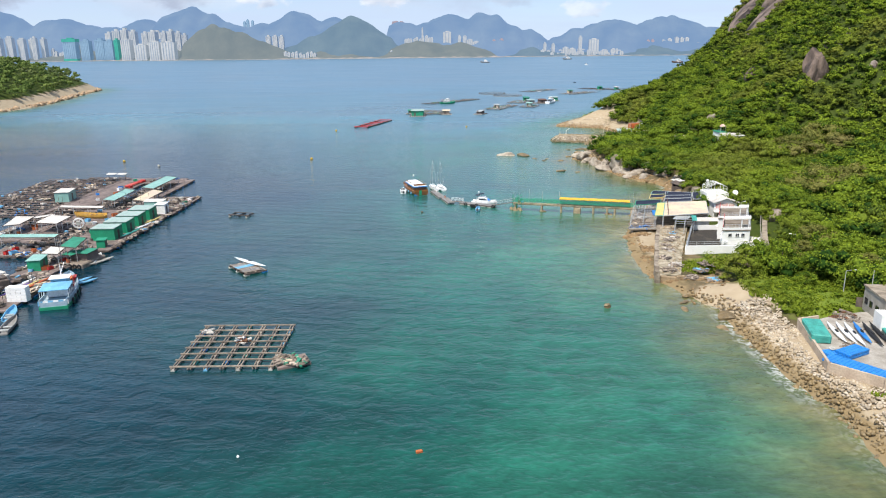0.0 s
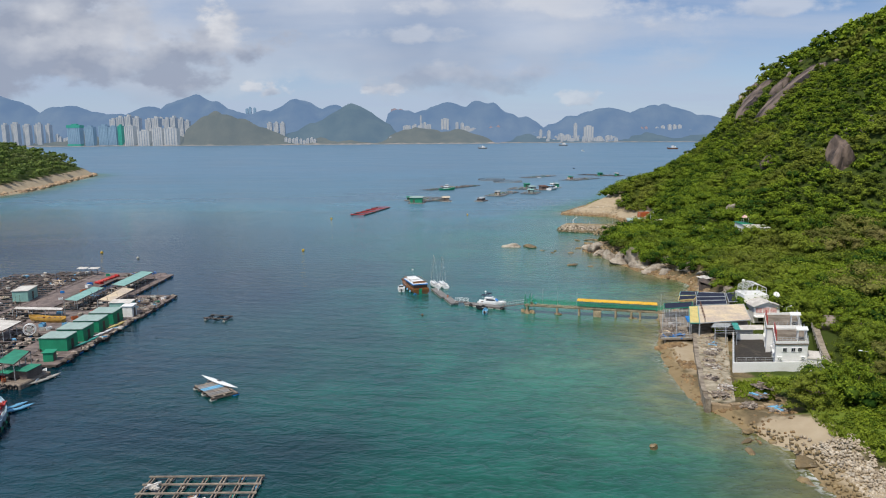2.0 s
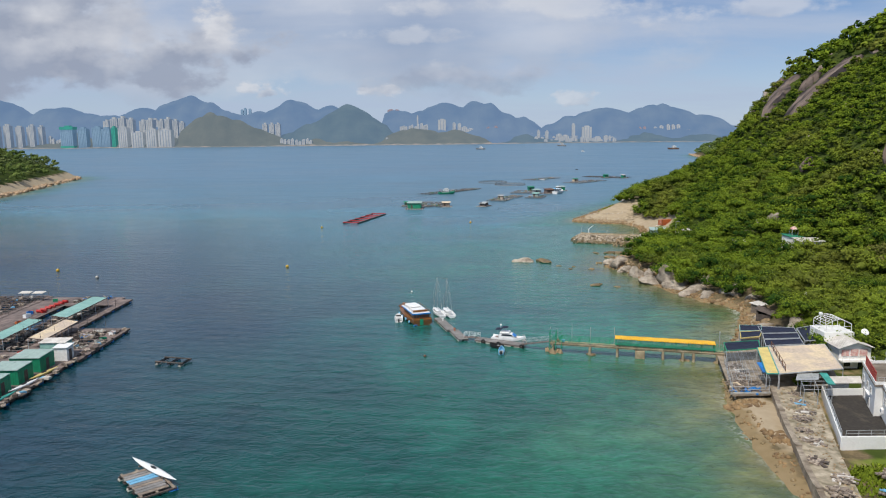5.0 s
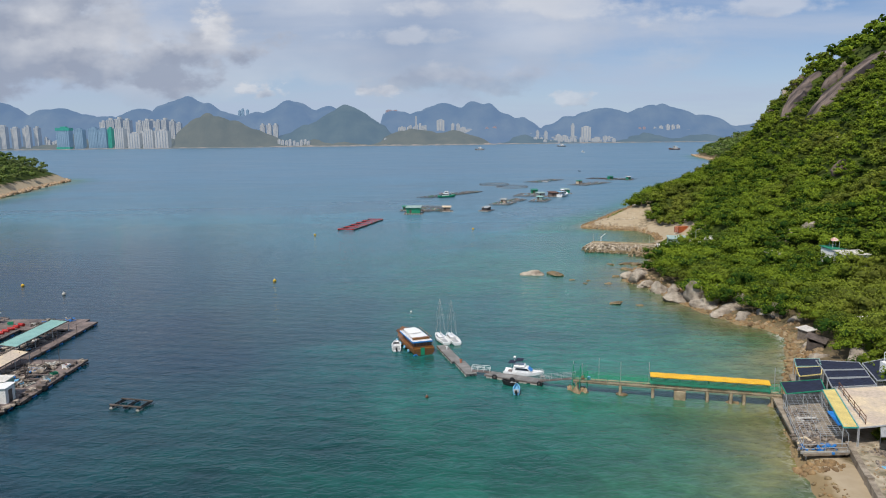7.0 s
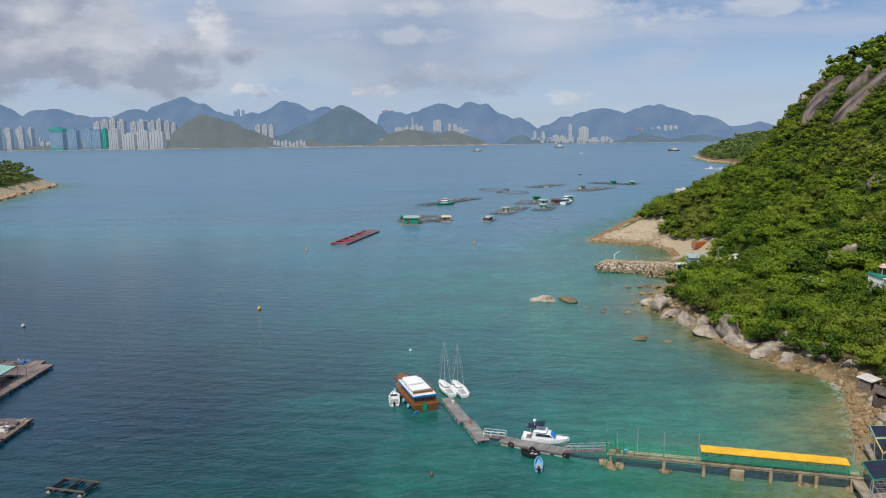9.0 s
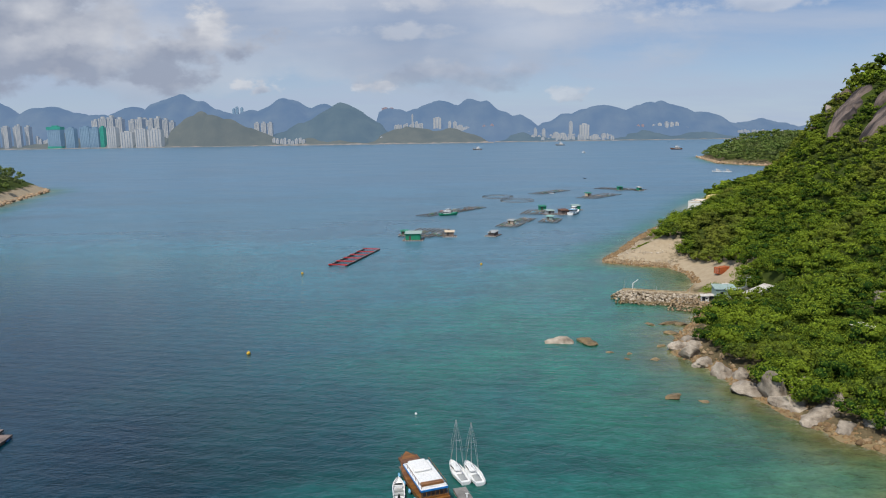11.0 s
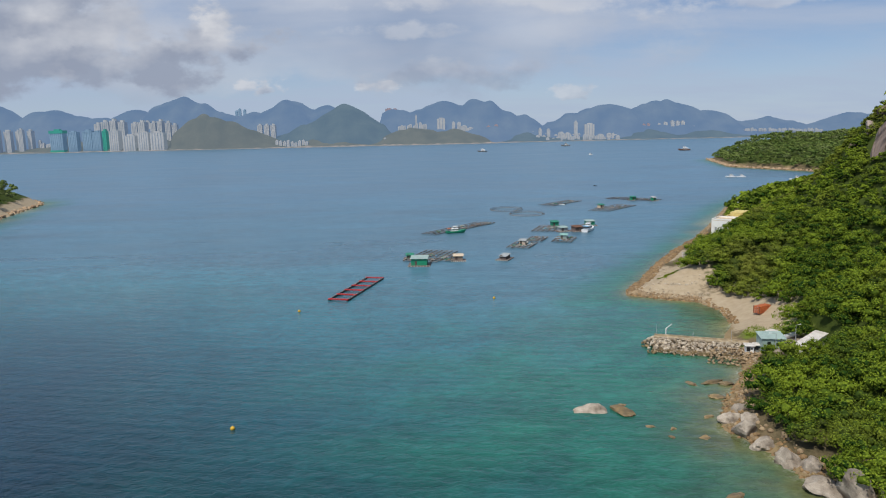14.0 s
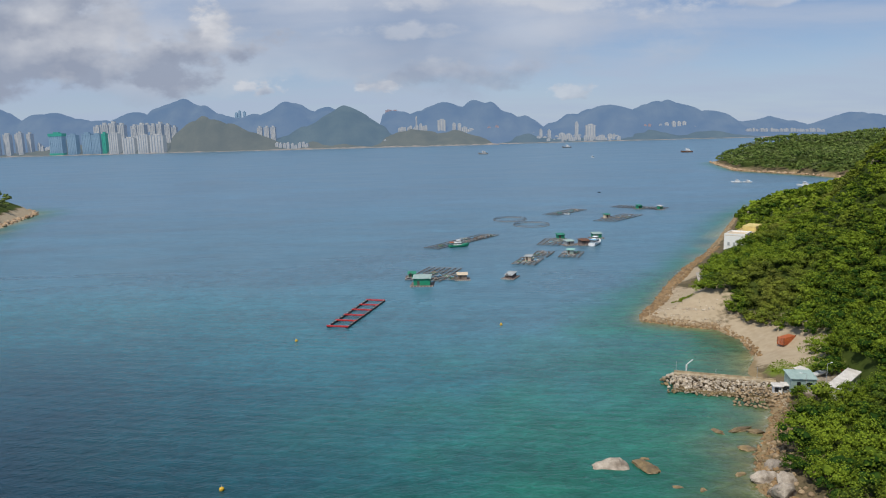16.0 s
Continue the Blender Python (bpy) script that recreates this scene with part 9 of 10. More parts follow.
farm_roof(((-85.8, 199.6, 3.0), (-85.8, 218.2, 3.0), (-82.2, 218.0, 2.7), (-82.2, 199.0, 2.7)), AQUA_ROOF, "long pale aqua sheet roof over fish tanks")
farm_roof(((-89.2, 183.0, 2.9), (-89.6, 197.8, 2.9), (-86.6, 197.8, 2.6), (-86.2, 183.0, 2.6)), AQUA_ROOF, "long pale aqua sheet roof over fish pens")
farm_roof(((-81.6, 183.4, 2.7), (-81.9, 197.6, 2.7), (-78.6, 196.9, 2.4), (-78.4, 183.2, 2.4)), CREAM_SHEET, "long cream sheet roof over a plank walkway")
farm_roof(((-93.8, 146.8, 3.0), (-93.6, 144.6, 2.8), (-81.4, 144.4, 2.8), (-81.5, 146.6, 3.0)), AQUA_ROOF, "narrow pale aqua roof over the front walkway")
farm_roof(((-92.4, 157.0, 3.0), (-92.6, 164.2, 3.2), (-87.4, 163.4, 3.0), (-87.4, 156.6, 2.8)), WHITE_SHEET, "white tarpaulin roof over a work deck")
farm_roof(((-100.6, 163.9, 3.0), (-96.0, 163.5, 3.0), (-95.6, 156.5, 2.8), (-98.6, 155.0, 2.8)), WHITE_SHEET, "white sheet roof over a work deck")
farm_roof(((-97.8, 178.8, 2.4), (-86.2, 177.4, 2.4), (-85.8, 175.4, 2.3), (-97.4, 176.6, 2.3)), WHITE_SHEET, "long white sheet roof beside a yellow boat")
farm_roof(((-96.8, 163.4, 2.9), (-93.0, 166.8, 2.9), (-92.4, 165.4, 2.8), (-95.6, 162.0, 2.8)), WHITE_SHEET, "small white sheet roof over a work deck")
farm_roof(((-74.6, 133.4, 3.8), (-74.9, 139.6, 4.2), (-72.0, 139.2, 4.0), (-71.0, 132.6, 3.7)), GREEN_ROOF, "green awning roof over a moored barge")
farm_roof(((-77.4, 131.6, 2.9), (-78.2, 136.8, 2.9), (-75.0, 136.4, 2.8), (-74.0, 131.4, 2.8)), WHITE_SHEET, "white sheet roof of a farm shelter")
for i, (y, w) in enumerate(((150.2, 4.0), (156.6, 4.3), (163.0, 4.3), (169.6, 4.6))):
    hut(-74.2, y + 2.0, 0, 5.2, w, 2.5, Z, GREEN_PAINT, PALE_GREEN, "green corrugated hut with a pale green roof on the fish farm", split=True)
hut(-71.8, 144.6, 5, 1.7, 1.5, 1.6, Z, GREEN_PAINT, GREEN_PAINT, "small green box shed on the fish farm", False)
hut(-71.4, 176.8, 0, 2.3, 2.4, 2.4, Z, WHITE_PAINT, WHITE_PAINT, "white cold-store cabin on the fish farm", False)
hut(-74.0, 179.2, 0, 4.6, 2.6, 2.7, Z, AQUA_ROOF, WHITE_SHEET, "pale grey cabin with a white roof on the fish farm", False)
hut(-104.8, 194.4, 8, 3.6, 5.6, 2.6, Z, AQUA_ROOF, WHITE_SHEET, "pale green hut with a white roof among fish pens", False)
hut(-77.0, 129.6, 8, 2.3, 3.6, 2.0, Z, GREEN_PAINT, AQUA_ROOF, "green hut with pale roof on the fish farm", False)
for x, y in ((-105.8, 225.4), (-102.4, 225.2)):
    ob = empty("sun_shelter", pose(x, y, 0.5), "small white sun shelter on posts above the pens", "shelter")
    bm = bmesh.new()
    sheet(bm, ((-1.4, -0.9, 2.1), (1.4, -0.9, 2.1), (1.4, 0.9, 2.3), (-1.4, 0.9, 2.3)), 0.08)
    part("roof", bm, WHITE_SHEET, ob)
    for s in (-1, 1):
        bm = bmesh.new()
        rod(bm, (s * 0.9, 0, 0), (s * 0.9, 0, 2.15), 0.07, n=6)
        part("post", bm, TIMBER_DARK, ob)
for i in range(7):
    bm = bmesh.new()
    rod(bm, (-0.7, 0, 0.35), (0.7, 0, 0.35), 0.35, n=10)
    ring(bm, (0.3, 0, 0.35), 0.35, 0.05, 12, 5, "X")
    d = part("red_drum", bm, RED)
    d.matrix_basis = pose(-95.6 + 0.15 * i, 212.6 + i * 1.65, Z, 0, 0, rnd.uniform(-25, 25))
    tagged(d, "red plastic drum lying on the plank deck", "drum", "red drums")
ybarge = empty("yellow_barge", pose(-87.5, 172.2, 0.5, 0, 0, 84), "yellow work boat lying on the fish farm deck", "boat")
bm = bmesh.new()
hull(bm, 8.0, 2.2, 1.1, inside=0.5)
part("hull", bm, material("ochre_paint", (0.55, 0.32, 0.06), (0.40, 0.22, 0.05), scale=1.2, rough=0.5), ybarge)
bm = bmesh.new()
for k in range(5):
    box(bm, 0, -2.8 + k * 1.3, 0.8, 1.9, 0.25, 0.08)
part("thwart", bm, TIMBER, ybarge)
reel = empty("net_reel", pose(-85.0, 161.5, Z, 0, 0, 20), "large pale net reel on the deck", "reel")
for s in (-0.4, 0.4):
    bm = bmesh.new()
    ring(bm, (0, s, 1.2), 1.1, 0.09, 28, 6, "Y")
    for k in range(6):
        a = k * math.pi / 3
        rod(bm, (0, s, 1.2), (1.1 * math.cos(a), s, 1.2 + 1.1 * math.sin(a)), 0.04, n=5)
    part("wheel", bm, WHITE_PAINT, reel)
bm = bmesh.new()
rod(bm, (0, -0.5, 1.2), (0, 0.5, 1.2), 0.5, n=14)
part("net_roll", bm, FLOAT, reel)
# clutter on the decks
CLUTTER_MATS = (RUBBISH, TIMBER, WHITE_SHEET, TIMBER_DARK, FLOAT, TIMBER_DARK, BLUE, CREAM_SHEET, RUBBISH)


def crate(x, y, z, m, s, rz):
    ob = empty("fish_crate", pose(x, y, z, 0, 0, rz), "plastic fish crate standing on the plank deck", "crate", "fish crates")
    bm = bmesh.new()
    box(bm, 0, 0, 0, s, s * 0.7, 0.06)
    for a, b, c, d in ((0, s * 0.33, s, 0.05), (0, -s * 0.33, s, 0.05), (s * 0.48, 0, 0.05, s * 0.62), (-s * 0.48, 0, 0.05, s * 0.62)):
        box(bm, a, b, 0.05, c, d, s * 0.5)
    part("tub", bm, m, ob)


for i in range(48):
    x, y = rnd.choice(((-69.9, rnd.uniform(178, 196)), (rnd.uniform(-91, -79), rnd.uniform(165, 181)), (rnd.uniform(-100, -94), rnd.uniform(186, 226)), (rnd.uniform(-79.5, -73), rnd.uniform(126, 137)), (rnd.uniform(-80, -78), rnd.uniform(145, 162)), (rnd.uniform(-94, -80), rnd.uniform(139, 143)), (rnd.uniform(-100, -94), rnd.uniform(151, 163))))
    crate(x, y, Z, rnd.choice((BLUE, SKY_BLUE, WHITE_PAINT, RED, GREEN_PAINT, FLOAT, ORANGE)), rnd.uniform(0.8, 1.4), rnd.uniform(0, 90))
for i in range(46):
    x, y = rnd.choice(((rnd.uniform(-78, -72), rnd.uniform(183, 196)), (rnd.uniform(-92, -78), rnd.uniform(164, 181)), (rnd.uniform(-74, -70), rnd.uniform(108, 124)), (rnd.uniform(-81, -78), rnd.uniform(111, 123)), (rnd.uniform(-79.5, -73), rnd.uniform(126, 137)), (rnd.uniform(-101, -93), rnd.uniform(151, 165)), (rnd.uniform(-92, -89), rnd.uniform(145, 160)), (rnd.uniform(-94, -80), rnd.uniform(139, 143)), (rnd.uniform(-93, -84), rnd.uniform(220, 227)), (rnd.uniform(-112, -104), rnd.uniform(178, 228))))
    heap(x, y, Z if x > -103 else 0.5, rnd.uniform(0.8, 1.6), rnd.uniform(0.4, 0.9), 600 + i, rnd.sample(CLUTTER_MATS, 3), "gear_heap", "heap of nets, floats and timber on the fish farm")
for i, (x, y, l, m) in enumerate(((-73.4, 116.5, 8.0, PURPLE), (-72.6, 117.5, 8.5, YELLOW_PALE), (-74.2, 118.8, 8.5, WHITE_GEL), (-71.6, 119.5, 7.5, ORANGE), (-70.4, 155.5, 8.0, TEAL_TARP), (-70.2, 168.0, 7.0, YELLOW_PALE), (-70.2, 162.0, 6.5, WHITE_GEL))):
    canoe(x - 0.7, y - l / 2, x + 0.5, y + l / 2, Z, m, 0.8, ("slender %s canoe lying on the fish farm deck") % {PURPLE: "purple", YELLOW_PALE: "yellow", WHITE_GEL: "white", ORANGE: "orange", TEAL_TARP: "green"}[m])
for i in range(70):
    x, y = rnd.choice(((-79.8, rnd.uniform(184, 224)), (-86.0, rnd.uniform(184, 198)), (-101.6, rnd.uniform(186, 228)), (rnd.uniform(-78, -72), rnd.uniform(184, 196)), (-92.8, rnd.uniform(164, 182)), (rnd.uniform(-75, -71), rnd.uniform(108, 138)), (rnd.uniform(-112, -103), rnd.uniform(180, 228))))
    bm = bmesh.new()
    rod(bm, (0, 0, -1.6), (rnd.uniform(-0.1, 0.1), rnd.uniform(-0.1, 0.1), rnd.uniform(1.8, 3.2)), 0.06, 0.04, 6)
    p = part("mooring_pole", bm, TIMBER_DARK)
    p.matrix_basis = pose(x, y, Z - 0.2)
    tagged(p, "slim dark pole standing on the fish farm", "pole", "farm poles")
stack = empty("foam_box_stack", pose(-70.2, 111.0, Z), "tall stack of white foam boxes", "boxes")
for i in range(4):
    for j in range(2):
        for k in range(5):
            bm = bmesh.new()
            box(bm, -1.2 + i * 0.82, j * 0.7, k * 0.5, 0.8, 0.66, 0.48, bevel=0.03)
            part("foam_box", bm, WHITE_PAINT, stack)
for i in range(5):
    bm = bmesh.new()
    box(bm, 0, 0, 0, 2.2, 3.0, 1.2, bevel=0.1)
    box(bm, 0.2, 0.3, 1.2, 1.6, 2.0, 0.4, bevel=0.1)
    b = part("covered_gear", bm, (WHITE_SHEET, GREY_ROOF, WHITE_SHEET, TIMBER_DARK, WHITE_SHEET)[i])
    b.matrix_basis = pose(-79.8 + (i % 2) * 1.8, 111.6 + i * 2.6, Z, 0, 0, 15 * i)
    tagged(b, "gear under a pale cover on the fish farm", "cover")


def fishing_boat(x, y, rz):
    ob = empty("fishing_boat", pose(x, y, 0, 0, 0, rz), "pale blue wooden fishing boat with an awning and red flags", "boat")
    bm = bmesh.new()
    hull(bm, 13.5, 4.6, 2.1, 0.45, 0.9, 0.35, 16, inside=0.5)
    bmesh.ops.translate(bm, verts=bm.verts, vec=(0, 0, -0.7))
    part("hull", bm, PALE_HULL, ob)
    bm = bmesh.new()
    hull(bm, 13.8, 4.8, 1.02, 0.45, 0.9, 0.2, 16)
    bmesh.ops.translate(bm, verts=bm.verts, vec=(0, 0, -0.62))
    part("lower_hull", bm, GREEN_PAINT, ob, "green lower hull")
    for k in range(6):
        bm = bmesh.new()
        box(bm, -1.9 + k * 0.76, -6.62, 0.75, 0.7, 0.1, 0.75)
        part("stern_panel", bm, WHITE_PAINT if k % 2 else SKY_BLUE, ob)
    bm = bmesh.new()
    box(bm, 0, -1.4, 1.0, 3.2, 3.6, 1.6, bevel=0.08)
    part("wheelhouse", bm, WHITE_PAINT, ob)
    bm = bmesh.new()
    box(bm, 0, -0.2, 2.6, 2.6, 1.8, 0.9, bevel=0.08)
    part("upper_cabin", bm, SKY_BLUE, ob, "pale blue upper cabin")
    bm = bmesh.new()
    sheet(bm, ((-1.6, -1.3, 3.55), (1.6, -1.3, 3.55), (1.6, 1.0, 3.6), (-1.6, 1.0, 3.6)), 0.08, -0.08)
    part("cabin_roof", bm, WHITE_PAINT, ob)
    for k, (bx, by, br) in enumerate(((0.9, 2.2, 0.55), (-0.6, 2.6, 0.5), (0.3, 3.4, 0.6), (-0.3, 4.4, 0.5), (0.7, 4.2, 0.45))):
        bm = bmesh.new()
        rock(bm, bx, by, 1.5, br, br * 0.9, br * 0.8, 700 + k, 2, 0.5)
        part("gear_bundle", bm, (RED, WHITE_SHEET, RED, ORANGE, RUBBISH)[k], ob)
    for s in (-1, 1):
        for k in range(3):
            bm = bmesh.new()
            box(bm, s * 1.71, -3.2 + k * 1.2, 1.7, 0.05, 0.8, 0.55)
            part("window", bm, GLASS_DARK, ob)
    bm = bmesh.new()
    sheet(bm, ((-2.2, -5.6, 2.9), (2.2, -5.6, 2.9), (2.2, -1.6, 3.1), (-2.2, -1.6, 3.1)), 0.1, -0.2)
    part("awning", bm, SKY_BLUE, ob)
    bm = bmesh.new()
    for s in (-1, 1):
        for k in range(4):
            rod(bm, (s * 2.1, -5.5 + k * 1.25, 1.0), (s * 2.1, -5.5 + k * 1.25, 3.0), 0.05, n=6)
    part("awning_post", bm, WHITE_PAINT, ob)
    bm = bmesh.new()
    rod(bm, (0, 0.8, 1.0), (0, 0.8, 5.4), 0.08)
    bar(bm, (0, 0.8, 4.0), (0, 3.8, 4.9), 0.08)
    part("mast", bm, WHITE_PAINT, ob)
    for k, m in enumerate((RED, ORANGE, RED)):
        bm = bmesh.new()
        sheet(bm, ((-1.0 + k * 0.5, 2.0 + k * 0.8, 2.0), (0.6 + k * 0.5, 2.0 + k * 0.8, 2.2), (0.6 + k * 0.5, 3.2 + k * 0.8, 2.4), (-1.0 + k * 0.5, 3.2 + k * 0.8, 2.1)), 0.12, 0.2, ripple=0.12, seed=k)
        part("net_bundle", bm, m, ob)
    bm = bmesh.new()
    for k in range(8):
        rod(bm, (1.7 - 0.06 * k, 0.2 + k * 0.75, 1.3), (1.7 - 0.12 * k, 0.2 + k * 0.75, 2.0), 0.04, n=6)
    rod(bm, (1.7, 0.2, 2.0), (0.8, 5.6, 2.1), 0.05, n=6)
    part("rail", bm, RED, ob)
    for k in range(4):
        bm = bmesh.new()
        ring(bm, (2.35, -4 + k * 2, 0.5), 0.35, 0.13, 16, 6, "X")
        part("tyre_fender", bm, BLACK, ob)


fishing_boat(-64.9, 115.0, 16)
canoe(-67.4, 121.0, -64.6, 125.0, -0.05, SKY_BLUE, 1.1, "pale blue kayak afloat beside the fishing boat")
canoe(-66.0, 120.4, -63.2, 124.2, -0.05, SKY_BLUE, 1.1, "pale blue kayak afloat beside the fishing boat")
canoe(-69.2, 132.2, -66.6, 138.4, -0.05, FLOAT, 1.2, "pale grey canoe tied to the work barge")
# small gear scattered over the pens
rnd = random.Random(88)
PENS = [(-127, -104, 176, 230, 0.42, 210), (-92, -83, 183, 198, 0.42, 40), (-89, -83, 199, 218, 0.42, 40), (-79, -72, 184, 195.5, 0.42, 80), (-101, -93.5, 167, 183, 0.42, 40), (-87.5, -81.5, 144, 162, 0.42, 30), (-100, -72, 142, 182, 0.56, 60), (-69.8, -68.6, 144, 197, 0.56, 60), (-81, -70, 108, 138, 0.56, 60)]
for m, lab in ((SKY_BLUE, "small blue drums and boxes on the fish pens"), (WHITE_SHEET, "small white floats and covers on the fish pens"), (TIMBER_DARK, "dark net rolls and planks on the fish pens"), (RUBBISH, "mixed brown gear on the fish pens")):
    bm = bmesh.new()
    for x0, x1, y0, y1, z, n in PENS:
        for _ in range(n // (18 if m in (SKY_BLUE, WHITE_SHEET) else 2)):
            box(bm, rnd.uniform(x0, x1), rnd.uniform(y0, y1), z + rnd.uniform(-0.05, 0.05), rnd.uniform(0.3, 1.1), rnd.uniform(0.3, 1.5), rnd.uniform(0.15, 0.5), rnd.uniform(0, 90))
    tagged(part("pen_gear", bm, m, None, kind="stuff"), lab, "fishing gear", kind="stuff")
fb = empty("work_barge", pose(-71.2, 134.8, 0, 0, 0, -12), "weathered wooden work barge with green roofs", "boat")
bm = bmesh.new()
box(bm, 0, 0, -0.4, 5.4, 7.0, 1.3, bevel=0.2)
part("hull", bm, TIMBER, fb)
bm = bmesh.new()
box(bm, 0, 0.8, 0.9, 3.6, 3.4, 1.4)
part("cabin", bm, DECK, fb)
bm = bmesh.new()
sheet(bm, ((-2.2, -2.6, 2.4), (0.2, -2.8, 2.4), (0.4, 0, 2.6), (-2.0, 0.2, 2.6)), 0.08)
sheet(bm, ((0.5, -1.6, 2.5), (2.6, -1.6, 2.5), (2.6, 1.6, 2.7), (0.5, 1.6, 2.7)), 0.08)
part("roof", bm, GREEN_ROOF, fb)
for k in range(5):
    bm = bmesh.new()
    ring(bm, (-2.0 + k, -3.55, 0.4), 0.34, 0.12, 16, 6, "Y")
    part("tyre_fender", bm, BLACK, fb)
bm = bmesh.new()
box(bm, -0.8, -2.9, 0.95, 0.5, 0.4, 0.6)
b = part("orange_box", bm, ORANGE, fb)

# far rafts
far = random.Random(77)
for x, y, rz, sx, sy, nx, ny in ((-12.0, 470, -20, 16, 30, 6, 9), (-4.0, 462.5, -20, 8, 14, 3, 5), (3.0, 567, -36, 9.5, 58, 3, 14), (34.5, 496.5, -22, 11, 19, 4, 7), (44.5, 516, -22, 8.5, 16, 3, 6), (55.5, 555.5, -20, 12, 23, 4, 8), (58.8, 512.0, -20, 10, 17, 4, 6), (89, 703.5, -40, 13, 44, 4, 12), (120, 659, -40, 15, 46, 4, 12), (152.5, 722, 50, 15, 42, 4, 12), (12.5, 575, -36, 8, 40, 3, 10)):
    pen_raft("fish_raft", x, y, rz, sx, sy, nx, ny, "distant grey timber fish pens afloat in the channel", TIMBER_DARK, DECK_GREY, 0.3, 0.4, False)
    for _ in range(5):
        a, b = far.uniform(-0.4, 0.4) * sx, far.uniform(-0.4, 0.4) * sy
        c, s = math.cos(radians(rz)), math.sin(radians(rz))
        heap(x + a * c - b * s, y + a * s + b * c, 0.5, 1.6, 0.9, far.randrange(9999), far.sample((RUBBISH, TIMBER, SKY_BLUE, WHITE_SHEET, GREEN_ROOF, DECK), 3), "gear_heap", "heap of gear on a distant fish raft")


def house_raft(x, y, rz, sx, sy, h, wall, roof, label):
    ob = empty("house_raft", pose(x, y, 0, 0, 0, rz), label, "house raft", "house rafts")
    bm = bmesh.new()
    box(bm, 0, 0, -0.3, sx + 3, sy + 3, 0.7, bevel=0.1)
    part("float_deck", bm, DECK, ob)
    bm = bmesh.new()
    for k in range(8):
        box(bm, -sx / 2 - 1.2 + k * (sx + 2.4) / 7, -sy / 2 - 1.55, -0.2, 0.5, 0.15, 0.7)
    part("fender_row", bm, FLOAT, ob)
    bm = bmesh.new()
    box(bm, 0, 0, 0.4, sx, sy, h)
    part("wall", bm, wall, ob)
    bm = bmesh.new()
    sheet(bm, ((-sx / 2 - 0.5, -sy / 2 - 0.5, h + 0.5), (sx / 2 + 0.5, -sy / 2 - 0.5, h + 0.5), (sx / 2 + 0.5, sy / 2 + 0.5, h + 1.0), (-sx / 2 - 0.5, sy / 2 + 0.5, h + 1.0)), 0.15, ripple=0.03)
    part("roof", bm, roof, ob)
    bm = bmesh.new()
    box(bm, -sx * 0.2, -sy / 2 - 0.03, 0.5, 1.0, 0.1, 1.9)
    part("door", bm, TIMBER_DARK, ob)


house_raft(-17.0, 448.5, -4, 7.0, 6.0, 3.0, GREEN_PAINT, PALE_GREEN, "green-walled raft house with a pale roof")
house_raft(-22.0, 465.0, 0, 3.0, 3.0, 1.6, GREEN_PAINT, GREEN_ROOF, "small green raft hut beside the pens")
house_raft(0.5, 457.5, 0, 4.0, 3.0, 2.0, TIMBER, CREAM_SHEET, "small timber raft hut with a cream roof")
house_raft(22.0, 458.5, -25, 3.0, 6.0, 1.4, DECK, GREY_ROOF, "white raft hut on a dark float")
house_raft(35.0, 498.0, -20, 3.0, 3.0, 2.2, CREAM_SHEET, GREY_ROOF, "small cream hut on a fish raft")
house_raft(59.0, 515.0, -20, 3.5, 3.0, 2.0, PALE_GREEN, AQUA_ROOF, "small aqua hut on a fish raft")
house_raft(63.5, 545.0, 20, 4.5, 4.0, 2.0, GREY_ROOF, PALE_GREEN, "grey raft house with a pale roof")
house_raft(72.0, 545.0, 20, 5.0, 5.0, 2.2, DECK, RUST, "brown timber raft house among the fish pens")
house_raft(62.5, 568.0, 10, 4.0, 4.0, 2.4, GREEN_PAINT, GREEN_ROOF, "green raft hut among the fish pens")
house_raft(84.0, 568.0, 10, 5.0, 4.0, 2.4, GREEN_PAINT, PALE_GREEN, "green raft house with a pale roof")
house_raft(112.0, 662.0, 30, 4.0, 3.0, 2.2, CREAM_SHEET, GREEN_ROOF, "small cream hut with a green roof on a raft")
house_raft(150.0, 715.0, 30, 4.0, 3.0, 2.4, GREEN_PAINT, GREEN_ROOF, "green hut on a distant raft")
house_raft(164.0, 706.0, 30, 3.0, 3.0, 2.4, GREEN_PAINT, WHITE_SHEET, "small green hut on a distant raft")


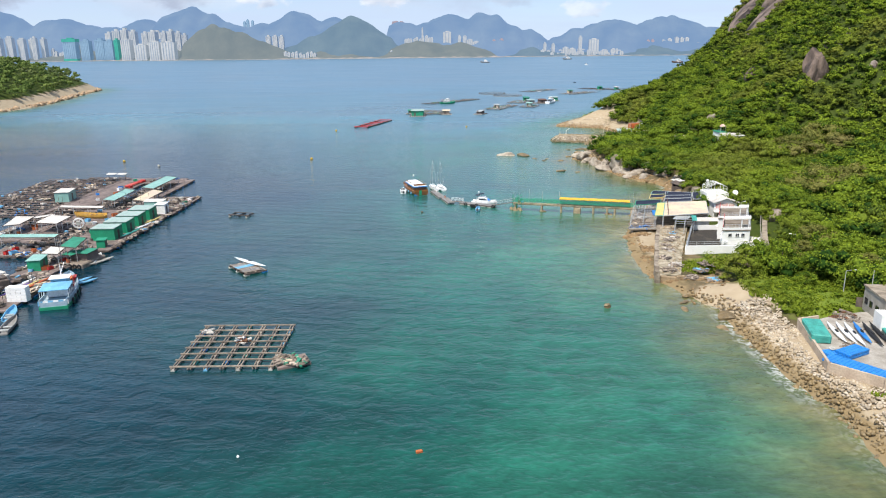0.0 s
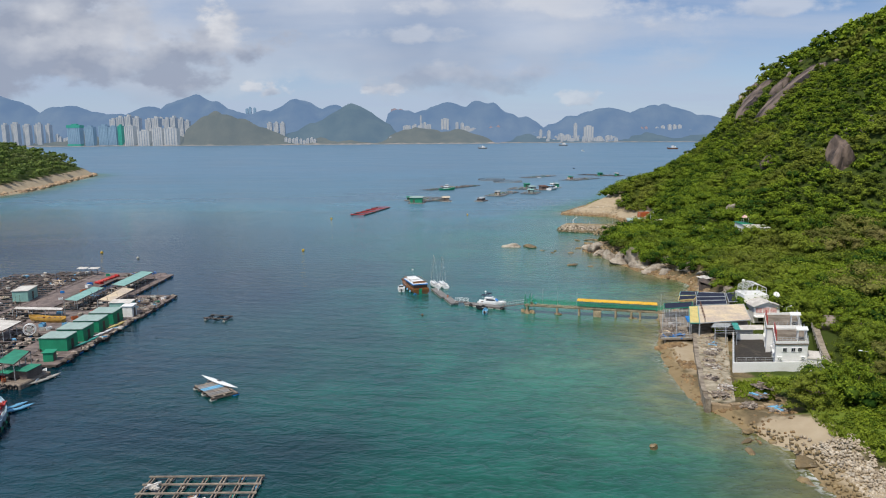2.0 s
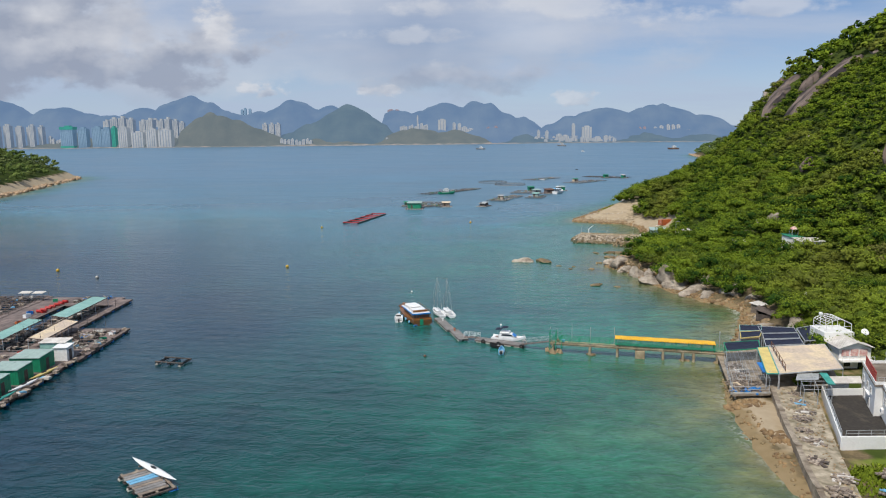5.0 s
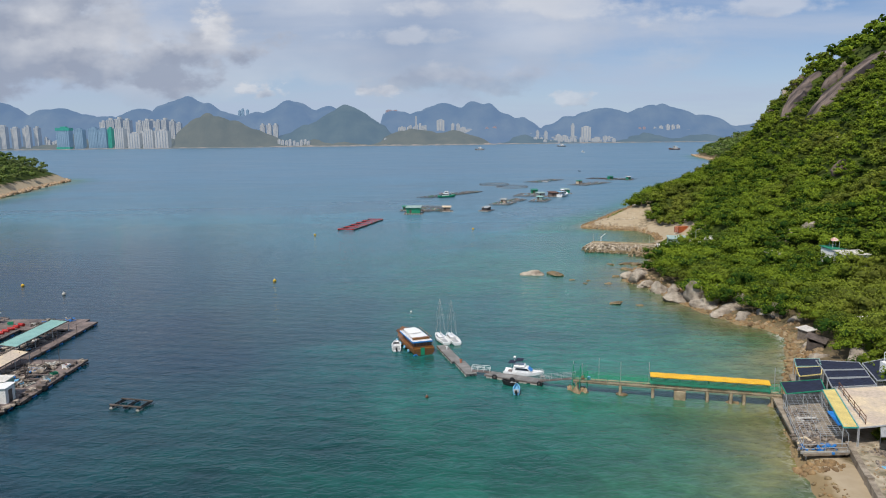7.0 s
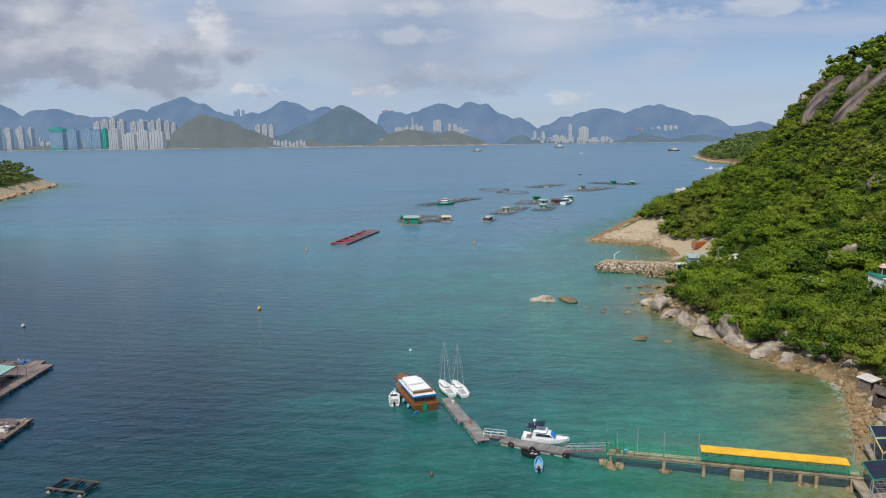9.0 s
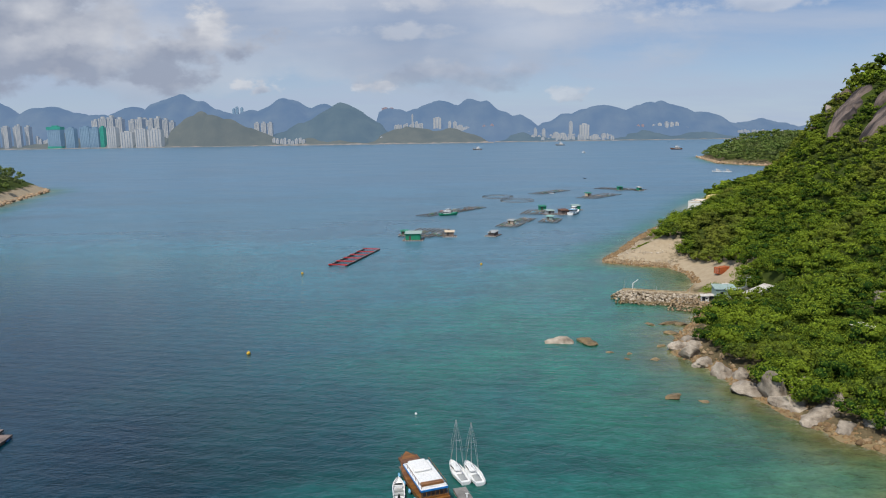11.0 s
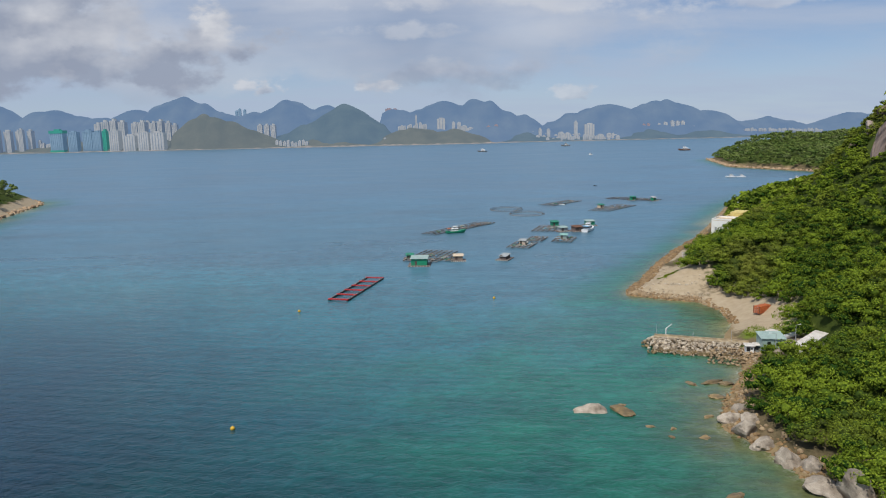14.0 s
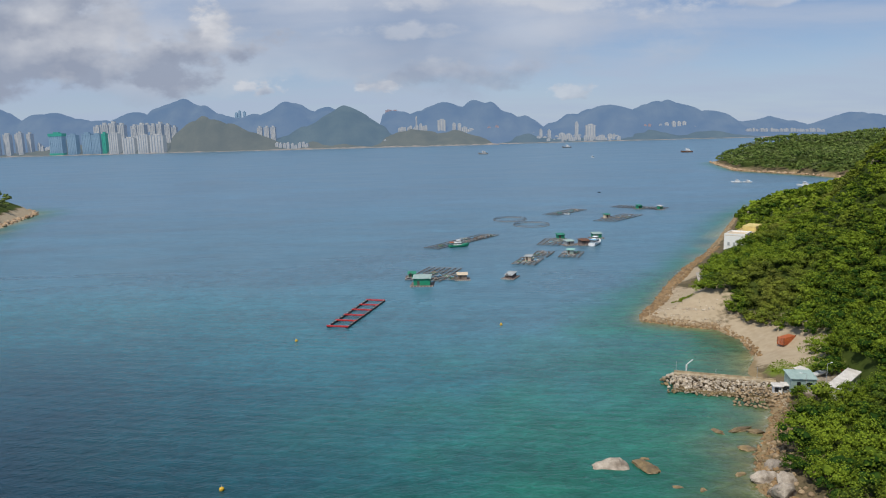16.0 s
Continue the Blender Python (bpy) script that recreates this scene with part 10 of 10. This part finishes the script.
def trawler(x, y, rz, s, hullm, label, name="work_boat"):
    ob = empty(name, pose(x, y, 0, 0, 0, rz) @ Matrix.Scale(s, 4), label, "boat")
    bm = bmesh.new()
    hull(bm, 14, 4.4, 1.9, 0.4, 0.9, 0.3, 12)
    bmesh.ops.translate(bm, verts=bm.verts, vec=(0, 0, -0.5))
    part("hull", bm, hullm, ob)
    bm = bmesh.new()
    box(bm, 0, -1.5, 1.4, 3.4, 5.5, 2.0, bevel=0.1)
    box(bm, 0, -0.6, 3.4, 2.6, 2.8, 1.3, bevel=0.1)
    part("wheelhouse", bm, WHITE_PAINT, ob)
    bm = bmesh.new()
    for z, y0, l, w in ((2.2, -1.5, 5.6, 3.5), (3.8, -0.6, 2.9, 2.7)):
        box(bm, 0, y0, z, w, l, 0.5)
    part("window_band", bm, GLASS_DARK, ob)
    bm = bmesh.new()
    sheet(bm, ((-1.9, -6.4, 3.4), (1.9, -6.4, 3.4), (1.9, -3.8, 3.5), (-1.9, -3.8, 3.5)), 0.1)
    part("awning", bm, ORANGE if hullm is GREEN_PAINT else SKY_BLUE, ob)
    bm = bmesh.new()
    rod(bm, (0, 1.5, 1.4), (0, 1.5, 6.5), 0.1)
    rod(bm, (0, 1.5, 3.0), (0, 5.0, 5.2), 0.07)
    part("mast", bm, STEEL, ob)


trawler(1.8, 549.0, -75, 0.85, GREEN_PAINT, "green-hulled work boat with red awning beside fish pens")
trawler(78.6, 545.0, -30, 1.0, WHITE_PAINT, "white two-deck work boat among the fish rafts")
trawler(114, 2131, 80, 1.9, DECK_GREY, "small ferry far out in the channel", "ferry")
trawler(420, 2566, 90, 2.2, DECK_GREY, "distant cargo boat in the channel", "cargo_boat")
trawler(588, 1884, 85, 2.0, RUST, "distant dark barge in the channel", "cargo_boat")
trawler(326, 1719, 20, 0.9, WHITE_PAINT, "distant white motor yacht under way", "yacht")
trawler(323, 947, 70, 0.8, WHITE_GEL, "white motor yacht anchored in the bay", "yacht")
trawler(334, 944, 70, 0.7, WHITE_GEL, "white motor yacht anchored in the bay", "yacht")
trawler(365, 880, 60, 1.0, WHITE_GEL, "white motor yacht anchored near the wooded shore", "yacht")
runabout(88, 690, 60, 5, 1.8, WHITE_GEL, "small white boat near the far fish pens", True, True)
runabout(152, 868, 30, 4, 1.5, BLACK, "small dark boat in the channel", False, True, "open_boat")


def buoy(x, y, m, r, label):
    ob = empty("buoy", pose(x, y, 0), label, "buoy", "mooring buoys")
    bm = bmesh.new()
    bmesh.ops.create_icosphere(bm, subdivisions=2, radius=r, matrix=Matrix.Translation((0, 0, r * 0.4)))
    part("float", bm, m, ob, smooth=True)
    bm = bmesh.new()
    rod(bm, (0, 0, r), (0, 0, r * 2.0), r * 0.15, n=6)
    part("eye", bm, STEEL, ob)


for x, y, m, r, l in ((-50.7, 270.9, BUOY_YELLOW, 0.5, "yellow mooring buoy afloat"), (-55.6, 367.8, BUOY_YELLOW, 0.5, "yellow mooring buoy afloat"), (11.0, 380.6, BUOY_YELLOW, 0.5, "yellow mooring buoy afloat"), (-10.5, 232.6, WHITE_PAINT, 0.25, "small white mooring buoy afloat"), (-21.2, 64.6, WHITE_PAINT, 0.16, "small white mooring buoy afloat"), (-6.0, 177.4, RUST, 0.26, "small brown mooring buoy afloat"), (-120.8, 268.7, BUOY_YELLOW, 0.5, "yellow mooring buoy afloat"), (-103.1, 256.7, FLOAT, 0.5, "grey mooring buoy afloat")):
    buoy(x, y, m, r, l)
bm = bmesh.new()
box(bm, 0, 0, -0.05, 0.7, 0.35, 0.3, bevel=0.05)
d = part("floating_fender", bm, ORANGE)
d.matrix_basis = pose(-2.8, 65.3, 0, 0, 0, 20)
tagged(d, "orange and white float drifting on the water", "float")
